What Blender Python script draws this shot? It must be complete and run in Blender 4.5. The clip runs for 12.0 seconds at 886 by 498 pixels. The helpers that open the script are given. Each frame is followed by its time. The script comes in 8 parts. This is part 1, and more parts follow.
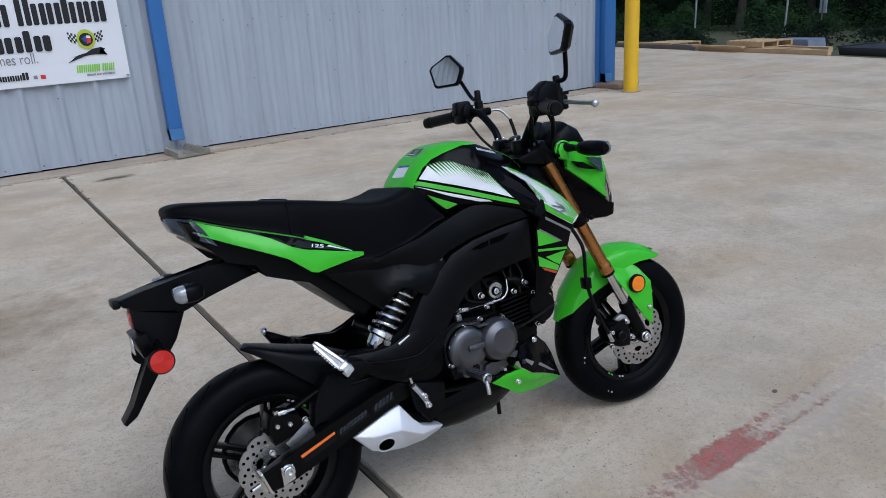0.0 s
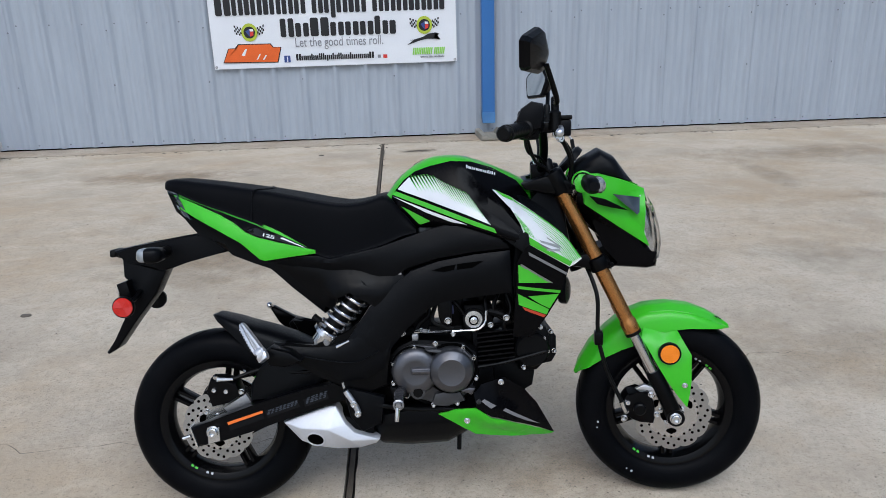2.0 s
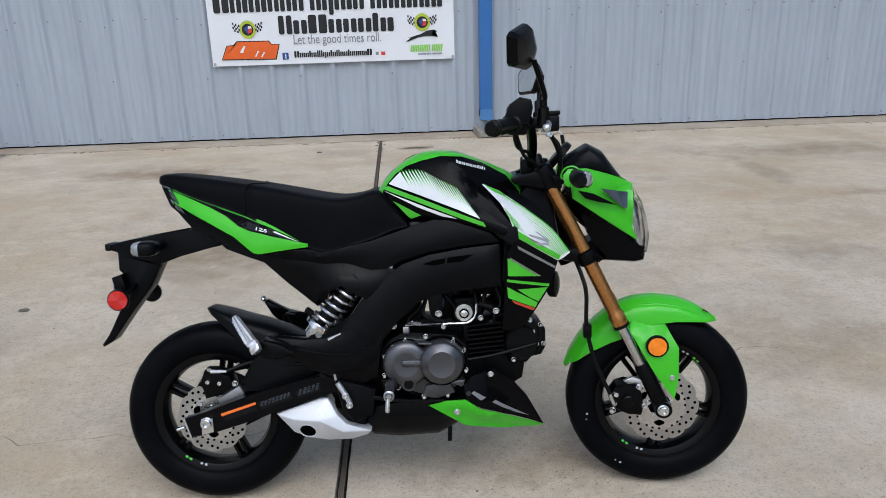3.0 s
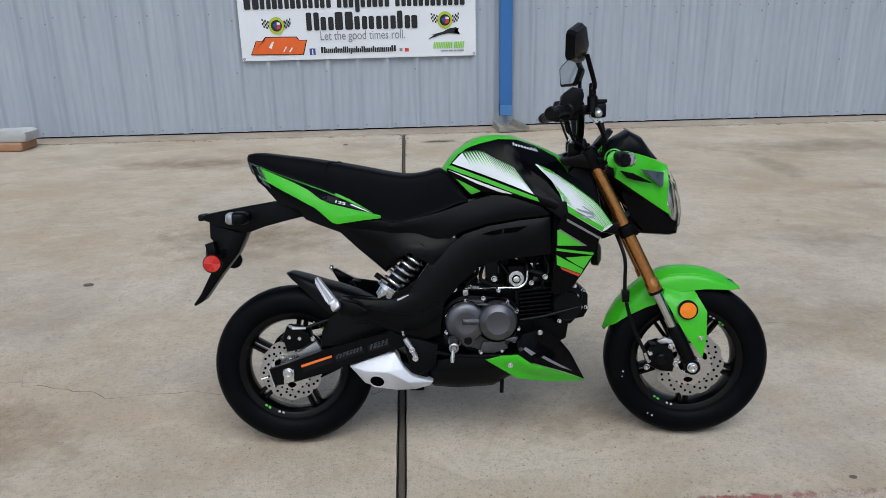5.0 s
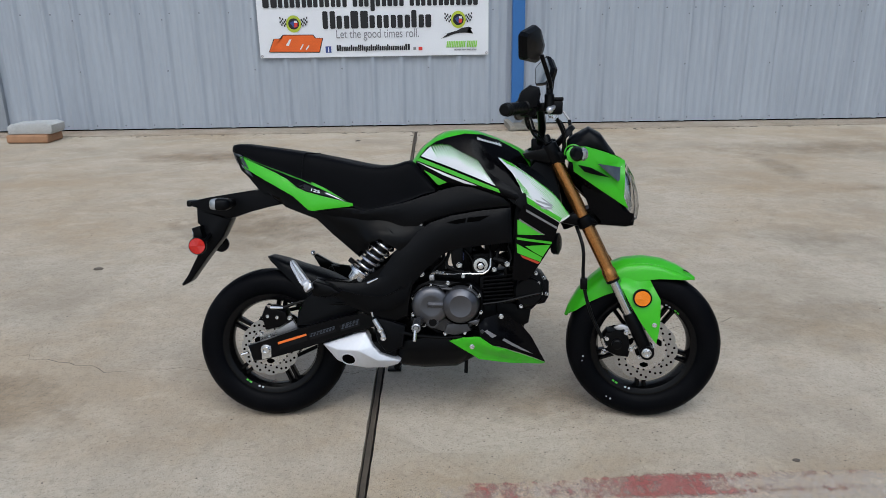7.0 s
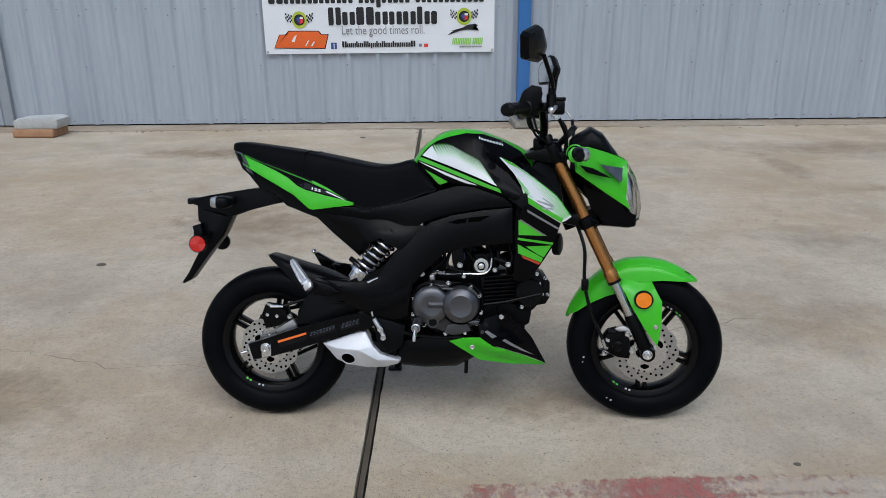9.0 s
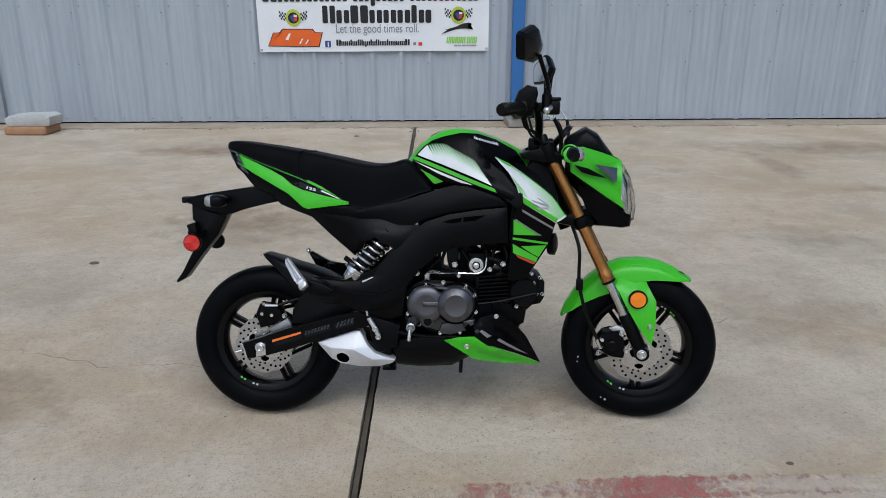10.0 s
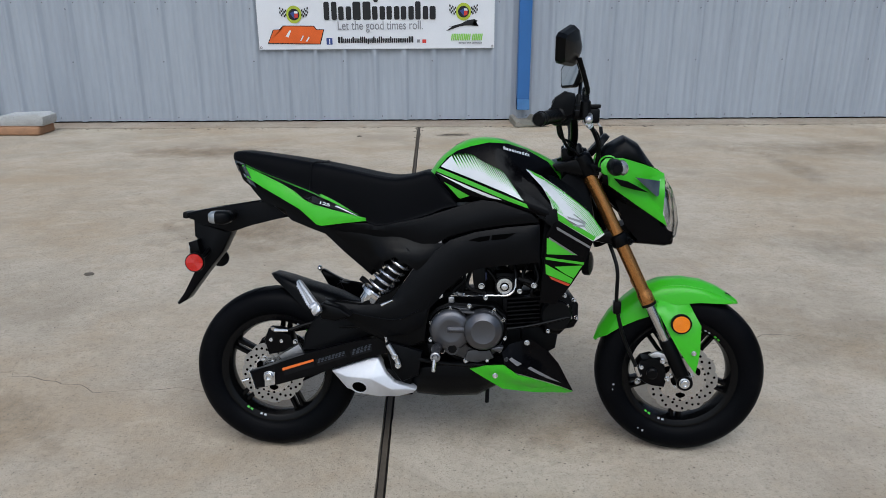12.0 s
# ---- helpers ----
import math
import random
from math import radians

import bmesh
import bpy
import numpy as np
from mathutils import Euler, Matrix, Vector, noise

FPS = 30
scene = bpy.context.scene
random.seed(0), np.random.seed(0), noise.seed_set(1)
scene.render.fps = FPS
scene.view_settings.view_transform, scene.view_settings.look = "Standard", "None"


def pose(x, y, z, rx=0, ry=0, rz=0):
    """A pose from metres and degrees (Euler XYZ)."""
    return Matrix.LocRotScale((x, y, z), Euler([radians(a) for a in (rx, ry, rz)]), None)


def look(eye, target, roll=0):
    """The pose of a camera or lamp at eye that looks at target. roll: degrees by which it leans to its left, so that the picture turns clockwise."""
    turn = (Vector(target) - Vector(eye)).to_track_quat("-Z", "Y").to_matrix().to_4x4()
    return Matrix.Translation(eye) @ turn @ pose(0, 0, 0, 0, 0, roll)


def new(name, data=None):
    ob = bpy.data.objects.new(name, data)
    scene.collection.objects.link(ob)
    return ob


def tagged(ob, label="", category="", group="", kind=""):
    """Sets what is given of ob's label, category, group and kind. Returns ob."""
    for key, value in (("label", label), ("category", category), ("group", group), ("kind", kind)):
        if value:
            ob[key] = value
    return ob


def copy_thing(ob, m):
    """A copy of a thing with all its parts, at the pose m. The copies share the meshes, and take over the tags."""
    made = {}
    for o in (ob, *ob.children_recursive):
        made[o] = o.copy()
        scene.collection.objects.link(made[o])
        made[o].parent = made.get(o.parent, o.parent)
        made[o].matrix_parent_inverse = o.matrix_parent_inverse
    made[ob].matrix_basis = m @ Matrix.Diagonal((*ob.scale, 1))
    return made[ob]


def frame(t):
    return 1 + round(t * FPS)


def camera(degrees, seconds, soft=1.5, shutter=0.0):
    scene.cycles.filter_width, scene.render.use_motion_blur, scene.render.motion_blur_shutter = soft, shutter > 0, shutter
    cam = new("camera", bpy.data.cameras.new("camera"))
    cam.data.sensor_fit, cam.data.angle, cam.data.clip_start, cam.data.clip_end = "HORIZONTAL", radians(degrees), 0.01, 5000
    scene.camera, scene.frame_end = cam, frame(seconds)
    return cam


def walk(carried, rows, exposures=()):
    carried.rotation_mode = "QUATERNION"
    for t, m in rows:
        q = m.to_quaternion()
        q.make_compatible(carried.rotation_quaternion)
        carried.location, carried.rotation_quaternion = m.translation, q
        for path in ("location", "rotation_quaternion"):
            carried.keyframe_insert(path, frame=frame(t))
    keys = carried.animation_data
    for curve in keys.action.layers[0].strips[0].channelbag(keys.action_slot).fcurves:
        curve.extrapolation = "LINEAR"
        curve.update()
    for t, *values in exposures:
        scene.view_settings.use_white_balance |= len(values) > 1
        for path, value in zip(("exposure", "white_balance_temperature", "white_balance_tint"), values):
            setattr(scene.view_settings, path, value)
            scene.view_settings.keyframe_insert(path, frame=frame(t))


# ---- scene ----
# ---- camera ----
cam = camera(62.0, 12.0, soft=0.62)
PATH = [
    (0, (-1.022, -1.24, 1.259), (0.06, 0.323, 0.6367), -3.4),
    (0.5, (-0.725, -1.422, 1.242), (0.054, 0.317, 0.633), -2.8),
    (1, (-0.422, -1.436, 1.234), (0.114, 0.395, 0.635), -2.3),
    (1.5, (-0.174, -1.427, 1.224), (0.157, 0.451, 0.623), -1.9),
    (2, (-0.033, -1.502, 1.26), (0.097, 0.4, 0.654), -1.6),
    (2.5, (-0.01, -1.522, 1.253), (0.121, 0.379, 0.644), -1.6),
    (4.3, (-0.066, -1.645, 1.278), (0.041, 0.255, 0.662), -1.2),
    (4.5, (-0.097, -1.68, 1.268), (0.004, 0.221, 0.654), -1.2),
    (5, (-0.174, -1.775, 1.266), (-0.06, 0.124, 0.649), -1.1),
    (5.5, (-0.16, -1.83, 1.281), (-0.032, 0.068, 0.664), -1.0),
    (6, (-0.096, -1.879, 1.297), (0.023, 0.02, 0.681), -0.8),
    (6.5, (-0.006, -1.927, 1.278), (0.035, -0.025, 0.663), -0.7),
    (7, (-0.006, -1.925, 1.273), (0.037, -0.024, 0.654), -0.7),
    (9, (0.009, -1.914, 1.28), (0.037, -0.016, 0.652), -0.4),
    (9.5, (0.014, -1.908, 1.277), (0.052, -0.011, 0.646), -0.4),
    (10, (0.004, -1.914, 1.283), (0.05, -0.017, 0.651), -0.1),
    (10.5, (0.009, -1.904, 1.285), (0.06, -0.008, 0.652), -0.2),
    (11, (-0.007, -1.872, 1.294), (0.042, 0.024, 0.658), -0.1),
    (11.5, (-0.027, -1.793, 1.293), (0.015, 0.102, 0.655), -0.1),
    (12, (-0.071, -1.713, 1.288), (-0.017, 0.18, 0.646), -0.1),
]
walk(cam, [(t, look(eye, target, roll)) for t, eye, target, roll in PATH],
     exposures=[(0.0, -0.07, 5400, 8), (1.0, 0.11, 5420, 7), (2.6, 0.14, 5680, 6), (4.4, 0.05, 5730, 5), (6.5, -0.03, 5770, 5), (12.0, -0.08, 5700, 5)])
SKY, SUN = 0.13, 1.15

# ---- light: overcast day ----
world = bpy.data.worlds.new("overcast_sky")
scene.world = world
world.use_nodes = True
wn = world.node_tree
sky = wn.nodes.new("ShaderNodeTexSky")
sky.sky_type = "NISHITA"
sky.sun_disc = False
sky.sun_elevation, sky.sun_rotation = radians(52), radians(200)
sky.air_density, sky.dust_density, sky.ozone_density = 1.0, 4.0, 1.0
hue = wn.nodes.new("ShaderNodeHueSaturation")
hue.inputs["Saturation"].default_value = 0.75
wn.links.new(sky.outputs[0], hue.inputs["Color"])
wn.links.new(hue.outputs[0], wn.nodes["Background"].inputs[0])
wn.nodes["Background"].inputs[1].default_value = SKY
sun_lamp = bpy.data.lights.new("sun", "SUN")
sun_lamp.energy, sun_lamp.angle, sun_lamp.color = SUN, radians(40), (1.0, 0.985, 0.96)
sun = new("sun", sun_lamp)
sun.matrix_world = look((6, -12, 20), (0, 0, 0))

# ---- materials ----
def material(name, colour, rough=0.5, metal=0.0, vary=0.15, scale=6.0, fine=120.0, bump=0.0, fine_vary=0.08,
             coat=0.0, spec=0.5, rough_vary=0.0, tint=None, trans=0.0, ior=1.45, stretch=None):
    """A surface with variation at two scales, in metres of the object's own space."""
    m = bpy.data.materials.new(name)
    m.use_nodes = True
    nt = m.node_tree
    b = nt.nodes["Principled BSDF"]
    b.inputs["Metallic"].default_value = metal
    b.inputs["Roughness"].default_value = rough
    b.inputs["Specular IOR Level"].default_value = spec
    b.inputs["Coat Weight"].default_value = coat
    b.inputs["Coat Roughness"].default_value = 0.06
    b.inputs["IOR"].default_value = ior
    b.inputs["Transmission Weight"].default_value = trans
    geo = nt.nodes.new("ShaderNodeTexCoord")
    big = nt.nodes.new("ShaderNodeTexNoise")
    big.inputs["Scale"].default_value, big.inputs["Detail"].default_value = scale, 6
    small = nt.nodes.new("ShaderNodeTexNoise")
    small.inputs["Scale"].default_value, small.inputs["Detail"].default_value = fine, 3
    for n in (big, small):
        nt.links.new(geo.outputs["Object"], n.inputs["Vector"])
    if stretch:
        mp = nt.nodes.new("ShaderNodeMapping")
        mp.inputs["Scale"].default_value = stretch
        nt.links.new(geo.outputs["Object"], mp.inputs[0])
        for n in (big, small):
            nt.links.new(mp.outputs[0], n.inputs["Vector"])
    c2 = tint or tuple(c * 0.6 for c in colour)
    mix = nt.nodes.new("ShaderNodeMix")
    mix.data_type = "RGBA"
    mix.inputs[6].default_value = (*colour, 1)
    mix.inputs[7].default_value = (*c2, 1)
    ramp = nt.nodes.new("ShaderNodeMapRange")
    ramp.inputs[1].default_value, ramp.inputs[2].default_value = 0.4, 0.75
    ramp.inputs[4].default_value = vary * 2
    nt.links.new(big.outputs[0], ramp.inputs[0])
    nt.links.new(ramp.outputs[0], mix.inputs[0])
    hsv = nt.nodes.new("ShaderNodeHueSaturation")
    fr = nt.nodes.new("ShaderNodeMapRange")
    fr.inputs[1].default_value, fr.inputs[2].default_value = 0.3, 0.7
    fr.inputs[3].default_value, fr.inputs[4].default_value = 1 - fine_vary, 1 + fine_vary
    nt.links.new(small.outputs[0], fr.inputs[0])
    nt.links.new(fr.outputs[0], hsv.inputs["Value"])
    nt.links.new(mix.outputs[2], hsv.inputs["Color"])
    nt.links.new(hsv.outputs[0], b.inputs["Base Color"])
    if rough_vary:
        rr = nt.nodes.new("ShaderNodeMapRange")
        rr.inputs[1].default_value, rr.inputs[2].default_value = 0.35, 0.7
        rr.inputs[3].default_value, rr.inputs[4].default_value = rough - rough_vary, rough + rough_vary
        nt.links.new(big.outputs[0], rr.inputs[0])
        nt.links.new(rr.outputs[0], b.inputs["Roughness"])
    if bump:
        bp = nt.nodes.new("ShaderNodeBump")
        bp.inputs["Strength"].default_value, bp.inputs["Distance"].default_value = 0.5, bump
        nt.links.new(small.outputs[0], bp.inputs["Height"])
        nt.links.new(bp.outputs[0], b.inputs["Normal"])
    return m


def concrete_material(name, light, dark, stain, bare=None):
    """Broom-finished yard concrete: broad stains, blotches, pits and aggregate specks."""
    m = bpy.data.materials.new(name)
    m.use_nodes = True
    nt = m.node_tree
    b = nt.nodes["Principled BSDF"]
    b.inputs["Roughness"].default_value = 0.85
    b.inputs["Specular IOR Level"].default_value = 0.3
    tc = nt.nodes.new("ShaderNodeTexCoord")

    def noise_at(scale, detail, rough=0.55, squash=None):
        n = nt.nodes.new("ShaderNodeTexNoise")
        n.inputs["Scale"].default_value, n.inputs["Detail"].default_value = scale, detail
        n.inputs["Roughness"].default_value = rough
        if squash:
            mp = nt.nodes.new("ShaderNodeMapping")
            mp.inputs["Scale"].default_value = squash
            nt.links.new(tc.outputs["Object"], mp.inputs[0])
            nt.links.new(mp.outputs[0], n.inputs["Vector"])
        else:
            nt.links.new(tc.outputs["Object"], n.inputs["Vector"])
        return n.outputs[0]

    def ramp(src, lo, hi, a, z):
        r = nt.nodes.new("ShaderNodeMapRange")
        for i, v in zip((1, 2, 3, 4), (lo, hi, a, z)):
            r.inputs[i].default_value = v
        nt.links.new(src, r.inputs[0])
        return r.outputs[0]

    def blend(fac, a, z):
        x = nt.nodes.new("ShaderNodeMix")
        x.data_type = "RGBA"
        nt.links.new(fac, x.inputs[0])
        for i, v in ((6, a), (7, z)):
            if isinstance(v, tuple):
                x.inputs[i].default_value = (*v, 1)
            else:
                nt.links.new(v, x.inputs[i])
        return x.outputs[2]

    col = blend(ramp(noise_at(1.3, 9, 0.66), 0.42, 0.66, 0, 1), light, dark)
    col = blend(ramp(noise_at(0.55, 9, 0.62, (1.0, 1.8, 1.0)), 0.47, 0.64, 0, 0.8), col, stain)
    col = blend(ramp(noise_at(3.1, 7, 0.68), 0.50, 0.68, 0, 0.5), col, stain)
    col = blend(ramp(noise_at(4.3, 7, 0.66, (1.0, 1.3, 1.0)), 0.52, 0.70, 0, 0.5), col, tuple(min(1, c * 1.12) for c in light))
    col = blend(ramp(noise_at(9, 8, 0.72), 0.5, 0.7, 0, 0.45), col, dark)
    col = blend(ramp(noise_at(27, 5, 0.7), 0.48, 0.68, 0, 0.32), col, tuple(c * 0.82 for c in dark))
    col = blend(ramp(noise_at(60, 4, 0.7), 0.52, 0.70, 0, 0.42), col, tuple(c * 0.55 for c in dark))
    col = blend(ramp(noise_at(150, 3), 0.60, 0.68, 0, 0.65), col, tuple(c * 0.35 for c in dark))
    col = blend(ramp(noise_at(330, 2, 0.6), 0.60, 0.70, 0, 0.5), col, tuple(c * 0.45 for c in dark))
    col = blend(ramp(noise_at(260, 2, 0.6), 0.60, 0.72, 0, 0.35), col, tuple(min(1, c * 1.3) for c in light))
    # dark aggregate showing through where the surface has worn
    vo = nt.nodes.new("ShaderNodeTexVoronoi")
    vo.inputs["Scale"].default_value = 62
    nt.links.new(tc.outputs["Object"], vo.inputs["Vector"])
    dots = ramp(vo.outputs["Distance"], 0.06, 0.25, 1, 0)
    cell = nt.nodes.new("ShaderNodeSeparateColor")
    nt.links.new(vo.outputs["Color"], cell.inputs[0])
    some = ramp(cell.outputs[0], 0.60, 0.85, 0, 1)
    worn = ramp(noise_at(1.1, 7, 0.7), 0.42, 0.60, 0.04, 0.9)
    if bare:
        # a patch rubbed bare by use: its middle in x and y, and its radius
        away = nt.nodes.new("ShaderNodeVectorMath")
        away.operation = "DISTANCE"
        away.inputs[1].default_value = (bare[0], bare[1], 0.0)
        nt.links.new(tc.outputs["Object"], away.inputs[0])
        most = nt.nodes.new("ShaderNodeMath")
        most.operation = "MAXIMUM"
        nt.links.new(ramp(away.outputs["Value"], bare[2] * 0.35, bare[2], 1, 0), most.inputs[0])
        nt.links.new(worn, most.inputs[1])
        worn = most.outputs[0]
    a = nt.nodes.new("ShaderNodeMath")
    a.operation = "MULTIPLY"
    nt.links.new(dots, a.inputs[0])
    nt.links.new(some, a.inputs[1])
    a2 = nt.nodes.new("ShaderNodeMath")
    a2.operation = "MULTIPLY"
    nt.links.new(a.outputs[0], a2.inputs[0])
    nt.links.new(worn, a2.inputs[1])
    col = blend(a2.outputs[0], col, tuple(c * 0.3 for c in dark))
    nt.links.new(col, b.inputs["Base Color"])
    bp = nt.nodes.new("ShaderNodeBump")
    bp.inputs["Strength"].default_value, bp.inputs["Distance"].default_value = 0.6, 0.004
    nt.links.new(noise_at(130, 5, 0.7), bp.inputs["Height"])
    nt.links.new(bp.outputs[0], b.inputs["Normal"])
    return m


CONCRETE = concrete_material("yard_concrete", (0.538, 0.466, 0.369), (0.382, 0.320, 0.244), (0.442, 0.337, 0.221), bare=(0.42, 0.02, 0.75))
FOOTING = concrete_material("footing_concrete", (0.42, 0.36, 0.285), (0.30, 0.245, 0.19), (0.27, 0.19, 0.125))
JOINT = material("joint_filler", (0.03, 0.026, 0.022), 0.9, vary=0.3, bump=0.002)
JOINT_STRIP = material("joint_strip", (0.088, 0.070, 0.051), 0.9, vary=0.3, bump=0.002)
CRACK = material("crack_dirt", (0.12, 0.1, 0.08), 0.95)
WALL_PAINT = material("grey_wall_enamel", (0.352, 0.386, 0.436), 0.42, vary=0.3, scale=1.8, fine=26, fine_vary=0.06, tint=(0.283, 0.311, 0.358), rough_vary=0.08, bump=0.004, stretch=(1.0, 1.0, 0.07))
TRIM_GREY = material("grey_trim", (0.30, 0.33, 0.37), 0.45, vary=0.1)
SCREW = material("screw_steel", (0.2, 0.21, 0.23), 0.5, 0.2)
BLUE = material("blue_enamel", (0.045, 0.155, 0.42), 0.4, vary=0.12, scale=3, tint=(0.03, 0.11, 0.3), fine_vary=0.03)
BLUE_LIGHT = material("sky_blue_enamel", (0.13, 0.32, 0.66), 0.4, vary=0.08)
# near-black that paints the shade inside gaps, holes and grooves
GAP_SHADE = material("gap_shade_black", (0.001, 0.001, 0.001), 0.9, spec=0.02)
BLOCK = concrete_material("splash_block_concrete", (0.36, 0.34, 0.30), (0.22, 0.2, 0.17), (0.18, 0.17, 0.13))
WHITE_BLOCK = concrete_material("pale_block_concrete", (0.55, 0.56, 0.56), (0.42, 0.43, 0.43), (0.36, 0.35, 0.33))
BRICK_WOOD = material("brown_wood", (0.36, 0.2, 0.11), 0.8, vary=0.3, scale=12, bump=0.002)
DULL_WOOD = material("weathered_brown_wood", (0.24, 0.17, 0.12), 0.85, vary=0.3, scale=12, bump=0.002)
YELLOW = material("yellow_enamel", (0.72, 0.44, 0.012), 0.45, vary=0.14, scale=5, tint=(0.5, 0.3, 0.01))
LUMBER = material("pale_lumber", (0.5, 0.35, 0.19), 0.75, vary=0.25, scale=4, bump=0.002)
GREY_LUMBER = material("weathered_lumber", (0.17, 0.15, 0.13), 0.85, vary=0.3, scale=4, bump=0.002)
BIN = material("black_bin_plastic", (0.02, 0.02, 0.022), 0.5)
TARP = material("blue_grey_tarp", (0.16, 0.19, 0.26), 0.6, vary=0.3)
STEEL_POST = material("galvanised_post", (0.3, 0.31, 0.32), 0.5, 0.5)
SIGN_GREY = material("pale_sign", (0.45, 0.48, 0.52), 0.5)
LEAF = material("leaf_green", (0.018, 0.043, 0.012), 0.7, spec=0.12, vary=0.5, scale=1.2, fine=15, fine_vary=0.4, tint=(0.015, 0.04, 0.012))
# darker copy of the leaf green, with the wood's shade in its colour
LEAF_DARK = material("painted_shade_leaf", (0.008, 0.017, 0.007), 0.7, spec=0.1, vary=0.5, scale=0.8, fine=15, fine_vary=0.4)
BARK = material("bark", (0.045, 0.04, 0.032), 0.9, vary=0.3, bump=0.006)
SOIL = material("dark_soil", (0.05, 0.06, 0.025), 0.95, vary=0.4, scale=0.8, tint=(0.08, 0.065, 0.04))
BANNER = material("banner_vinyl", (0.72, 0.73, 0.76), 0.4, vary=0.06, scale=2, fine_vary=0.02)
INK = material("banner_black", (0.012, 0.012, 0.014), 0.4)
INK_GREY = material("banner_grey", (0.22, 0.22, 0.24), 0.4)
INK_ORANGE = material("banner_orange", (0.72, 0.12, 0.015), 0.4)
INK_GREEN = material("banner_green", (0.3, 0.62, 0.1), 0.4)
INK_LIME = material("banner_lime", (0.42, 0.5, 0.04), 0.4)
INK_BLUE = material("banner_blue", (0.04, 0.07, 0.25), 0.4)
INK_RED = material("banner_red", (0.6, 0.04, 0.03), 0.4)

GREEN = material("lime_green_paint", (0.066, 0.44, 0.013), 0.3, vary=0.03, coat=0.12, spec=0.35, fine_vary=0.02)
GREEN_TRIM = material("green_film", (0.08, 0.46, 0.02), 0.35, vary=0.03, fine_vary=0.02)
WHITE = material("white_film", (0.70, 0.71, 0.74), 0.3, vary=0.04, coat=0.3, fine_vary=0.02)
GREY_FILM = material("grey_film", (0.17, 0.165, 0.17), 0.35, vary=0.05)
DARK_FILM = material("charcoal_film", (0.012, 0.0125, 0.015), 0.4, vary=0.05, spec=0.15)
GREY_MARK = material("pale_mark", (0.42, 0.43, 0.46), 0.4)
RED_FILM = material("red_film", (0.45, 0.05, 0.02), 0.35)
GLOSS_BLACK = material("gloss_black_paint", (0.002, 0.002, 0.0026), 0.16, vary=0.05, spec=0.085)
PLASTIC = material("black_plastic", (0.0022, 0.0025, 0.0034), 0.33, vary=0.2, scale=10, fine=900, fine_vary=0.15, bump=0.0006, spec=0.115)
FRAME_BLACK = material("satin_black_metal", (0.0018, 0.0019, 0.0024), 0.28, vary=0.15, fine=400, fine_vary=0.1, spec=0.12)
VINYL = material("seat_vinyl", (0.0022, 0.0024, 0.0034), 0.5, spec=0.06, vary=0.25, scale=9, fine=700, fine_vary=0.25, bump=0.0012)
RUBBER = material("tyre_rubber", (0.0020, 0.0023, 0.0032), 0.38, spec=0.045, vary=0.3, scale=9, fine=300, fine_vary=0.2, bump=0.0006, tint=(0.006, 0.006, 0.007))
GOLD = material("gold_fork_enamel", (0.46, 0.21, 0.065), 0.27, 0.9, vary=0.08)
SILVER = material("silver_paint", (0.58, 0.59, 0.63), 0.38, 0.25, vary=0.04, fine_vary=0.02)
CHROME = material("chrome", (0.62, 0.62, 0.63), 0.16, 1.0, vary=0.05)
ZINC = material("zinc_bolt", (0.66, 0.67, 0.68), 0.22, 0.97, vary=0.15, scale=60)
RIM_BLACK = material("gloss_black_wheel", (0.003, 0.003, 0.0034), 0.2, spec=0.15, vary=0.1, scale=20)
DISC_STEEL = material("disc_steel", (0.55, 0.54, 0.53), 0.26, 0.92, vary=0.1, scale=30)
DISC_RING = material("worn_disc_ring", (0.43, 0.42, 0.41), 0.32, 0.92, vary=0.15, scale=30)
BLUE_PLUG = material("blue_plug", (0.008, 0.014, 0.06), 0.4)
ENGINE_GREY = material("engine_grey", (0.10, 0.10, 0.11), 0.3, 0.8, vary=0.12, scale=20, fine=500, bump=0.0005)
ENGINE_MID = material("dark_grey_casting", (0.060, 0.060, 0.064), 0.36, 0.5, vary=0.2, scale=20, fine=500, bump=0.0005)
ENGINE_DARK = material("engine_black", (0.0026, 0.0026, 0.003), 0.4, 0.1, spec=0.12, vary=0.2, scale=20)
CAST_ALLOY = material("cast_alloy", (0.62, 0.62, 0.64), 0.30, 0.85, vary=0.15, scale=60)
ALLOY = material("raw_alloy", (0.32, 0.32, 0.33), 0.36, 0.85, vary=0.15, scale=40)
SPRING = material("spring_steel", (0.62, 0.62, 0.66), 0.2, 0.92)
LENS_RED = material("red_reflector", (0.46, 0.010, 0.006), 0.25, vary=0.1, coat=0.3, fine=500, fine_vary=0.2)
LENS_ORANGE = material("orange_reflector", (0.78, 0.21, 0.004), 0.25, vary=0.1, coat=0.3, fine=500, fine_vary=0.18)
LENS_CLEAR = material("clear_lens", (0.36, 0.38, 0.40), 0.1, 0.45, vary=0.5, scale=60, coat=0.6)
LENS_SMOKE = material("smoked_lens", (0.05, 0.066, 0.088), 0.16, 0.1, vary=0.4, scale=40, coat=0.5)
LAMP_FACET = material("lamp_facet", (0.20, 0.23, 0.26), 0.2, 0.6, vary=0.4, scale=80, coat=0.5)
GLASS = material("headlight_glass", (0.95, 0.96, 0.96), 0.03, trans=1.0, ior=1.12, vary=0.0, fine_vary=0.0)
MIRROR = material("mirror_glass", (0.78, 0.8, 0.8), 0.02, 1.0, vary=0.0, fine_vary=0.0)
CABLE = material("cable_sheath", (0.003, 0.003, 0.0033), 0.36, spec=0.16)
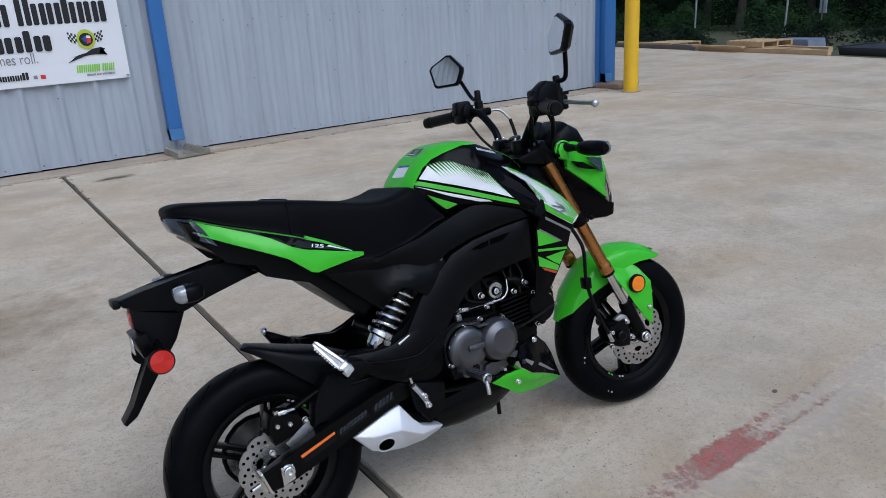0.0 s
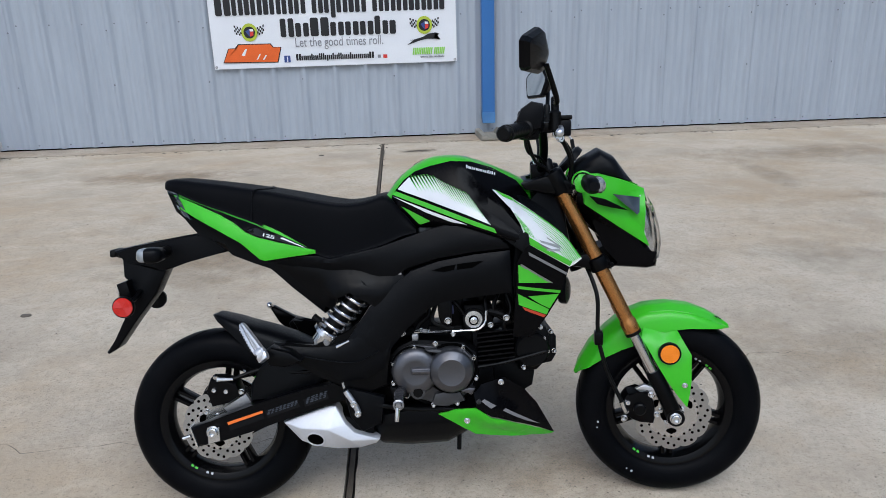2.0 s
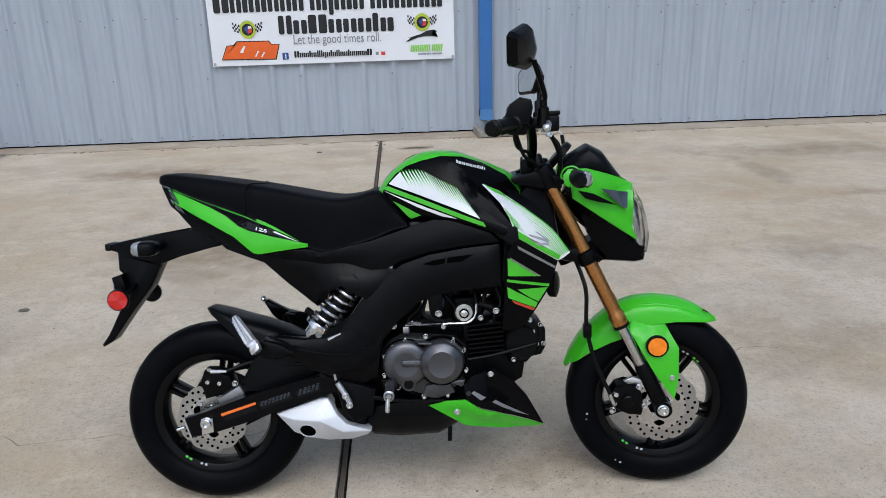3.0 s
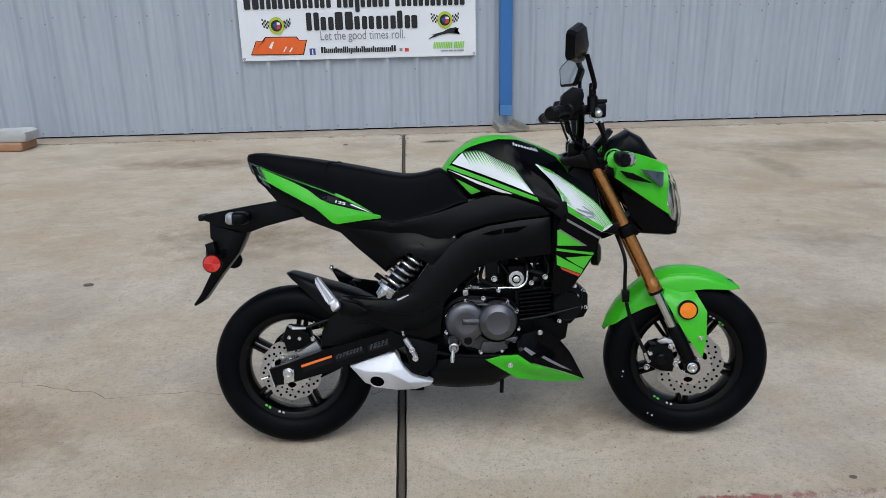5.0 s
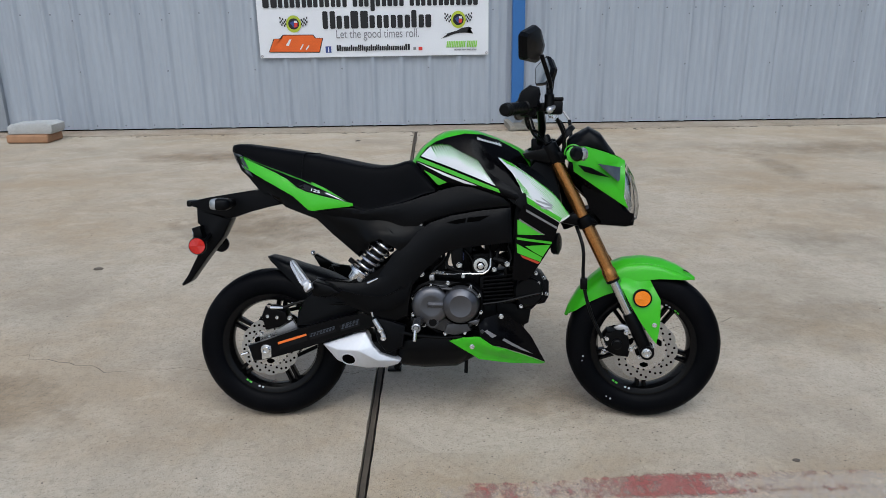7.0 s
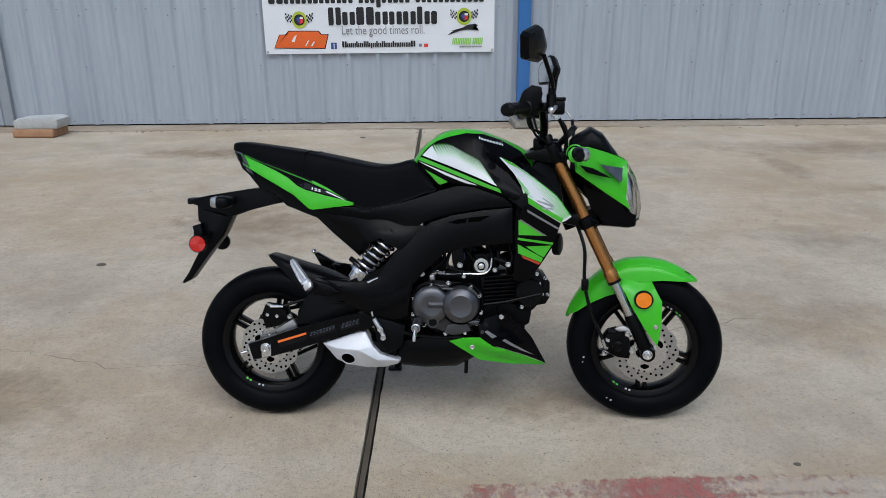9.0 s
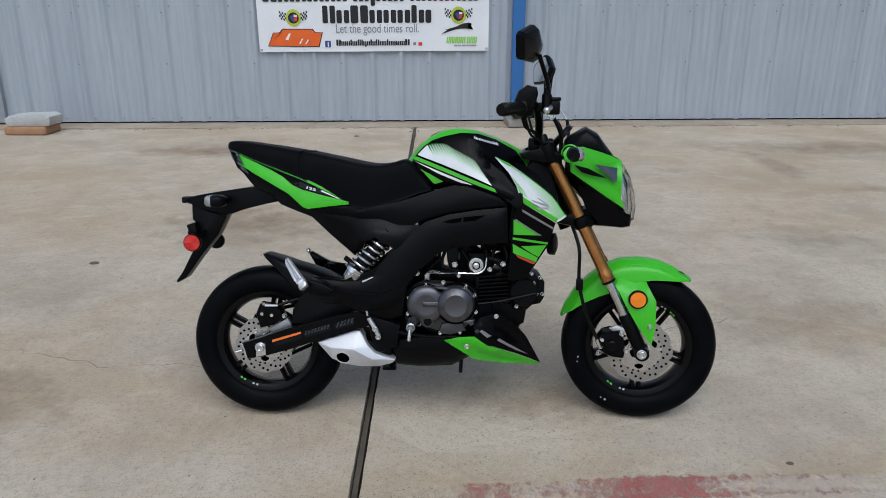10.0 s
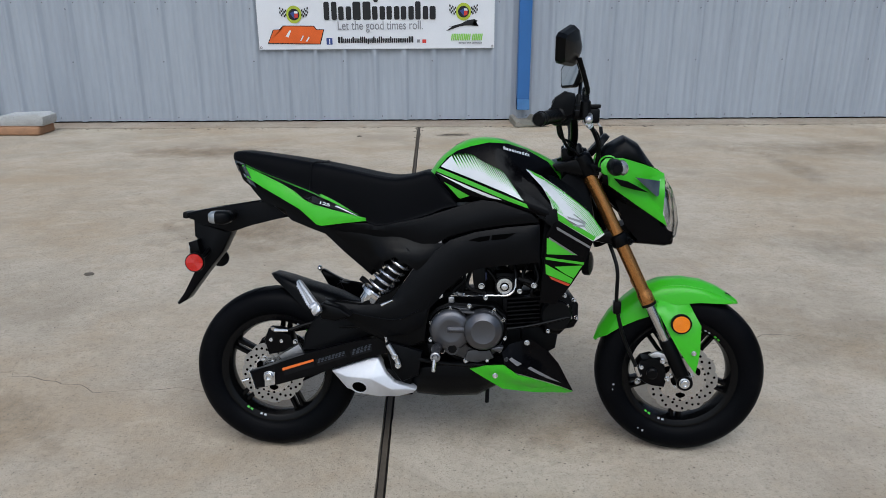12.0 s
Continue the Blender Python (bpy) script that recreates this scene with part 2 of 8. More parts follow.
LABEL_ORANGE = material("orange_label", (0.75, 0.16, 0.02), 0.4)
LABEL_BLACK = material("printed_label", (0.006, 0.006, 0.0065), 0.45, spec=0.12)
LABEL_PRINT = material("label_print", (0.045, 0.050, 0.062), 0.5, spec=0.12)


# ---- mesh helpers ----
def finish(name, bm, mat, parent=None, label="", smooth=35, recalc=True):
    """Links a bmesh as one mesh object."""
    if recalc:
        bmesh.ops.recalc_face_normals(bm, faces=bm.faces)
    me = bpy.data.meshes.new(name)
    bm.to_mesh(me)
    bm.free()
    for m in (mat if isinstance(mat, (list, tuple)) else [mat]):
        me.materials.append(m)
    if smooth:
        me.shade_smooth()
        me.set_sharp_from_angle(angle=radians(smooth))
    ob = new(name, me)
    if parent:
        # no deeper than thing, part, sub-part
        while parent.parent and parent.parent.parent:
            parent = parent.parent
        ob.parent = parent
    if label:
        tagged(ob, label)
    return ob


def part(name, bm, mat, parent, label="", smooth=35):
    return finish(name, bm, mat, parent, label, smooth)


def add_box(bm, x0, x1, y0, y1, z0, z1, bevel=0.0, seg=2):
    r = bmesh.ops.create_cube(bm, size=1.0)
    bmesh.ops.scale(bm, vec=(x1 - x0, y1 - y0, z1 - z0), verts=r["verts"])
    bmesh.ops.translate(bm, vec=((x0 + x1) / 2, (y0 + y1) / 2, (z0 + z1) / 2), verts=r["verts"])
    if bevel:
        es = list({e for v in r["verts"] for e in v.link_edges})
        bmesh.ops.bevel(bm, geom=es, offset=bevel, segments=seg, affect="EDGES", profile=0.5)
    return bm


def box(*a, **k):
    return add_box(bmesh.new(), *a, **k)


def add_prism(bm, outline, y0, y1, bevel=0.0, seg=2):
    """An outline in x and z, drawn out from y0 to y1."""
    lo = [bm.verts.new((x, y0, z)) for x, z in outline]
    hi = [bm.verts.new((x, y1, z)) for x, z in outline]
    n = len(outline)
    caps = [bm.faces.new(lo), bm.faces.new(hi[::-1])]
    for i in range(n):
        bm.faces.new((lo[i], hi[i], hi[(i + 1) % n], lo[(i + 1) % n]))
    if bevel:
        es = list({e for f in caps for e in f.edges})
        bmesh.ops.bevel(bm, geom=es, offset=bevel, segments=seg, affect="EDGES", profile=0.5, clamp_overlap=True)
    return bm


def prism(*a, **k):
    return add_prism(bmesh.new(), *a, **k)


def smooth_path(pts, steps=6):
    """A Catmull-Rom line through points."""
    p = [Vector(q) for q in pts]
    p = [2 * p[0] - p[1]] + p + [2 * p[-1] - p[-2]]
    out = []
    for i in range(1, len(p) - 2):
        for k in range(steps):
            t = k / steps
            a, b, c, d = p[i - 1:i + 3]
            out.append(0.5 * (2 * b + (c - a) * t + (2 * a - 5 * b + 4 * c - d) * t * t + (3 * b - a - 3 * c + d) * t ** 3))
    return out + [p[-2]]


def add_tube(bm, pts, radius, seg=10, smooth=True, steps=6):
    """A round tube along a line; radius may be one number or one for each end."""
    line = smooth_path(pts, steps) if smooth and len(pts) > 2 else [Vector(q) for q in pts]
    r0, r1 = radius if isinstance(radius, tuple) else (radius, radius)
    rings = []
    side = None
    for i, p in enumerate(line):
        t = (line[min(i + 1, len(line) - 1)] - line[max(i - 1, 0)]).normalized()
        if side is None:
            side = t.orthogonal().normalized()
        side = (side - t * side.dot(t)).normalized()
        up = t.cross(side)
        r = r0 + (r1 - r0) * i / max(1, len(line) - 1)
        rings.append([bm.verts.new(p + (side * math.cos(a) + up * math.sin(a)) * r) for a in [2 * math.pi * k / seg for k in range(seg)]])
    for a, b in zip(rings, rings[1:]):
        for k in range(seg):
            bm.faces.new((a[k], a[(k + 1) % seg], b[(k + 1) % seg], b[k]))
    bm.faces.new(rings[0][::-1])
    bm.faces.new(rings[-1])
    return bm


def tube(*a, **k):
    return add_tube(bmesh.new(), *a, **k)


def add_turned(bm, profile, base, axis, seg=24, closed=False):
    """A turned body: profile of (radius, distance along axis) from base along axis."""
    axis = Vector(axis).normalized()
    s = axis.orthogonal().normalized()
    u = axis.cross(s)
    base = Vector(base)
    rings = []
    for r, d in profile:
        if r < 1e-6:
            rings.append([bm.verts.new(base + axis * d)])
        else:
            rings.append([bm.verts.new(base + axis * d + (s * math.cos(a) + u * math.sin(a)) * r) for a in [2 * math.pi * k / seg for k in range(seg)]])
    pairs = list(zip(rings, rings[1:])) + ([(rings[-1], rings[0])] if closed else [])
    for a, b in pairs:
        if len(a) == 1 and len(b) == 1:
            continue
        for k in range(seg):
            j = (k + 1) % seg
            if len(a) == 1:
                bm.faces.new((a[0], b[j], b[k]))
            elif len(b) == 1:
                bm.faces.new((a[k], a[j], b[0]))
            else:
                bm.faces.new((a[k], a[j], b[j], b[k]))
    if not closed:
        if len(rings[0]) > 1:
            bm.faces.new(rings[0][::-1])
        if len(rings[-1]) > 1:
            bm.faces.new(rings[-1])
    return bm


def turned(*a, **k):
    return add_turned(bmesh.new(), *a, **k)


def add_bolt(bm, at, axis, r=0.008, h=0.008):
    """A socket bolt head on a washer."""
    add_turned(bm, [(r * 1.22, 0), (r * 1.22, h * 0.22)], at, axis, 14)
    a = Vector(axis).normalized()
    add_turned(bm, [(r, 0), (r, h * 0.85), (r * 0.86, h), (r * 0.52, h), (r * 0.46, h * 0.35), (0, h * 0.35)], Vector(at) + a * h * 0.22, axis, 12)
    return bm


def bolts(name, places, axis, r, h, parent, mat=None, label=""):
    """Bolt heads, each a part of its own."""
    out = []
    for p in places:
        out.append(part(name, add_bolt(bmesh.new(), p, axis, r, h), mat or ZINC, parent, label))
    return out


def add_loft(bm, rings, caps=True):
    vs = [[bm.verts.new(p) for p in r] for r in rings]
    n = len(vs[0])
    for a, b in zip(vs, vs[1:]):
        for k in range(n):
            bm.faces.new((a[k], a[(k + 1) % n], b[(k + 1) % n], b[k]))
    if caps:
        bm.faces.new(vs[0][::-1])
        bm.faces.new(vs[-1])
    return bm


def ring_section(x, half, steps=4):
    """A closed section at x from its right half, (y, z) from the top middle down to the bottom middle, with y >= 0."""
    line = smooth_path([(0, y, z) for y, z in half], steps)
    right = [Vector((x, -p.y, p.z)) for p in line]
    left = [Vector((x, p.y, p.z)) for p in line[-2:0:-1]]
    return right + left


def cut_grid(bm, step):
    """Cuts all faces along a grid in x and z."""
    bmesh.ops.triangulate(bm, faces=bm.faces)
    for ax, n in ((0, Vector((1, 0, 0))), (2, Vector((0, 0, 1)))):
        lo = min(v.co[ax] for v in bm.verts)
        hi = max(v.co[ax] for v in bm.verts)
        k = math.ceil(lo / step)
        while k * step < hi:
            bmesh.ops.bisect_plane(bm, geom=bm.verts[:] + bm.edges[:] + bm.faces[:], plane_co=n * (k * step), plane_no=n, dist=1e-5)
            k += 1


def shell(outline, bulge=0.006, thick=0.004, step=0.016, side=-1, soft=0.014):
    """A moulded panel: its outline as (x, z, y), bulging towards the outside, with a thickness. side -1 is the right of the machine."""
    pts = [(x, z, abs(y)) for x, z, y in outline]
    fine = []
    for (x0, z0, y0), (x1, z1, y1) in zip(pts, pts[1:] + pts[:1]):
        n = max(1, int(math.hypot(x1 - x0, z1 - z0) / 0.012))
        fine += [(x0 + (x1 - x0) * k / n, z0 + (z1 - z0) * k / n, y0 + (y1 - y0) * k / n) for k in range(n)]
    arr = np.array(fine)
    segs = np.array([(a[0], a[1], b[0], b[1]) for a, b in zip(pts, pts[1:] + pts[:1])])
    bm = bmesh.new()
    bm.faces.new([bm.verts.new((x, 0, z)) for x, z, _ in pts])
    cut_grid(bm, step)
    for v in bm.verts:
        d2 = (arr[:, 0] - v.co.x) ** 2 + (arr[:, 1] - v.co.z) ** 2 + 1e-8
        w = 1 / d2 ** 1.5
        y = float((w * arr[:, 2]).sum() / w.sum())
        ax, az, bx, bz = segs.T
        tt = np.clip(((v.co.x - ax) * (bx - ax) + (v.co.z - az) * (bz - az)) / ((bx - ax) ** 2 + (bz - az) ** 2 + 1e-12), 0, 1)
        d = float(np.sqrt(((ax + tt * (bx - ax) - v.co.x) ** 2 + (az + tt * (bz - az) - v.co.z) ** 2).min()))
        v.co.y = side * (y + bulge * (1 - math.exp(-d / soft)))
    bmesh.ops.recalc_face_normals(bm, faces=bm.faces)
    if sum(f.normal.y * f.calc_area() for f in bm.faces) * side < 0:
        bmesh.ops.reverse_faces(bm, faces=bm.faces)
    r = bmesh.ops.extrude_face_region(bm, geom=bm.faces[:])
    vs = [g for g in r["geom"] if isinstance(g, bmesh.types.BMVert)]
    bmesh.ops.translate(bm, vec=(0, side * -thick, 0), verts=vs)
    return bm


def both(name, outline, mat, parent, label="", **k):
    """The panel on the right and its mirror on the left. Returns the right one."""
    a = part(name, shell(outline, side=-1, **k), mat, parent, label)
    part(name, shell(outline, side=1, **k), mat, parent, label)
    return a


def tree_of(*obs):
    """A search tree over meshes in the machine's own space."""
    from mathutils.bvhtree import BVHTree
    bm = bmesh.new()
    for ob in obs:
        tmp = bmesh.new()
        tmp.from_mesh(ob.data)
        tmp.transform(ob.matrix_basis)
        me = bpy.data.meshes.new("tmp")
        tmp.to_mesh(me)
        tmp.free()
        bm.from_mesh(me)
        bpy.data.meshes.remove(me)
    t = BVHTree.FromBMesh(bm)
    bm.free()
    return t


def film_on(tree, outline, off=0.0009, step=0.012, side=-1):
    """A printed film that lies on a surface: its outline in x and z, laid on from the side."""
    bm = bmesh.new()
    bm.faces.new([bm.verts.new((x, 0, z)) for x, z in outline])
    cut_grid(bm, step)
    lost = []
    for v in bm.verts:
        hit, nor, _, _ = tree.ray_cast(Vector((v.co.x, side * 0.6, v.co.z)), Vector((0, -side, 0)), 0.6)
        if hit is None:
            lost.append(v)
        else:
            v.co.y = hit.y + side * off
    if lost:
        kept = [v for v in bm.verts if v not in lost]
        for v in lost:
            n = min(kept, key=lambda q: (q.co.x - v.co.x) ** 2 + (q.co.z - v.co.z) ** 2)
            v.co.y = n.co.y
    for f in bm.faces:
        f.normal_update()
        if f.normal.y * side < 0:
            f.normal_flip()
    return bm


# ---- ground ----
def gz(y):
    """Height of the yard: level by the machine, then a slight rise to the building."""
    return 0.0 if y < 0.6 else min(0.06, (y - 0.6) * 0.0108)


def edge_x(y):
    """Where the yard's concrete ends, towards the trees."""
    return 11.2 + 0.208 * y


def joint_x(y):
    return -0.197 + 0.0168 * y


def strip_mesh(name, xs, ys, mats, pick, shift, depth):
    """A sheet over columns of x and rows of y; pick gives the material of a column and depth its drop."""
    bm = bmesh.new()
    grid = [[bm.verts.new((x + shift(i, y), y, gz(y) - depth(i))) for i, x in enumerate(xs)] for y in ys]
    for j in range(len(ys) - 1):
        for i in range(len(xs) - 1):
            f = bm.faces.new((grid[j][i], grid[j][i + 1], grid[j + 1][i + 1], grid[j + 1][i]))
            f.material_index = pick(i)
    return finish(name, bm, mats, smooth=20)


ys = [-60, -20, -8, -3] + [-1.5 + 0.045 * k for k in range(162)] + [5.79]
ragged = random.Random(3)
# the slab left of the joint, the joint, the slab right of it up to the second joint, and the outer yard
half = 0.013
joint_cols = [-60, -25, -10, -5, -2, -half - 0.003, -half - 0.001, -0.0085, -0.008, 0.008, 0.0085, half, half + 0.003, 2.0, 4.0, 6.95, 6.956, 6.968, 6.974, 9.0, 10.4]
drop = {6: 0.022, 7: 0.022, 8: 0.005, 9: 0.005, 10: 0.022, 11: 0.022, 16: 0.008, 17: 0.008}
ground = strip_mesh("pavement", joint_cols, ys, [CONCRETE, JOINT, JOINT_STRIP],
                    lambda i: 2 if i == 8 else 1 if i in (6, 7, 9, 10, 16) else 0,
                    lambda i, y: (joint_x(y) + (ragged.gauss(0, 0.0009) if i in (5, 12) else ragged.gauss(0, 0.0005)) if 4 < i < 13 else 0.06 * (y - 4) if 15 <= i <= 18 else (edge_x(y) - 10.4) if i == 20 else 0.0),
                    lambda i: drop.get(i, 0.0))
tagged(ground, "worn tan concrete yard with dark expansion joints", "pavement", kind="structure")
bm = bmesh.new()
ys2 = [5.79, 6.6, 9, 14, 22, 40]
rows = [[bm.verts.new((x, y, gz(y))) for x in (7.16, 9.0, edge_x(y))] for y in ys2]
for a, b in zip(rows, rows[1:]):
    for i in range(2):
        bm.faces.new((a[i], a[i + 1], b[i + 1], b[i]))
tagged(finish("pavement", bm, CONCRETE), "concrete yard continuing past the building's corner", "pavement", kind="structure")
# the foundation's edge under the wall
tagged(finish("footing", box(-14, 7.16, 5.805, 6.4, -0.2, 0.064, bevel=0.006), FOOTING), "stained brown concrete footing strip under the metal wall", "footing", kind="structure")
bm = bmesh.new()
vs = [bm.verts.new(p) for p in ((-900, -900, -0.09), (900, -900, -0.09), (900, 900, -0.09), (-900, 900, -0.09))]
bm.faces.new(vs)
tagged(finish("ground", bm, SOIL), "dark soil and grass ground reaching to the horizon", "ground", kind="structure")


def ribbon(pts, width, seed, lift=0.0008, jag=0.02):
    """A thin ragged line on the ground."""
    rnd = random.Random(seed)
    line = []
    for (x0, y0), (x1, y1) in zip(pts, pts[1:]):
        n = max(2, int(math.hypot(x1 - x0, y1 - y0) / 0.05))
        line += [(x0 + (x1 - x0) * k / n + rnd.uniform(-jag, jag), y0 + (y1 - y0) * k / n + rnd.uniform(-jag, jag)) for k in range(n)]
    line.append(pts[-1])
    bm = bmesh.new()
    prev = None
    for i, (x, y) in enumerate(line):
        a, b = line[max(0, i - 1)], line[min(len(line) - 1, i + 1)]
        d = Vector((b[0] - a[0], b[1] - a[1])).normalized()
        w = width * rnd.uniform(0.3, 1.0)
        cur = [bm.verts.new((x - d.y * w * s, y + d.x * w * s, gz(y) + lift)) for s in (-0.5, 0.5)]
        if prev:
            bm.faces.new((prev[0], prev[1], cur[1], cur[0]))
        prev = cur
    return bm


for pts, w, sd in (([(-2.6, 0.95), (-1.64, 0.74), (-1.2, 0.586), (-0.93, 0.595), (-0.35, 0.545), (-0.2, 0.535)], 0.0034, 1),
                   ([(0.93, 0.84), (1.147, 0.90), (1.30, 0.935), (1.46, 0.95)], 0.0034, 4), ([(8.5, 5.0), (9.3, 5.2), (10.0, 4.9)], 0.016, 2), ([(3.4, 3.6), (3.9, 3.1), (4.8, 3.0), (6.0, 2.5)], 0.006, 3)):
    tagged(finish("crack", ribbon(pts, w, sd), CRACK, smooth=0), "hairline crack in the concrete yard", "crack", kind="structure")

# the worn red paint line, and the pale primer left beside it
def worn_line(name, mat, grain, lo, hi, most, xs, y0, depth, lift, keep_at, label):
    """A band of flaking paint across the yard; keep_at(x, v) says how much of it is left."""
    nt = mat.node_tree
    tc = nt.nodes.new("ShaderNodeTexCoord")
    n1 = nt.nodes.new("ShaderNodeTexNoise")
    n1.inputs["Scale"].default_value, n1.inputs["Detail"].default_value, n1.inputs["Roughness"].default_value = grain, 12, 0.88
    mp = nt.nodes.new("ShaderNodeMapping")
    mp.inputs["Scale"].default_value = (1.0, 0.7, 1.0)
    nt.links.new(tc.outputs["Object"], mp.inputs[0])
    nt.links.new(mp.outputs[0], n1.inputs["Vector"])
    wear = nt.nodes.new("ShaderNodeAttribute")
    wear.attribute_name = "keep"
    addn = nt.nodes.new("ShaderNodeMath")
    addn.operation = "ADD"
    nt.links.new(n1.outputs[0], addn.inputs[0])
    nt.links.new(wear.outputs["Fac"], addn.inputs[1])
    rng = nt.nodes.new("ShaderNodeMapRange")
    rng.inputs[1].default_value, rng.inputs[2].default_value, rng.inputs[4].default_value = lo, hi, most
    nt.links.new(addn.outputs[0], rng.inputs[0])
    nt.links.new(rng.outputs[0], nt.nodes["Principled BSDF"].inputs["Alpha"])
    bm = bmesh.new()
    keep = bm.verts.layers.float.new("keep")
    nx, ny = 170, 12
    grid = []
    for i in range(nx + 1):
        x = xs[0] + (xs[1] - xs[0]) * i / nx
        row = []
        for j in range(ny + 1):
            v = j / ny
            vert = bm.verts.new((x, y0 + depth * v + 0.012 * (x - 0.6) - (0.008 if x < 0.4 else 0.0), lift))
            vert[keep] = keep_at(x, v)
            row.append(vert)
        grid.append(row)
    for a, b in zip(grid, grid[1:]):
        for j in range(ny):
            bm.faces.new((a[j], b[j], b[j + 1], a[j + 1]))
    return tagged(finish(name, bm, mat), label, "paint line", kind="structure")


def red_left(x, v):
    along = np.interp(x, [-0.4, 0.05, 0.12, 0.2, 0.27, 0.4, 0.5, 0.57, 0.72, 0.86, 0.95, 1.1, 1.25, 1.45, 1.7, 2.1, 2.5],
                      [-0.3, 0.02, 0.19, 0.17, 0.12, 0.14, 0.19, 0.25, 0.28, 0.24, 0.23, 0.21, 0.18, 0.14, 0.10, 0.05, -0.3])
    ends = 0.22 * max(0, v - 0.85) / 0.15 + 0.3 * max(0, 0.25 - v) / 0.25
    middle = 0.15 * max(0, min(1, (x - 0.7) / 0.15)) * (1 - abs(2 * v - 1.1))
    far = 0.25 * max(0, min(1, (x - 1.3) / 0.3)) * max(0, 0.65 - v)
    return float(along) - ends - middle - far


def primer_left(x, v):
    return float(np.interp(x, [-0.5, -0.1, 0.1, 0.6, 1.4, 2.0, 2.5], [-0.3, 0.0, 0.12, 0.14, 0.15, 0.06, -0.3])) - 0.3 * max(0, v - 0.88) / 0.12 - 0.25 * max(0, 0.4 - v) / 0.4


worn_line("primer_line", material("worn_pale_primer", (0.70, 0.62, 0.54), 0.85, vary=0.3, scale=12, fine=180, fine_vary=0.12, tint=(0.60, 0.53, 0.46)), 34, 0.52, 0.74, 0.55,
          (-0.6, 2.5), -0.40, 0.275, 0.0010, primer_left, "pale primer residue of a worn painted line")
worn_line("paint_line", material("worn_red_paint", (0.38, 0.115, 0.10), 0.8, vary=0.4, scale=18, fine=200, fine_vary=0.2, tint=(0.38, 0.20, 0.17)), 26, 0.62, 0.78, 0.85,
          (-1.0, 2.5), -0.262, 0.135, 0.0022, red_left, "faded flaking red painted line on the concrete")

# damp, rusty stains near the wall
def stain(name, cx, cy, rx, ry, colour, strength, label, seed):
    m = material(name + "_dirt", colour, 0.7, vary=0.3, scale=8)
    nt = m.node_tree
    tc = nt.nodes.new("ShaderNodeTexCoord")
    nz = nt.nodes.new("ShaderNodeTexNoise")
    nz.inputs["Scale"].default_value, nz.inputs["Detail"].default_value, nz.inputs["Roughness"].default_value = 7, 8, 0.7
    nt.links.new(tc.outputs["Object"], nz.inputs["Vector"])
    at = nt.nodes.new("ShaderNodeAttribute")
    at.attribute_name = "keep"
    ml = nt.nodes.new("ShaderNodeMath")
    ml.operation = "ADD"
    nt.links.new(nz.outputs[0], ml.inputs[0])
    nt.links.new(at.outputs["Fac"], ml.inputs[1])
    mr = nt.nodes.new("ShaderNodeMapRange")
    mr.inputs[1].default_value, mr.inputs[2].default_value, mr.inputs[4].default_value = 0.55, 0.95, strength
    nt.links.new(ml.outputs[0], mr.inputs[0])
    nt.links.new(mr.outputs[0], nt.nodes["Principled BSDF"].inputs["Alpha"])
    bm = bmesh.new()
    lay = bm.verts.layers.float.new("keep")
    n = 16
    g = []
    for j in range(n + 1):
        row = []
        for i in range(n + 1):
            u, v = 2 * i / n - 1, 2 * j / n - 1
            y = cy + v * ry
            p = bm.verts.new((cx + u * rx, y, gz(y) + 0.0012))
            p[lay] = 0.45 * (1 - math.sqrt(u * u + v * v)) if u * u + v * v < 1 else -0.6
            row.append(p)
        g.append(row)
    for a, b in zip(g, g[1:]):
        for i in range(n):
            bm.faces.new((a[i], a[i + 1], b[i + 1], b[i]))
    return tagged(finish(name, bm, m), label, "stain", kind="structure")


stain("stain", 0.22, 5.35, 0.22, 0.10, (0.09, 0.066, 0.045), 0.8, "dark damp stain on the concrete near the wall", 1)
stain("stain", -1.9, 4.6, 0.9, 0.35, (0.30, 0.19, 0.10), 0.38, "broad rusty brown stain on the concrete", 2)
stain("stain", -1.0, 2.4, 0.8, 0.5, (0.30, 0.21, 0.12), 0.36, "broad rusty brown stain on the concrete", 3)
stain("stain", 1.5, 0.9, 0.7, 0.35, (0.26, 0.21, 0.15), 0.18, "grey tyre-worn stain on the concrete", 4)
stain("stain", 3.6, 4.6, 1.4, 0.4, (0.2, 0.15, 0.1), 0.25, "grey-brown stain on the concrete", 5)
stain("stain", 2.2, 2.0, 0.5, 0.35, (0.24, 0.19, 0.13), 0.2, "dark worn stain on the concrete", 6)
stain("stain", -1.7, 0.3, 0.6, 0.4, (0.28, 0.2, 0.12), 0.4, "faint brown stain on the concrete", 7)

stain("stain", 2.84, 3.85, 0.16, 0.6, (0.22, 0.17, 0.12), 0.24, "narrow dirty brown streak on the concrete", 8)
stain("stain", 3.35, 3.10, 0.6, 0.12, (0.22, 0.17, 0.12), 0.22, "narrow dirty brown streak on the concrete", 9)
stain("stain", 0.45, 0.30, 0.55, 0.22, (0.33, 0.235, 0.14), 0.3, "warm brown stain on the concrete by the front wheel", 10)

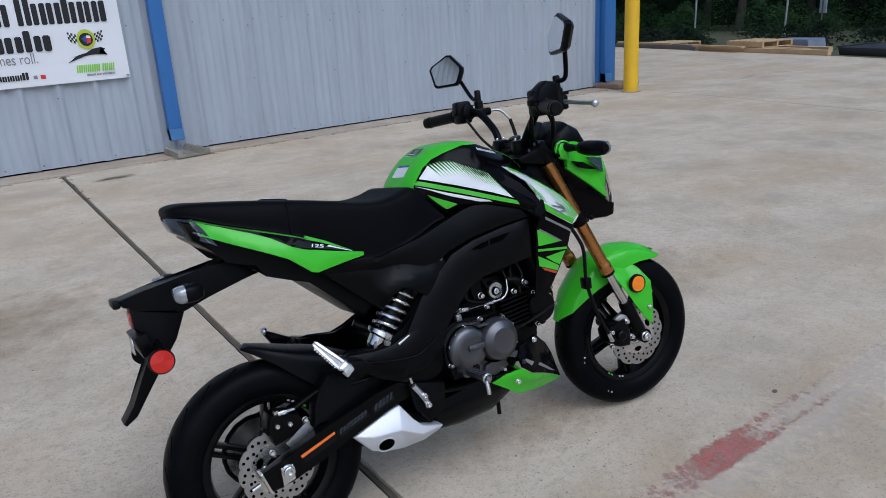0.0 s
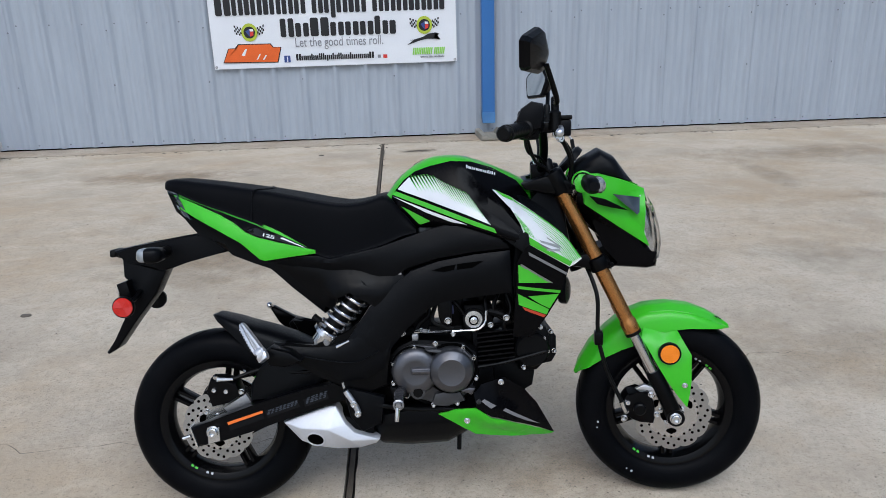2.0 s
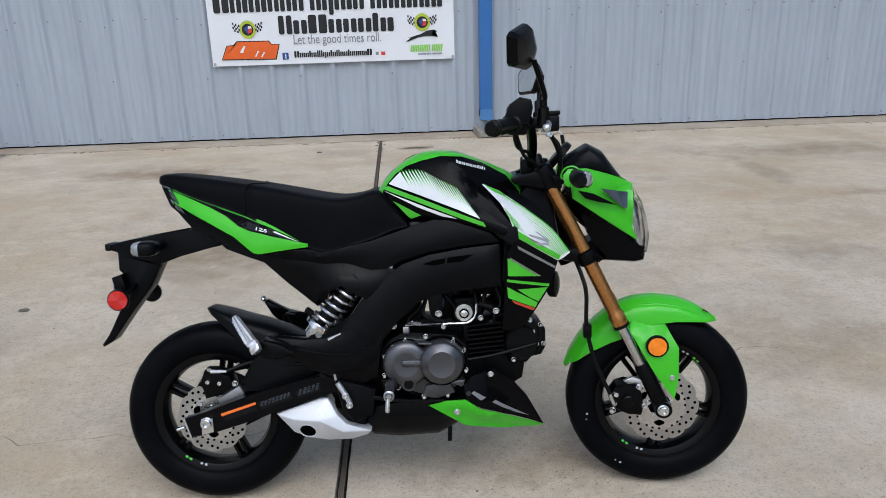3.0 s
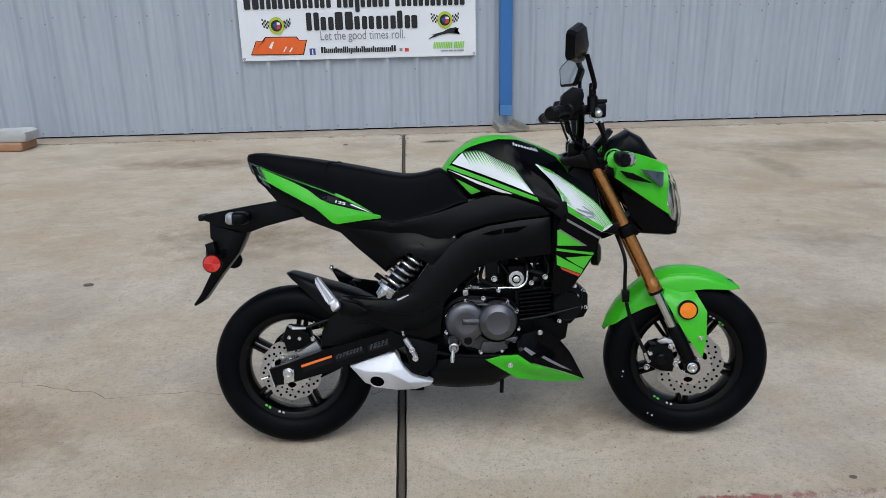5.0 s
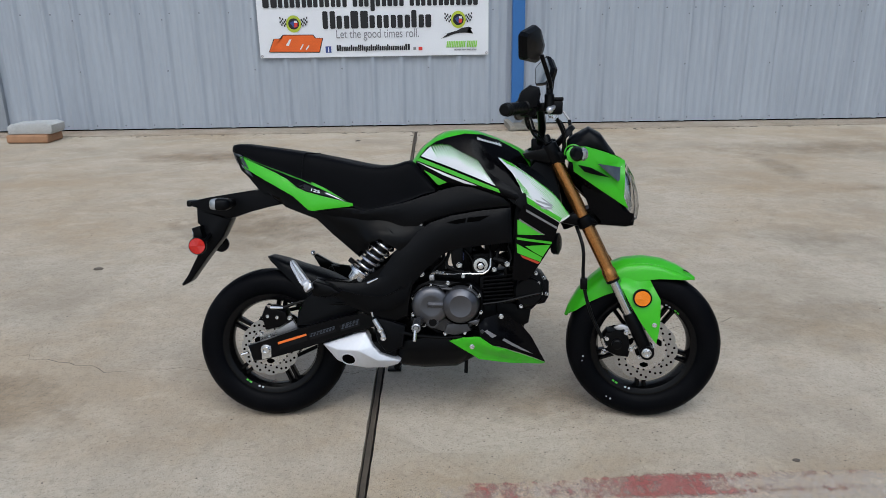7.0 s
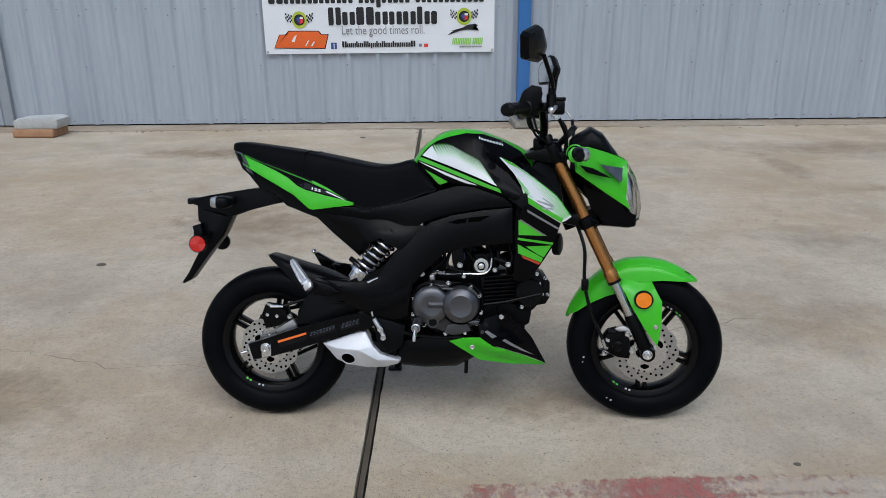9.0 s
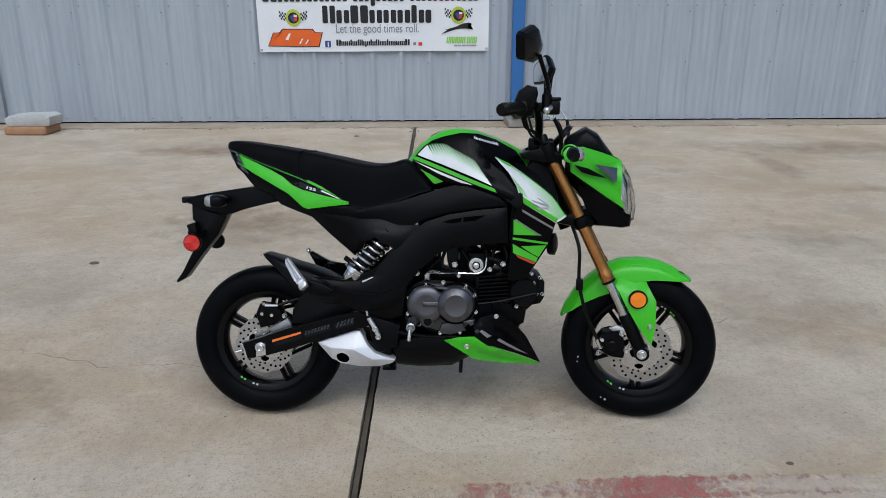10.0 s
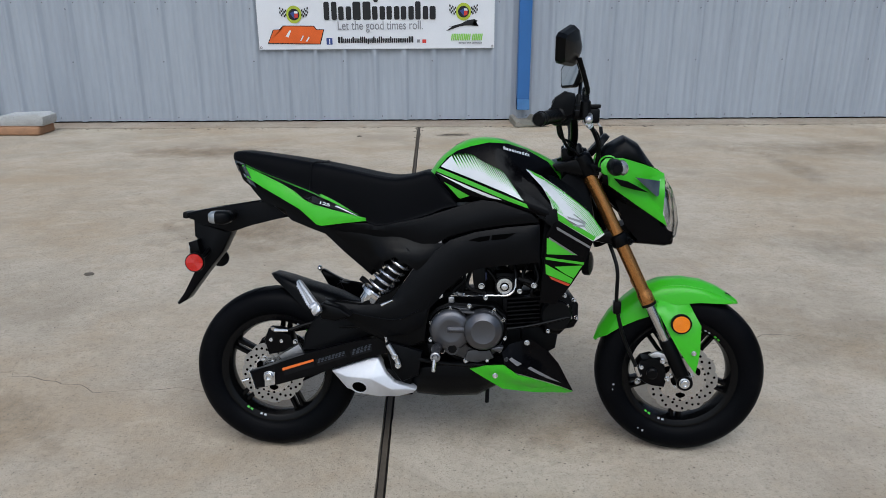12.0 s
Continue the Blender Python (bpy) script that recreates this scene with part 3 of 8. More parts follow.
# small stones and dark specks on the yard
rnd = random.Random(5)
bm = bmesh.new()
for x, y, r in [(1.065, -0.087, 0.013), (-1.709, 1.719, 0.03), (-0.665, 5.3, 0.03)]:
    s = bmesh.ops.create_icosphere(bm, subdivisions=1, radius=r)
    bmesh.ops.scale(bm, vec=(1, 0.7, 0.25), verts=s["verts"])
    bmesh.ops.translate(bm, vec=(x, y, gz(y) + 0.002), verts=s["verts"])
for _ in range(260):
    x, y = rnd.uniform(-3, 3), rnd.uniform(-0.6, 4)
    s = bmesh.ops.create_icosphere(bm, subdivisions=1, radius=rnd.uniform(0.0015, 0.0045))
    bmesh.ops.scale(bm, vec=(1, 0.8, 0.5), verts=s["verts"])
    bmesh.ops.translate(bm, vec=(x, y, gz(y) + 0.001), verts=s["verts"])
# dirt gathered in the joint's far end and along the foot of the wall
for _ in range(70):
    y = 5.79 - abs(rnd.gauss(0, 0.45))
    r = rnd.uniform(0.004, 0.014)
    s = bmesh.ops.create_icosphere(bm, subdivisions=1, radius=r)
    bmesh.ops.scale(bm, vec=(rnd.uniform(0.6, 1.4), rnd.uniform(0.8, 2.2), 0.3), verts=s["verts"])
    bmesh.ops.translate(bm, vec=(joint_x(y) + rnd.gauss(0, 0.016), y, gz(y) + 0.001), verts=s["verts"])
for _ in range(240):
    x, y = rnd.uniform(-4.2, 6.8), 5.80 - abs(rnd.gauss(0, 0.035))
    s = bmesh.ops.create_icosphere(bm, subdivisions=1, radius=rnd.uniform(0.003, 0.011))
    bmesh.ops.scale(bm, vec=(rnd.uniform(0.8, 3.0), 0.9, 0.35), verts=s["verts"])
    bmesh.ops.translate(bm, vec=(x, y, gz(y) + 0.001), verts=s["verts"])
tagged(finish("grit", bm, CRACK), "dark grit and small stones on the concrete", "grit", kind="stuff")

# ---- building ----
WALL_Y, CORNER_X = 6.15, 7.02


def ribbed_panel(x0, x1, z0, z1, phase):
    """Ribbed steel cladding: a trapezoid rib each foot and two shallow ones between."""
    prof = []
    pitch = 0.305
    n0 = int((x0 - phase) // pitch) - 1
    x = phase + n0 * pitch
    while x < x1 + pitch:
        for dx, out in ((-0.046, 0), (-0.036, 0.003), (-0.016, 0.026), (-0.008, 0.029), (0.008, 0.029), (0.016, 0.026), (0.036, 0.003), (0.046, 0), (0.097, 0), (0.104, 0.0042), (0.122, 0.0042), (0.129, 0),
                        (0.180, 0), (0.187, 0.0042), (0.205, 0.0042), (0.212, 0)):
            if x0 <= x + dx <= x1:
                prof.append((x + dx, out))
        x += pitch
    prof = [(x0, 0.0)] + prof + [(x1, 0.0)]
    bm = bmesh.new()
    rows = [[bm.verts.new((x, WALL_Y - out + d, z)) for x, out in prof] for z, d in ((z0, 0), (z1, 0), (z1, 0.06), (z0, 0.06))]
    rows.append(rows[0])
    for a, b in zip(rows, rows[1:]):
        for i in range(len(prof) - 1):
            bm.faces.new((a[i], a[i + 1], b[i + 1], b[i]))
    return bm


RIB = -1.765
wall = finish("wall_front", ribbed_panel(-4.47, CORNER_X, 0.079, 5.2, RIB), WALL_PAINT, smooth=50)
tagged(wall, "pale grey ribbed steel wall cladding with screws", "wall", kind="structure")
wall2 = finish("wall_front_left", ribbed_panel(-14.0, -4.55, 0.079, 5.2, RIB - 0.1), TRIM_GREY, smooth=25)
tagged(wall2, "darker grey ribbed steel wall cladding", "wall", kind="structure")
tagged(finish("wall_seam_trim", box(-4.56, -4.46, 6.095, 6.2, 0.08, 5.2, bevel=0.006), TRIM_GREY), "grey folded seam trim on the metal wall", "trim", kind="structure")
# near-black box puts the shadow line under the cladding into colour
tagged(finish("wall_gap", box(-14, CORNER_X, 6.165, 6.3, 0.0, 0.1), GAP_SHADE), "near-black strip painted as the shade under the wall cladding", "wall", kind="structure")
bm = box(-14, CORNER_X, 6.22, 6.5, 0.02, 5.2)
tagged(finish("wall_inner", bm, TRIM_GREY), "inner face of the metal wall", "wall", kind="structure")
bm = box(CORNER_X - 0.2, CORNER_X, 6.5, 18, 0.02, 5.2)
tagged(finish("wall_side", bm, WALL_PAINT), "grey metal side wall of the building", "wall", kind="structure")
bm = box(-14.2, CORNER_X + 0.25, 5.9, 18.3, 5.2, 5.4, bevel=0.02)
tagged(finish("roof", bm, TRIM_GREY), "flat grey metal roof edge of the building", "roof", kind="structure")

bm = bmesh.new()
for zrow, off in ((1.262, 0.055), (1.20, -0.02), (0.685, -0.02), (0.115, 0.06)):
    k = int((-4.3 - RIB) / 0.305)
    while RIB + k * 0.305 < CORNER_X - 0.1:
        x = RIB + k * 0.305 + off
        if not (abs(off) < 0.03 and k % 3):
            out = 0.028 if abs(off) < 0.03 else 0.0
            add_turned(bm, [(0.008, 0), (0.008, 0.002), (0.0045, 0.003), (0.0045, 0.006), (0, 0.0065)], (x, WALL_Y - out, zrow), (0, -1, 0), 8)
        k += 1
tagged(finish("wall_screws", bm, SCREW), "rows of small steel screws in the wall cladding", "screws", kind="stuff")


def downspout(x, y, w, d, z_foot, turned_out=True):
    """A square rain pipe with a foot elbow and wall straps."""
    root = new("downspout")
    root.location = (x, y, z_foot)
    h = 5.1 - z_foot
    bm = add_box(bmesh.new(), -w / 2, w / 2, -d / 2, d / 2, 0.09, h, bevel=0.008)
    part("pipe", bm, BLUE, root)
    bm = bmesh.new()
    rings = []
    for yy, zz, t in ((0, 0.115, 0), (-0.003, 0.085, 8), (-0.010, 0.055, 18), (-0.022, 0.028, 26)):
        c, s = math.cos(radians(t)), math.sin(radians(t))
        rings.append([Vector((a * w * 0.51, yy + b * d * 0.51 * c, zz + b * d * 0.51 * s)) for a, b in ((-1, -1), (1, -1), (1, 1), (-1, 1))])
    add_loft(bm, rings, caps=False)
    bmesh.ops.solidify(bm, geom=bm.faces[:], thickness=0.003)
    part("elbow", bm, BLUE_LIGHT, root, "lighter blue outlet elbow")
    # the shade inside the pipe mouth is a near-black box
    part("outlet_shade", box(-w * 0.46, w * 0.46, -0.052, 0.036, 0.004, 0.034), GAP_SHADE, root, "near-black box painted as the shade in the pipe mouth")
    for zz in (1.6, 3.6):
        part("strap", box(-w / 2 - 0.004, w / 2 + 0.004, -d / 2 - 0.004, d / 2 + 0.03, zz, zz + 0.03, bevel=0.003), BLUE, root)
    return root


spout = downspout(0.988, 6.075, 0.128, 0.09, 0.185)
tagged(spout, "square blue metal downspout fixed to the grey wall", "downspout")
spout2 = downspout(6.965, 6.05, 0.13, 0.1, 0.14)
tagged(spout2, "square blue metal downspout at the building's corner", "downspout")
bm = add_prism(bmesh.new(), [(6.86, 0.1), (7.22, 0.1), (7.22, 5.2), (6.86, 5.2)], 6.10, 6.3, bevel=0.01)
tagged(finish("corner_trim", bm, BLUE), "blue metal corner trim of the building", "trim", kind="structure")


def splash_block(x, y, z, w, length, tilt=0.0):
    """A concrete trough with two raised kerbs and an open front."""
    bm = bmesh.new()
    prof = [(-w / 2, 0), (w / 2, 0), (w / 2 - 0.005, 0.066), (w / 2 - 0.045, 0.072), (w / 2 - 0.07, 0.014), (-w / 2 + 0.07, 0.014), (-w / 2 + 0.045, 0.072), (-w / 2 + 0.005, 0.066)]
    add_prism(bm, prof, -length, 0, bevel=0.012, seg=2)
    for v in bm.verts:
        if v.co.y < -length * 0.5:
            v.co.z *= 0.8
            v.co.x *= 1.22
    ob = finish("splash_block", bm, BLOCK)
    ob.matrix_world = pose(x, y, z, 0, 0, tilt)
    return ob


tagged(splash_block(0.985, 6.12, 0.062, 0.27, 0.40, 7), "grey concrete splash block under the blue downspout", "splash block")
ob = tagged(finish("splash_board", box(-0.16, 0.30, -0.34, 0.06, 0, 0.065, bevel=0.008), DULL_WOOD), "brown board under the corner downspout", "board")
ob.matrix_world = pose(6.97, 6.05, 0.064, 0, 0, 4)


def bollard():
    root = new("bollard")
    root.location = (6.772, 5.43, 0.05)
    part("post", turned([(0.094, 0), (0.094, 1.35), (0.088, 1.4), (0.06, 1.44), (0, 1.45)], (0, 0, 0), (0, 0, 1), 36), YELLOW, root)
    part("collar", turned([(0.135, 0), (0.13, 0.012), (0.104, 0.016)], (0, 0, 0), (0, 0, 1), 36), FOOTING, root, "rough concrete collar")
    return tagged(root, "yellow painted steel bollard on the concrete yard", "bollard")


bollard()

# pale block on a brown plank by the wall
plank = tagged(finish("plank", box(-0.215, 0.205, -0.16, 0.14, 0, 0.085, bevel=0.02, seg=3), BRICK_WOOD), "brown worn wooden plank lying by the wall", "plank")
plank.matrix_world = pose(-3.925, 5.60, gz(5.60), 0, 0, -3)
bm = bmesh.new()
add_prism(bm, [(-0.215, 0), (0.205, 0), (0.228, 0.03), (0.228, 0.09), (0.17, 0.112), (-0.18, 0.098), (-0.222, 0.07)], -0.15, 0.12, bevel=0.014)
blk = tagged(finish("splash_block", bm, WHITE_BLOCK), "pale grey concrete block resting on a brown plank", "splash block")
blk.matrix_world = pose(-3.905, 5.61, gz(5.60) + 0.086, 0, 0, -2)


# ---- banner ----
def text_mesh(name, body, size, mat, parent, at, bold=0.0, align="CENTER", face="front", width=None):
    cu = bpy.data.curves.new(name, "FONT")
    cu.body, cu.size, cu.align_x, cu.offset = body, size, align, bold
    tmp = new("tmp_text", cu)
    bpy.context.view_layer.update()
    me = bpy.data.meshes.new_from_object(tmp.evaluated_get(bpy.context.evaluated_depsgraph_get()))
    bpy.data.objects.remove(tmp)
    me.name = name
    me.materials.clear()
    me.materials.append(mat)
    if width:
        w = max(v.co.x for v in me.vertices) - min(v.co.x for v in me.vertices)
        me.transform(Matrix.Diagonal((width / w, 1, 1, 1)))
    ob = new(name, me)
    ob.parent = parent
    ob.matrix_basis = pose(*at, 90, 0, 0)
    return ob


def flat(name, outline, mat, parent, y, label=""):
    bm = bmesh.new()
    bm.faces.new([bm.verts.new((x, y, z)) for x, z in outline])
    bmesh.ops.triangulate(bm, faces=bm.faces)
    return part(name, bm, mat, parent, label, smooth=0)


def lettering(name, x0, x1, z0, h, pattern, mat, parent, y, slant=0.0, low=0.74):
    """A row of plain upright bars for a trade name. Each sign of the pattern is a pair of bars or a single one:
    M a wide tall pair, B a tall pair, o a low pair, g a low pair that hangs below, d a low bar beside a tall one, k a tall bar beside a low one, l a tall single, i a low single, _ a space."""
    wide = {"M": 1.35, "_": 0.42, "l": 0.52, "i": 0.52}
    total = sum(wide.get(c, 1.0) for c in pattern)
    u = (x1 - x0) / total
    bm = bmesh.new()
    x = x0

    def bar(xa, xb, za, zb):
        r = min(0.012, (xb - xa) * 0.2)
        pts = [(xa, za + r), (xa + r, za), (xb - r, za), (xb, za + r), (xb, zb - r), (xb - r, zb), (xa + r, zb), (xa, zb - r)]
        bm.faces.new([bm.verts.new((px + slant * (pz - z0), y, pz)) for px, pz in pts])
    for c in pattern:
        w = u * wide.get(c, 1.0)
        g = 0.10 * u
        xa, xb = x + g / 2, x + w - g / 2
        xm, gap = (xa + xb) / 2, 0.075 * u
        tall, small = z0 + h, z0 + h * low
        if c in "li":
            bar(xa, xb, z0, tall if c == "l" else small)
        elif c != "_":
            drop = 0.2 * h if c == "g" else 0
            bar(xa, xm - gap, z0, tall if c in "MBk" else small)
            bar(xm + gap, xb, z0 - drop, tall if c in "MBd" else small)
        x += w
    return part(name, bm, mat, parent, smooth=0)


def disc_pts(cx, cz, rx, rz, n=32):
    return [(cx + rx * math.cos(2 * math.pi * k / n), cz + rz * math.sin(2 * math.pi * k / n)) for k in range(n)]


def emblem(cx, cz, s, parent):
    """A round badge with chequered wings."""
    flat("badge_ring", disc_pts(cx, cz, 0.105 * s, 0.115 * s), INK_LIME, parent, -0.0085)
    flat("badge_field", disc_pts(cx, cz, 0.075 * s, 0.075 * s), INK, parent, -0.0105)
    flat("badge_map", [(cx - 0.05 * s, cz + 0.01), (cx, cz + 0.045 * s), (cx + 0.005, cz - 0.055 * s), (cx - 0.02 * s, cz - 0.03 * s)], INK_BLUE, parent, -0.0125)
    flat("badge_map", [(cx + 0.005, cz + 0.008), (cx + 0.055 * s, cz + 0.008), (cx + 0.05 * s, cz - 0.04 * s), (cx + 0.005, cz - 0.05 * s)], INK_RED, parent, -0.0125)
    flat("badge_map", [(cx + 0.005, cz + 0.045 * s), (cx + 0.05 * s, cz + 0.04 * s), (cx + 0.055 * s, cz + 0.01), (cx + 0.005, cz + 0.01)], BANNER, parent, -0.0125)
    for sg in (-1, 1):
        bm = bmesh.new()
        for i in range(5):
            for j in range(4):
                if (i + j) % 2 == 0:
                    a0, a1 = 0.1 + i * 0.019, 0.1 + (i + 1) * 0.019
                    h0 = 0.055 - 0.027 * j
                    tilt = 0.007 * i
                    q = [(cx + sg * a0 * s, cz + (h0 - 0.02 + tilt) * s), (cx + sg * a1 * s, cz + (h0 - 0.02 + tilt + 0.006) * s),
                         (cx + sg * a1 * s, cz + (h0 + 0.007 + tilt + 0.006) * s), (cx + sg * a0 * s, cz + (h0 + 0.007 + tilt) * s)]
                    bm.faces.new([bm.verts.new((x, -0.0085, z)) for x, z in q])
        part("badge_flag", bm, INK, parent, smooth=0)


def build_banner():
    w, h = 2.395, 1.24
    root = new("banner")
    root.matrix_world = pose(-1.715, 6.112, 0.802, 0, -0.2, 0)
    bm = bmesh.new()
    n, k = 48, 24
    g = [[bm.verts.new((w * i / n, 0.004 * math.sin(i * 0.9) * (1 - j / k) * 0.5 + 0.002 * math.sin(j * 0.7 + i * 0.3), h * j / k)) for i in range(n + 1)] for j in range(k + 1)]
    for a, b in zip(g, g[1:]):
        for i in range(n):
            bm.faces.new((a[i], a[i + 1], b[i + 1], b[i]))
    r = bmesh.ops.extrude_face_region(bm, geom=bm.faces[:])
    bmesh.ops.translate(bm, vec=(0, -0.002, 0), verts=[q for q in r["geom"] if isinstance(q, bmesh.types.BMVert)])
    part("sheet", bm, BANNER, root)
    y = -0.0075
    # shop name and maker's name in heavy black bars
    lettering("name_lettering", 0.06, 2.29, 0.50, 0.225, "Moiolood_Bgolo_Boolooi", INK, root, y, low=0.78)
    lettering("maker_lettering", 0.665, 1.805, 0.285, 0.175, "BoMoooki", INK, root, y, low=0.74)
    lettering("web_lettering", 0.80, 1.57, 0.06, 0.062, "MoiolodBgoloBoolooiooM", INK, root, y, low=0.72)
    tagged(text_mesh("slogan", "Let the good times roll.", 0.125, INK_GREY, root, (1.235, y, 0.19), width=0.86), "grey printed slogan", kind="stuff")
    flat("blue_icon", [(0.685, 0.045), (0.745, 0.045), (0.745, 0.11), (0.685, 0.11)], INK_BLUE, root, y)
    flat("icon_bar", [(0.712, 0.05), (0.722, 0.05), (0.722, 0.1), (0.712, 0.1)], BANNER, root, y - 0.002)
    flat("red_icon", [(1.66, 0.055), (1.70, 0.055), (1.70, 0.090), (1.66, 0.090)], INK_RED, root, y)
    flat("icon_bar", [(1.605, 0.06), (1.635, 0.06), (1.635, 0.09), (1.605, 0.09)], INK_GREY, root, y)
    # orange slanted mark with a dark edge and pale notches
    mark = [(0.10, 0.066), (0.158, 0.190), (0.236, 0.193), (0.255, 0.226), (0.560, 0.223), (0.585, 0.192), (0.658, 0.190), (0.617, 0.056), (0.36, 0.061)]
    cx, cz = 0.378, 0.14
    flat("orange_mark", [(cx + (x - cx) * 1.035, cz + (z - cz) * 1.10) for x, z in mark], INK, root, y)
    flat("orange_mark", mark, INK_ORANGE, root, y - 0.002)
    for q in ([(0.315, 0.185), (0.335, 0.187), (0.305, 0.118), (0.275, 0.128)], [(0.415, 0.080), (0.432, 0.085), (0.462, 0.135), (0.448, 0.135)], [(0.475, 0.078), (0.490, 0.078), (0.52, 0.12), (0.508, 0.125)]):
        flat("mark_notch", q, BANNER, root, y - 0.004)
    # running shape over a green bar row
    flat("leaping_shape", [(1.90, 0.17), (1.98, 0.225), (2.06, 0.245), (2.12, 0.275), (2.19, 0.285), (2.225, 0.27), (2.20, 0.25), (2.17, 0.235),
                           (2.235, 0.215), (2.15, 0.225), (2.10, 0.225), (2.04, 0.215), (1.98, 0.195)], INK, root, y)
    flat("leaping_shape", [(1.93, 0.215), (2.02, 0.228), (2.0, 0.215)], INK, root, y - 0.001)
    lettering("green_lettering", 1.95, 2.27, 0.078, 0.066, "BBBBlB_BBB", INK_GREEN, root, y, slant=0.15)
    lettering("small_lettering", 2.03, 2.27, 0.046, 0.016, "BBBBB_BBB_BBBBBBB", INK_GREY, root, y)
    emblem(0.372, 0.340, 0.74, root)
    emblem(2.080, 0.358, 0.74, root)
    for x in (0.02, w - 0.02):
        for z in (0.02, h - 0.02):
            part("grommet", turned([(0.006, 0), (0.013, 0), (0.013, 0.003), (0.006, 0.003)], (x, -0.002, z), (0, -1, 0), 16, closed=True), ALLOY, root, "small metal eyelet")
    return tagged(root, "white vinyl shop banner with black lettering on the wall", "banner")


build_banner()


# ---- far side of the yard ----
def pallet(w=1.2, d=1.0):
    """A pallet: three stringers, top and bottom boards."""
    root = new("pallet")
    for y in (-d / 2, -0.02, d / 2 - 0.04):
        part("stringer", box(-w / 2, w / 2, y, y + 0.04, 0.016, 0.105), LUMBER, root)
    for i in range(7):
        x = -w / 2 + (w - 0.09) * i / 6
        part("top_board", box(x, x + 0.09, -d / 2, d / 2, 0.105, 0.122), LUMBER, root)
        if i % 3 == 0:
            part("bottom_board", box(x, x + 0.09, -d / 2, d / 2, 0, 0.016), LUMBER, root)
    return root


def timber(length, w, h, mat, at, yaw):
    ob = finish("timber", box(-length / 2, length / 2, -w / 2, w / 2, 0, h, bevel=0.004, seg=1), mat)
    ob.matrix_world = pose(*at, 0, 0, yaw)
    return ob


base = tagged(pallet(0.95, 0.8), "pale wooden pallet lying on timbers at the yard's edge", "pallet", "pallets at the yard edge")
base.matrix_world = pose(13.2, 7.63, 0.15, 0, 0, 78)
copy_thing(base, pose(13.95, 10.3, 0.06, 0, 0, 75))
for ln, w, h, mt, x, y, z, yaw in ((3.2, 0.10, 0.09, LUMBER, 12.72, 7.33, 0.06, 79), (2.6, 0.12, 0.09, LUMBER, 13.02, 7.6, 0.06, 78), (2.6, 0.12, 0.09, LUMBER, 13.42, 7.4, 0.06, 78), (1.5, 0.10, 0.04, LUMBER, 12.78, 8.3, 0.15, 75),
                                   (2.4, 0.2, 0.09, GREY_LUMBER, 13.6, 10.7, 0.06, 78), (2.3, 0.14, 0.07, GREY_LUMBER, 13.85, 11.0, 0.06, 74), (2.0, 0.1, 0.04, LUMBER, 13.62, 10.9, 0.15, 78), (1.1, 0.16, 0.11, GREY_LUMBER, 13.3, 9.5, 0.06, 66)):
    tagged(timber(ln, w, h, mt, (x, y, z), yaw), "long squared timber lying by the pallets" if mt is LUMBER else "grey weathered timber lying by the pallets", "timber", "timbers at the yard edge")
bm = bmesh.new()
add_prism(bm, [(-0.45, -0.13), (0.45, -0.13), (0.42, 0.07), (-0.40, 0.075)], -0.25, 0.25, bevel=0.015)
ob = tagged(finish("tarpaulin", bm, TARP), "bulky blue-grey tarpaulin lying behind the pallet", "tarpaulin")
ob.matrix_world = pose(13.75, 7.1, 0.19, 0, 0, 80)


def crate():
    root = new("crate")
    part("tub", prism([(-0.55, 0), (0.55, 0), (0.6, 0.14), (-0.6, 0.14)], -0.5, 0.5, bevel=0.02), BIN, root)
    for x in (-0.61, 0.55):
        part("rim", box(x, x + 0.06, -0.52, 0.52, 0.138, 0.165, bevel=0.006), BIN, root)
    part("badge", box(-0.05, 0.08, -0.508, -0.498, 0.07, 0.12), SIGN_GREY, root, "small pale sticker")
    return root


c = tagged(crate(), "low black plastic crate at the yard's edge", "crate")
c.matrix_world = pose(12.95, 5.03, 0.05, 0, 0, 76)

for x, y, lean in ((20.0, 14.16, 1), (20.0, 11.1, 3)):
    root = new("fence_post")
    root.matrix_world = pose(x, y, -0.09, 0, lean, 0)
    part("pole", turned([(0.03, 0), (0.03, 2.4), (0.02, 2.43), (0, 2.44)], (0, 0, 0), (0, 0, 1), 12), STEEL_POST, root)
    part("cap", turned([(0.036, 2.39), (0.036, 2.42), (0.01, 2.47), (0, 2.47)], (0, 0, 0), (0, 0, 1), 12), STEEL_POST, root)
    tagged(root, "thin galvanised fence post before the trees", "fence post", "fence posts")
root = new("notice_board")
root.matrix_world = pose(19.5, 9.75, -0.09, 0, 0, 62)
part("board", box(-0.15, 0.15, -0.01, 0.01, 0.62, 1.3, bevel=0.005), SIGN_GREY, root)
part("stake", box(-0.02, 0.02, 0.012, 0.03, 0, 1.25), GREY_LUMBER, root)
tagged(root, "small blank pale notice board on a stake", "sign")


def leaf_cloud(rnd, n, place, size):
    """Leaves as small bent blades at places given by a function."""
    verts, faces = [], []
    for _ in range(n):
        c = place()
        a = Vector((rnd.gauss(0, 1), rnd.gauss(0, 1), rnd.gauss(0, 1))).normalized()
        b = a.orthogonal().normalized()
        s = size * rnd.uniform(0.6, 1.5)
        i = len(verts)
        verts += [c - a * s, c + b * s * 0.4, c + a * s, c - b * s * 0.4]
        faces.append((i, i + 1, i + 2, i + 3))
    return verts, faces


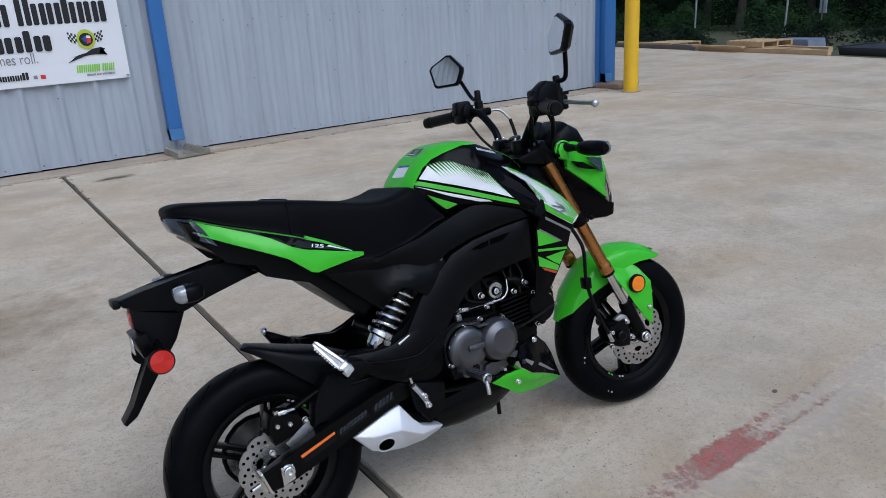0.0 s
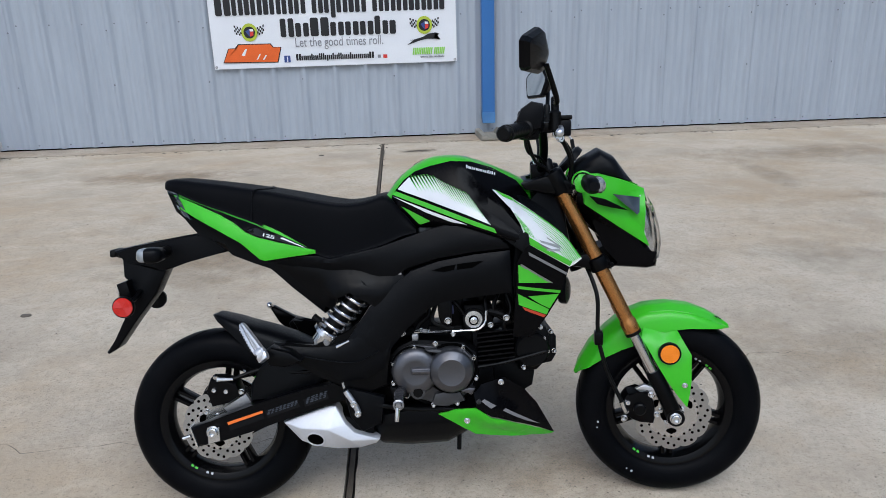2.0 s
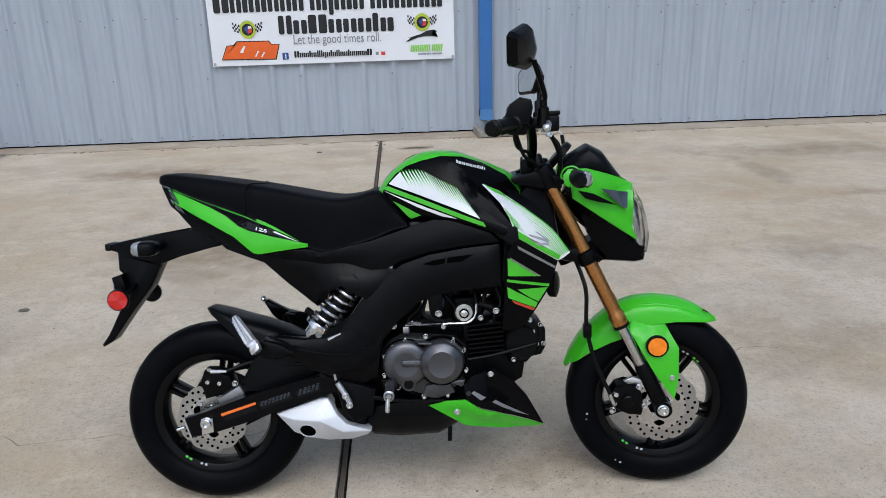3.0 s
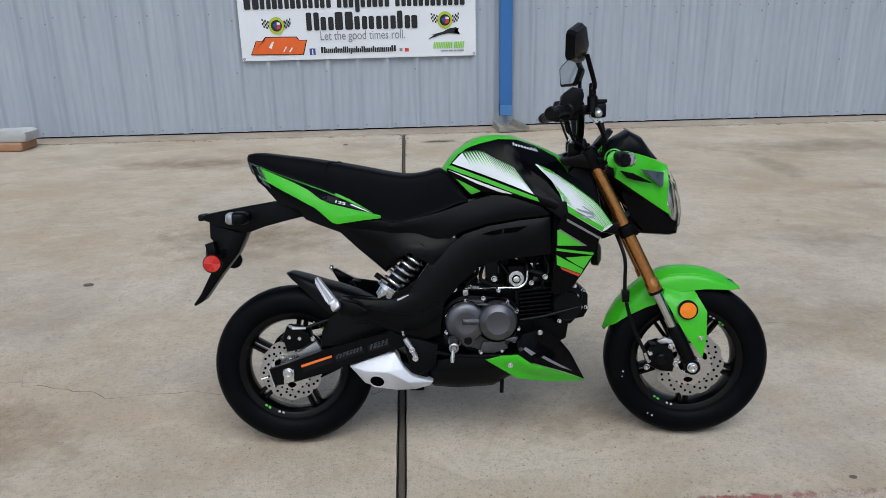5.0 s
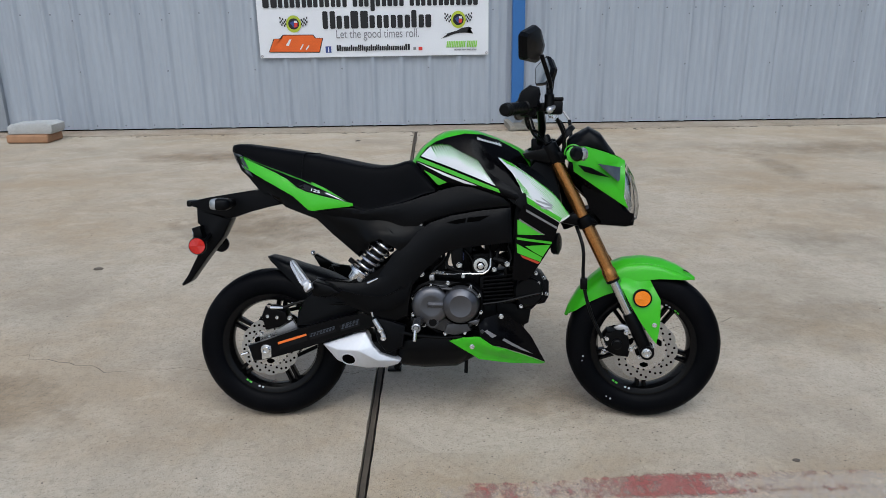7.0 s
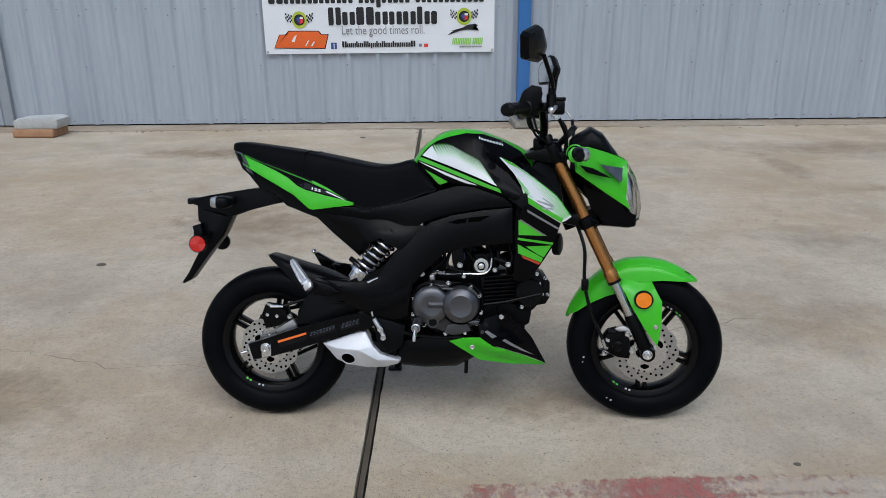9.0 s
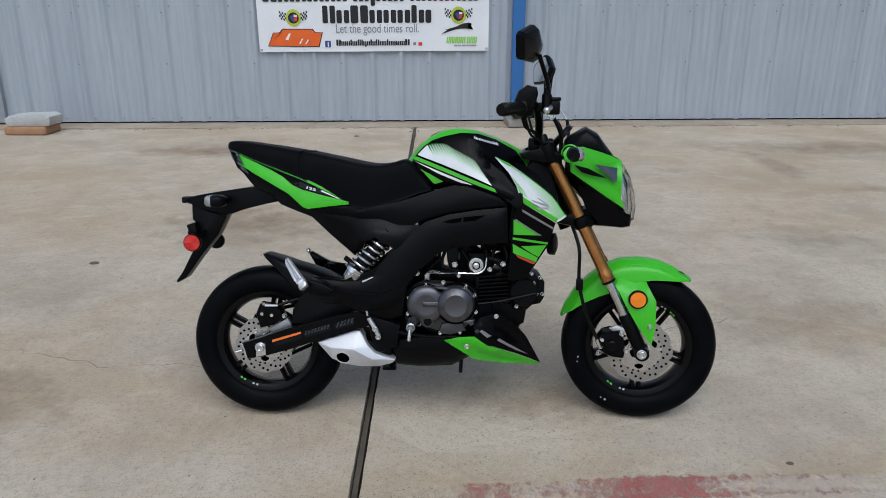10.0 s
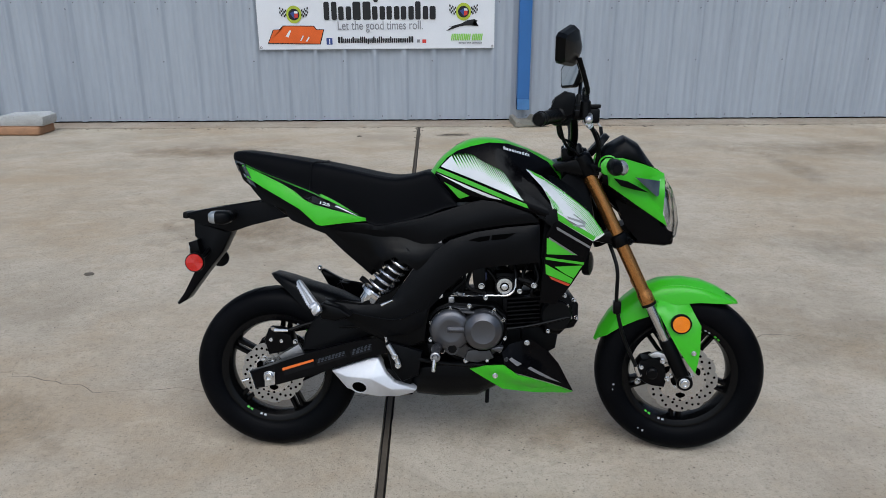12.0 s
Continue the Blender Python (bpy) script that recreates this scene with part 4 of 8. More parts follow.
def cloud_object(name, data, mat, parent=None):
    me = bpy.data.meshes.new(name)
    me.from_pydata(*[data[0], [], data[1]])
    me.materials.append(mat)
    ob = new(name, me)
    if parent:
        ob.parent = parent
    return ob


def tree(seed, height):
    rnd = random.Random(seed)
    root = new("tree")
    bm = bmesh.new()
    top = Vector((rnd.uniform(-0.4, 0.4), rnd.uniform(-0.4, 0.4), height * 0.7))
    add_tube(bm, [(0, 0, 0), (top.x * 0.3, top.y * 0.4, height * 0.25), (top.x * 0.8, top.y * 0.6, height * 0.5), top], (0.16, 0.05), 10)
    tips = [top]
    for k in range(9):
        t = rnd.uniform(0.3, 0.95)
        s = Vector((top.x * t, top.y * t, height * 0.7 * t))
        a = rnd.uniform(0, 6.28)
        e = s + Vector((math.cos(a) * 1.5, math.sin(a) * 1.5, rnd.uniform(0.4, 1.3)))
        add_tube(bm, [s, (s + e) / 2 + Vector((0, 0, -0.15)), e], (0.05, 0.015), 6, steps=3)
        tips += [e, (s + e) / 2]
    part("trunk", bm, BARK, root)

    def place():
        c = rnd.choice(tips)
        return c + Vector((rnd.gauss(0, 0.55), rnd.gauss(0, 0.55), rnd.gauss(0, 0.42)))
    cloud_object("crown", leaf_cloud(rnd, 8500, place, 0.05), LEAF, root)
    return root


first = [tree(s, h) for s, h in ((1, 6.5), (2, 7.5), (3, 5.5))]
rnd = random.Random(11)
spots = [(23 + rnd.uniform(-1, 3), -8 + 2.3 * k + rnd.uniform(-0.7, 0.7)) for k in range(17)]
for i, (x, y) in enumerate(spots):
    m4 = pose(x, y, -0.09, 0, 0, rnd.uniform(0, 360))
    t = first[i] if i < 3 else copy_thing(first[i % 3], m4)
    t.matrix_basis = m4
    tagged(t, "tall leafy tree in the wood beyond the yard", "tree", "trees beyond the yard")


def thicket(seed, n, x0, x1, y0, y1, h, size, mat, label):
    """Dense undergrowth: overlapping uneven clumps of leaves."""
    rnd = random.Random(seed)
    clumps = [(rnd.uniform(x0, x1), rnd.uniform(y0, y1), rnd.uniform(0.5, 1.0) * h, rnd.uniform(0.5, 1.1)) for _ in range(int((y1 - y0) * 2.4))]

    def place():
        x, y, hh, r = rnd.choice(clumps)
        a, q = rnd.uniform(0, 6.28), rnd.random() ** 0.6
        zz = rnd.random()
        rr = r * q * (1.1 - zz ** 2)
        return Vector((x + math.cos(a) * rr, y + math.sin(a) * rr, -0.09 + zz * hh))
    return tagged(cloud_object("undergrowth", leaf_cloud(rnd, n, place, size), mat), label, "undergrowth", kind="stuff")


thicket(21, 50000, 20.9, 23.0, -8, 26, 1.3, 0.04, LEAF, "green leafy bushes at the wood's edge")
thicket(22, 50000, 23.5, 26.5, -10, 30, 3.6, 0.07, LEAF_DARK, "dense bushes within the wood, coloured dark as in shade")
thicket(24, 40000, 14.8, 20.0, -6, 22, 0.55, 0.05, LEAF_DARK, "low weeds between the yard and the wood, coloured dark as in shade")
# a plain sheet closes the view, with the wood's shade in its colour
bm = bmesh.new()
pts = [(27 + 1.5 * math.sin(k * 0.8), -30 + 4 * k) for k in range(20)]
lo = [bm.verts.new((x, y, -0.1)) for x, y in pts]
hi = [bm.verts.new((x + 0.5, y, 7 + 1.2 * math.sin(i * 1.7))) for i, (x, y) in enumerate(pts)]
for i in range(len(pts) - 1):
    bm.faces.new((lo[i], lo[i + 1], hi[i + 1], hi[i]))
tagged(finish("backdrop", bm, LEAF_DARK), "far woodland sheet behind the trees, coloured dark as in shade", "woodland", kind="structure")


# ---- the motorcycle: x ahead, y to its left, z up, leaning on its stand ----
bike = new("motorcycle")
bike.matrix_world = pose(0.0845, 0.228, 0.001, -10.5, 0, -3.2)
tagged(bike, "small lime green and black motorcycle leaning on its side stand", "motorcycle")
AXIS_FOOT = Vector((0.6655, 0, 0))
STEER = Matrix.Translation(AXIS_FOOT) @ Matrix.Rotation(radians(-7.3), 4, Vector((-math.sin(radians(26)), 0, math.cos(radians(26))))) @ Matrix.Translation(-AXIS_FOOT)


def steered(ob):
    ob.matrix_basis = STEER
    return ob


def spart(name, bm, mat, label="", smooth=35):
    return steered(part(name, bm, mat, bike, label, smooth))


WHEEL_R = 0.2425


def prismatic_lens(c, s, r, out):
    """A round reflector lens whose face is pressed into three pairs of shallow facets."""
    bm = bmesh.new()
    c = Vector(c)
    n = 36
    mid = bm.verts.new(c + Vector((0, s * (out + 0.0035), 0)))
    prev = None
    rings = []
    for k, (f, rise) in enumerate(((1.0, 0.0), (0.96, 0.0012), (0.5, 0.0020))):
        row = []
        for i in range(n):
            a = 2 * math.pi * i / n
            ridge = 0.0024 * (1 - abs(((a / (2 * math.pi) * 6) % 2) - 1)) if k else 0
            row.append(bm.verts.new(c + Vector((math.cos(a) * r * f, s * (out + rise + ridge * f), math.sin(a) * r * f))))
        rings.append(row)
    for p, q in zip(rings, rings[1:]):
        for i in range(n):
            bm.faces.new((p[i], p[(i + 1) % n], q[(i + 1) % n], q[i]))
    for i in range(n):
        bm.faces.new((rings[-1][i], rings[-1][(i + 1) % n], mid))
    return bm


def wheel(x, name, turn, disc_r, holes):
    """A cast wheel: rim, hub and five double spokes; tyre and brake disc are sub-parts."""
    c = Vector((x, 0, WHEEL_R))
    bm = bmesh.new()
    rim = [(0.146, -0.034), (0.158, -0.040), (0.165, -0.040), (0.165, -0.034), (0.156, -0.030), (0.150, -0.012), (0.150, 0.012), (0.156, 0.030),
           (0.165, 0.034), (0.165, 0.040), (0.158, 0.040), (0.146, 0.034), (0.140, 0.015), (0.139, 0), (0.140, -0.015)]
    add_turned(bm, rim, c, (0, 1, 0), 72, closed=True)
    w = part(name, bm, RIM_BLACK, bike, "black cast alloy wheel with five double spokes")
    bm = bmesh.new()
    add_turned(bm, [(0.02, -0.06), (0.034, -0.058), (0.04, -0.03), (0.046, -0.012), (0.046, 0.012), (0.04, 0.03), (0.034, 0.058), (0.02, 0.06)], c, (0, 1, 0), 32)
    part("hub", bm, FRAME_BLACK, w)
    for k in range(5):
        a = radians(turn + 72 * k)
        for s in (-1, 1):
            a0, a1 = a + s * 0.30, a + s * 0.074
            p0 = c + Vector((math.cos(a0) * 0.038, 0, math.sin(a0) * 0.038))
            p1 = c + Vector((math.cos(a1) * 0.144, 0, math.sin(a1) * 0.144))
            d = (p1 - p0).normalized()
            n = Vector((-d.z, 0, d.x))
            rings = []
            for q, wd, t in ((p0, 0.0085, 0.020), ((p0 + p1) / 2, 0.0058, 0.015), (p1, 0.0065, 0.019)):
                rings.append([q + n * wd * u + Vector((0, t * v, 0)) for u, v in ((-1, -0.6), (-0.6, -1), (0.6, -1), (1, -0.6), (1, 0.6), (0.6, 1), (-0.6, 1), (-1, 0.6))])
            part("spoke", add_loft(bmesh.new(), rings), RIM_BLACK, w)
    # tyre
    prof = [(0.163, -0.037), (0.168, -0.043), (0.178, -0.050), (0.192, -0.0535), (0.207, -0.0530), (0.222, -0.0485), (0.2340, -0.037), (0.2398, -0.024), (0.2420, -0.011), (0.2425, 0)]
    prof = prof + [(r, -y) for r, y in prof[-2::-1]] + [(0.160, 0.03), (0.160, -0.03)]
    ty = part("tyre", turned(prof, c, (0, 1, 0), 128, closed=True), RUBBER, w, "black rubber tyre", smooth=50)
    # raised bead line, and curved tread cuts whose shade is painted as near-black strips
    part("bead_line", turned([(0.1795, -0.0512), (0.1815, -0.0523), (0.1835, -0.0528), (0.1825, -0.0505)], c, (0, 1, 0), 96, closed=True), RUBBER, ty)
    bm = bmesh.new()
    n = 22
    for k in range(n):
        for s in (-1, 1):
            a0 = 2 * math.pi * (k + (0.5 if s > 0 else 0)) / n
            prev = None
            for j in range(9):
                t = j / 8
                yy = s * (0.008 + 0.037 * t)
                rr = float(np.interp(abs(yy), [0, 0.011, 0.024, 0.037, 0.047], [0.2425, 0.2420, 0.2398, 0.2340, 0.2228])) + 0.0005
                a = a0 + 0.30 * t ** 1.6
                wd = 0.0042 * (1 - 0.75 * t) / rr
                cur = [bm.verts.new(c + Vector((math.cos(a + q) * rr, yy, math.sin(a + q) * rr))) for q in (-wd, wd)]
                if prev:
                    bm.faces.new((prev[0], prev[1], cur[1], cur[0]))
                prev = cur
    tagged(part("tread_groove", bm, GAP_SHADE, ty, "near-black curved strips painted as the shade in tread grooves"), kind="stuff")
    # brake disc with a wavy rim, slots and drillings
    bm = bmesh.new()
    nn = 120
    yd0, yd1 = -0.0745, -0.0705
    loops = []
    for yy in (yd0, yd1):
        inner = [bm.verts.new(c + Vector((math.cos(a) * disc_r * 0.66, yy, math.sin(a) * disc_r * 0.66))) for a in [2 * math.pi * i / nn for i in range(nn)]]
        outer = []
        for i in range(nn):
            a = 2 * math.pi * i / nn
            r = disc_r * (0.945 + 0.065 * abs(math.cos(a * 6)) ** 0.45)
            outer.append(bm.verts.new(c + Vector((math.cos(a) * r, yy, math.sin(a) * r))))
        loops.append((inner, outer))
    for i in range(nn):
        j = (i + 1) % nn
        for inner, outer in loops:
            bm.faces.new((inner[i], inner[j], outer[j], outer[i]))
        bm.faces.new((loops[0][1][i], loops[0][1][j], loops[1][1][j], loops[1][1][i]))
        bm.faces.new((loops[0][0][i], loops[0][0][j], loops[1][0][j], loops[1][0][i]))
    dsc = part("brake_disc", bm, DISC_RING, w, "wavy drilled steel brake disc")
    bm = bmesh.new()
    add_turned(bm, [(disc_r * 0.30, -0.072), (disc_r * 0.30, -0.0755), (disc_r * 0.68, -0.0755), (disc_r * 0.68, -0.0715)], c, (0, 1, 0), 60, closed=True)
    part("disc_carrier", bm, DISC_STEEL, dsc, "brushed steel disc carrier")
    # near-black discs paint the drillings' shade; the steel itself is not pierced
    bm = bmesh.new()
    for i in range(36):
        a = 2 * math.pi * (i + 0.5) / 36
        r = disc_r * (0.91, 0.76, 0.85)[i % 3]
        add_turned(bm, [(0.0039, -0.0752), (0.0042, -0.0698), (0, -0.0698)], c + Vector((math.cos(a) * r, 0, math.sin(a) * r)), (0, 1, 0), 10)
    # near-black studs paint the shaded gaps between the ring and its carrier
    for i in range(24):
        if i % 4 != 3:
            a = 2 * math.pi * i / 24
            add_turned(bm, [(0.0032, -0.0760), (0.0032, -0.0698), (0, -0.0698)], c + Vector((math.cos(a) * disc_r * 0.66, 0, math.sin(a) * disc_r * 0.66)), (0, 1, 0), 8)
    for i in range(holes):
        a = 2 * math.pi * (i + 0.5) / holes
        if i % 2:
            continue
        for da in (-0.16, -0.08, 0.0, 0.08, 0.16):
            add_turned(bm, [(0.0085 - 0.02 * abs(da), -0.0760), (0.0085 - 0.02 * abs(da), -0.0698), (0, -0.0698)], c + Vector((math.cos(a + da) * disc_r * 0.5, 0, math.sin(a + da) * disc_r * 0.5)), (0, 1, 0), 14)
    tagged(part("drilling", bm, GAP_SHADE, dsc, "near-black discs painted as the shade in drilled holes"), kind="stuff")
    for i in range(5):
        a = 2 * math.pi * i / 5 + 0.4
        bm = add_bolt(bmesh.new(), c + Vector((math.cos(a) * 0.03, -0.0755, math.sin(a) * 0.03)), (0, -1, 0), 0.005, 0.005)
        part("disc_bolt", bm, ZINC, w)
    # short coloured marks on the rim's edge
    for a, mt, ln in ((-128, GREEN_TRIM, 0.058), (-111, GREY_MARK, 0.05), (58, GREY_MARK, 0.05), (45, GREEN_TRIM, 0.058)):
        for kk in (0, 1):
            bm = bmesh.new()
            a0 = radians(a + turn * 0 + 4.6 * kk)
            q = []
            for rr in (0.1475, 0.1525):
                q.append([bm.verts.new(c + Vector((math.cos(a0 + t) * rr, -0.0346 - (rr - 0.146) * 0.5, math.sin(a0 + t) * rr))) for t in (0, ln * 0.45, ln * 0.9)])
            for i in range(2):
                bm.faces.new((q[0][i], q[0][i + 1], q[1][i + 1], q[1][i]))
            part("rim_mark", bm, mt, w, smooth=0)
    return w


rear = wheel(-0.5965, "rear_wheel", -65, 0.092, 6)
front = wheel(0.5965, "front_wheel", -90, 0.100, 6)
front.matrix_basis = STEER
# chalky scuffs on the front tyre's side
for dx, dz, r in ((-0.188, -0.036, 0.0032), (-0.190, -0.052, 0.0022), (-0.111, -0.169, 0.0024), (-0.098, -0.176, 0.0036)):
    part("scuff", turned([(r, 0), (r * 0.8, 0.0012), (0, 0.0014)], (0.5965 + dx, -0.0530, WHEEL_R + dz), (0, -1, 0), 9), GREY_MARK, front, "pale chalky scuff")

# ---- fork ----
def fork_x(z):
    return 0.317 + 0.4905 * (0.823 - z)


FD = Vector((0.4905, 0, -1)).normalized()
for s in (-1, 1):
    y = 0.093 * s
    bm = bmesh.new()
    top = Vector((fork_x(0.835), y, 0.835))
    ln = (Vector((fork_x(0.468), y, 0.468)) - top).length
    add_turned(bm, [(0.012, -0.006), (0.0185, 0), (0.0185, ln - 0.045), (0.0185, ln - 0.04), (0.0215, ln - 0.032), (0.0215, ln - 0.006), (0.0195, ln)], top, FD, 28)
    leg = spart("fork_tube", bm, GOLD, "gold anodised upper fork tube")
    bm = turned([(0.0145, ln - 0.01), (0.0145, ln + 0.16)], top, FD, 24)
    t = part("slider", bm, CHROME, leg, "bright steel fork slider")
    bm = turned([(0.0218, ln - 0.004), (0.0218, ln + 0.004), (0.0155, ln + 0.006)], top, FD, 24)
    part("dust_seal", bm, CABLE, leg, "black rubber seal")
    bm = bmesh.new()
    add_turned(bm, [(0.0175, ln + 0.115), (0.0205, ln + 0.125), (0.0205, ln + 0.225), (0.019, ln + 0.25), (0.014, ln + 0.262)], top, FD, 24)
    add_turned(bm, [(0.022, -0.02), (0.022, 0.02)], (0.6, y, 0.243), (0, 1, 0), 24)
    part("axle_lug", bm, FRAME_BLACK, leg, "black cast axle lug")
    bm = bmesh.new()
    add_bolt(bm, (0.5985, s * 0.112, 0.2435), (0, s, 0), 0.0125, 0.012)
    part("axle_nut", bm, ZINC, leg, "plated axle nut")
spart("axle", turned([(0.009, -0.1), (0.009, 0.1)], (0.5965, 0, 0.2425), (0, 1, 0), 16), ZINC)
for z, w, h in ((0.845, 0.125, 0.034), (0.65, 0.118, 0.028)):
    x = fork_x(z)
    bm = bmesh.new()
    out = [(x - 0.095, z + 0.01), (x - 0.03, z + h / 2 + 0.012), (x + 0.028, z + h / 2 - 0.004), (x + 0.034, z - h / 2), (x - 0.02, z - h / 2), (x - 0.085, z - h / 2 + 0.012)]
    add_prism(bm, out, -w + 0.012, w - 0.012, bevel=0.006)
    for s in (-1, 1):
        up = 0.040 if z > 0.8 else 0.014
        add_turned(bm, [(0.016, -up - 0.006), (0.024, -up), (0.0248, -up + 0.004), (0.0248, 0.014), (0.0235, 0.017)], (x, 0.093 * s, z), FD, 24)
        add_bolt(bm, (x + 0.03, 0.115 * s, z), (0.4, s, 0), 0.006, 0.006)
    spart("fork_clamp", bm, FRAME_BLACK, "black cast fork clamp")
spart("steering_stem", tube([(fork_x(0.87) - 0.048, 0, 0.875), (fork_x(0.63) - 0.048, 0, 0.62)], 0.026, 20), FRAME_BLACK)
spart("key_switch", turned([(0.02, 0), (0.02, 0.04), (0.016, 0.046), (0, 0.046)], (0.285, 0, 0.862), (-0.3, 0, 1), 20), CABLE)
for s in (-1, 1):
    bc = spart("bar_clamp", box(0.236, 0.276, s * 0.052 - 0.016, s * 0.052 + 0.016, 0.855, 0.9, bevel=0.006), FRAME_BLACK)
    bolts("clamp_bolt", [(xx, s * 0.052, 0.899) for xx in (0.246, 0.266)], (0, 0, 1), 0.004, 0.006, bc)

# front mudguard
cf = Vector((0.5965, 0, WHEEL_R))
st = [(160.5, 0.264, 0.262, 0.010), (152, 0.268, 0.243, 0.05), (140, 0.272, 0.226, 0.062), (127, 0.275, 0.212, 0.066), (116, 0.284, 0.204, 0.068), (104, 0.287, 0.209, 0.07),
      (92, 0.285, 0.221, 0.07), (80, 0.282, 0.229, 0.067), (70, 0.277, 0.238, 0.062), (61, 0.272, 0.252, 0.052), (55, 0.269, 0.264, 0.022)]
bm = bmesh.new()
rings = []
for a, r, re, w in st:
    u = Vector((math.cos(radians(a)), 0, math.sin(radians(a))))
    half = [(0, r), (w * 0.30, r - 0.001), (w * 0.55, r - 0.008), (w * 0.9, r - 0.022 if r - 0.022 > re else (r + re) / 2), (w, re)]
    line = smooth_path([(0, y, q) for y, q in half], 3)
    rings.append([cf + u * p.z + Vector((0, -p.y, 0)) for p in reversed(line)] + [cf + u * p.z + Vector((0, p.y, 0)) for p in line[1:]])
vs = [[bm.verts.new(p) for p in r] for r in rings]
for a, b in zip(vs, vs[1:]):
    for k in range(len(a) - 1):
        bm.faces.new((a[k], a[k + 1], b[k + 1], b[k]))
bmesh.ops.subdivide_edges(bm, edges=[e for e in bm.edges if abs((e.verts[0].co - cf).length - (e.verts[1].co - cf).length) < 0.02 and (e.verts[0].co - e.verts[1].co).length > 0.028], cuts=1, smooth=1.0)
bmesh.ops.recalc_face_normals(bm, faces=bm.faces)
bmesh.ops.solidify(bm, geom=bm.faces[:], thickness=0.003)
guard = spart("front_mudguard", bm, GREEN, "glossy lime green front mudguard", smooth=40)
arm = [(0.530, 0.486, 0.052), (0.513, 0.455, 0.090), (0.545, 0.395, 0.112), (0.573, 0.347, 0.114), (0.600, 0.308, 0.115), (0.626, 0.274, 0.115), (0.632, 0.31, 0.115), (0.635, 0.342, 0.115),
       (0.634, 0.413, 0.114), (0.613, 0.451, 0.094), (0.603, 0.472, 0.062), (0.56, 0.490, 0.050)]
for s in (-1, 1):
    spart("mudguard_stay", shell(arm, bulge=0.003, side=s), GREEN, "lime green mudguard stay")
    bm = bmesh.new()
    add_bolt(bm, (0.618, s * 0.118, 0.335), (0, s, 0), 0.0058, 0.006)
    spart("stay_bolt", bm, ZINC)
    c = (0.579, s * 0.112, 0.4185)
    r = spart("side_reflector", turned([(0.0285, 0), (0.0285, 0.008), (0.0275, 0.0105), (0.0240, 0.0105), (0.0236, 0.009)], c, (0, s, 0), 36), CABLE, "black reflector housing")
    part("reflector_lens", prismatic_lens(c, s, 0.0242, 0.009), LENS_ORANGE, r, "round orange reflector lens", smooth=8)
for s in (-1, 1):
    line = []
    for a, yy, rr in ((122, 0.047, 0.262), (112, 0.050, 0.268), (102, 0.053, 0.272), (92, 0.054, 0.271), (82, 0.053, 0.268), (72, 0.049, 0.262), (64, 0.042, 0.258)):
        line.append(cf + Vector((math.cos(radians(a)) * rr, s * yy, math.sin(radians(a)) * rr)))
    tg = tree_of(guard)
    inv = STEER.inverted()
    hits = []
    for p in smooth_path(line, 4):
        q = STEER @ p
        near, nor, _, _ = tg.find_nearest(q)
        hits.append(inv @ near)
    spart("guard_ridge", tube(hits, 0.0022, 6, smooth=False), GREEN, "moulded ridge on the mudguard")
for a, yy in ((63, -0.012), (62, -0.020), (64.5, -0.024)):
    u = Vector((math.cos(radians(a)), 0, math.sin(radians(a))))
    spart("guard_mark", turned([(0.004, 0), (0.004, 0.0022), (0, 0.0024)], cf + u * 0.2712 + Vector((0, yy, 0)), u, 10), INK, "small black mark")
# front caliper, hose
bm = bmesh.new()
add_prism(bm, [(0.462, 0.285), (0.478, 0.308), (0.505, 0.306), (0.53, 0.315), (0.545, 0.285), (0.55, 0.245), (0.545, 0.225), (0.51, 0.228), (0.49, 0.236), (0.468, 0.252)], -0.108, -0.052, bevel=0.007)
add_turned(bm, [(0.016, 0), (0.016, 0.01), (0.012, 0.013)], (0.508, -0.108, 0.268), (0, -1, 0), 20)
cal = spart("brake_caliper", bm, FRAME_BLACK, "black front brake caliper")
bolts("caliper_bolt", [(x, -0.106, z) for x, z in ((0.537, 0.305), (0.552, 0.252), (0.474, 0.262), (0.478, 0.285))], (0, -1, 0), 0.0065, 0.008, cal)
spart("brake_hose", tube([(0.31, -0.15, 0.965), (0.335, -0.11, 0.90), (0.33, -0.055, 0.80), (0.36, -0.068, 0.68), (0.390, -0.098, 0.60), (0.400, -0.110, 0.555), (0.402, -0.108, 0.464), (0.424, -0.11, 0.373), (0.463, -0.112, 0.286), (0.474, -0.11, 0.262)], 0.0055, 10), CABLE, "black front brake hose")
spart("hose_union", tube([(0.462, -0.113, 0.288), (0.468, -0.1135, 0.272), (0.473, -0.113, 0.262)], 0.0068, 10), CHROME, "bright hose union")
spart("union_bolt", add_bolt(bmesh.new(), (0.470, -0.112, 0.244), (-0.35, -1, 0), 0.0068, 0.012), CHROME, "bright union bolt")
spart("caliper_bracket", prism([(0.498, 0.318), (0.520, 0.330), (0.556, 0.318), (0.552, 0.300), (0.520, 0.302)], -0.100, -0.088, bevel=0.002), CAST_ALLOY, "plated caliper bracket")
spart("hose_clip", box(0.392, 0.414, -0.118, -0.088, 0.44, 0.475, bevel=0.004), FRAME_BLACK)

# ---- handlebar, sitting a little askew in its clamps ----
TILT = Matrix.Translation((0.262, 0, 0.88)) @ Matrix.Rotation(radians(-1.7), 4, "X") @ Matrix.Translation((-0.262, 0, -0.88))


def bar_part(name, bm, mat, label="", smooth=35):
    ob = part(name, bm, mat, bike, label, smooth)
    ob.matrix_basis = STEER @ TILT
    return ob


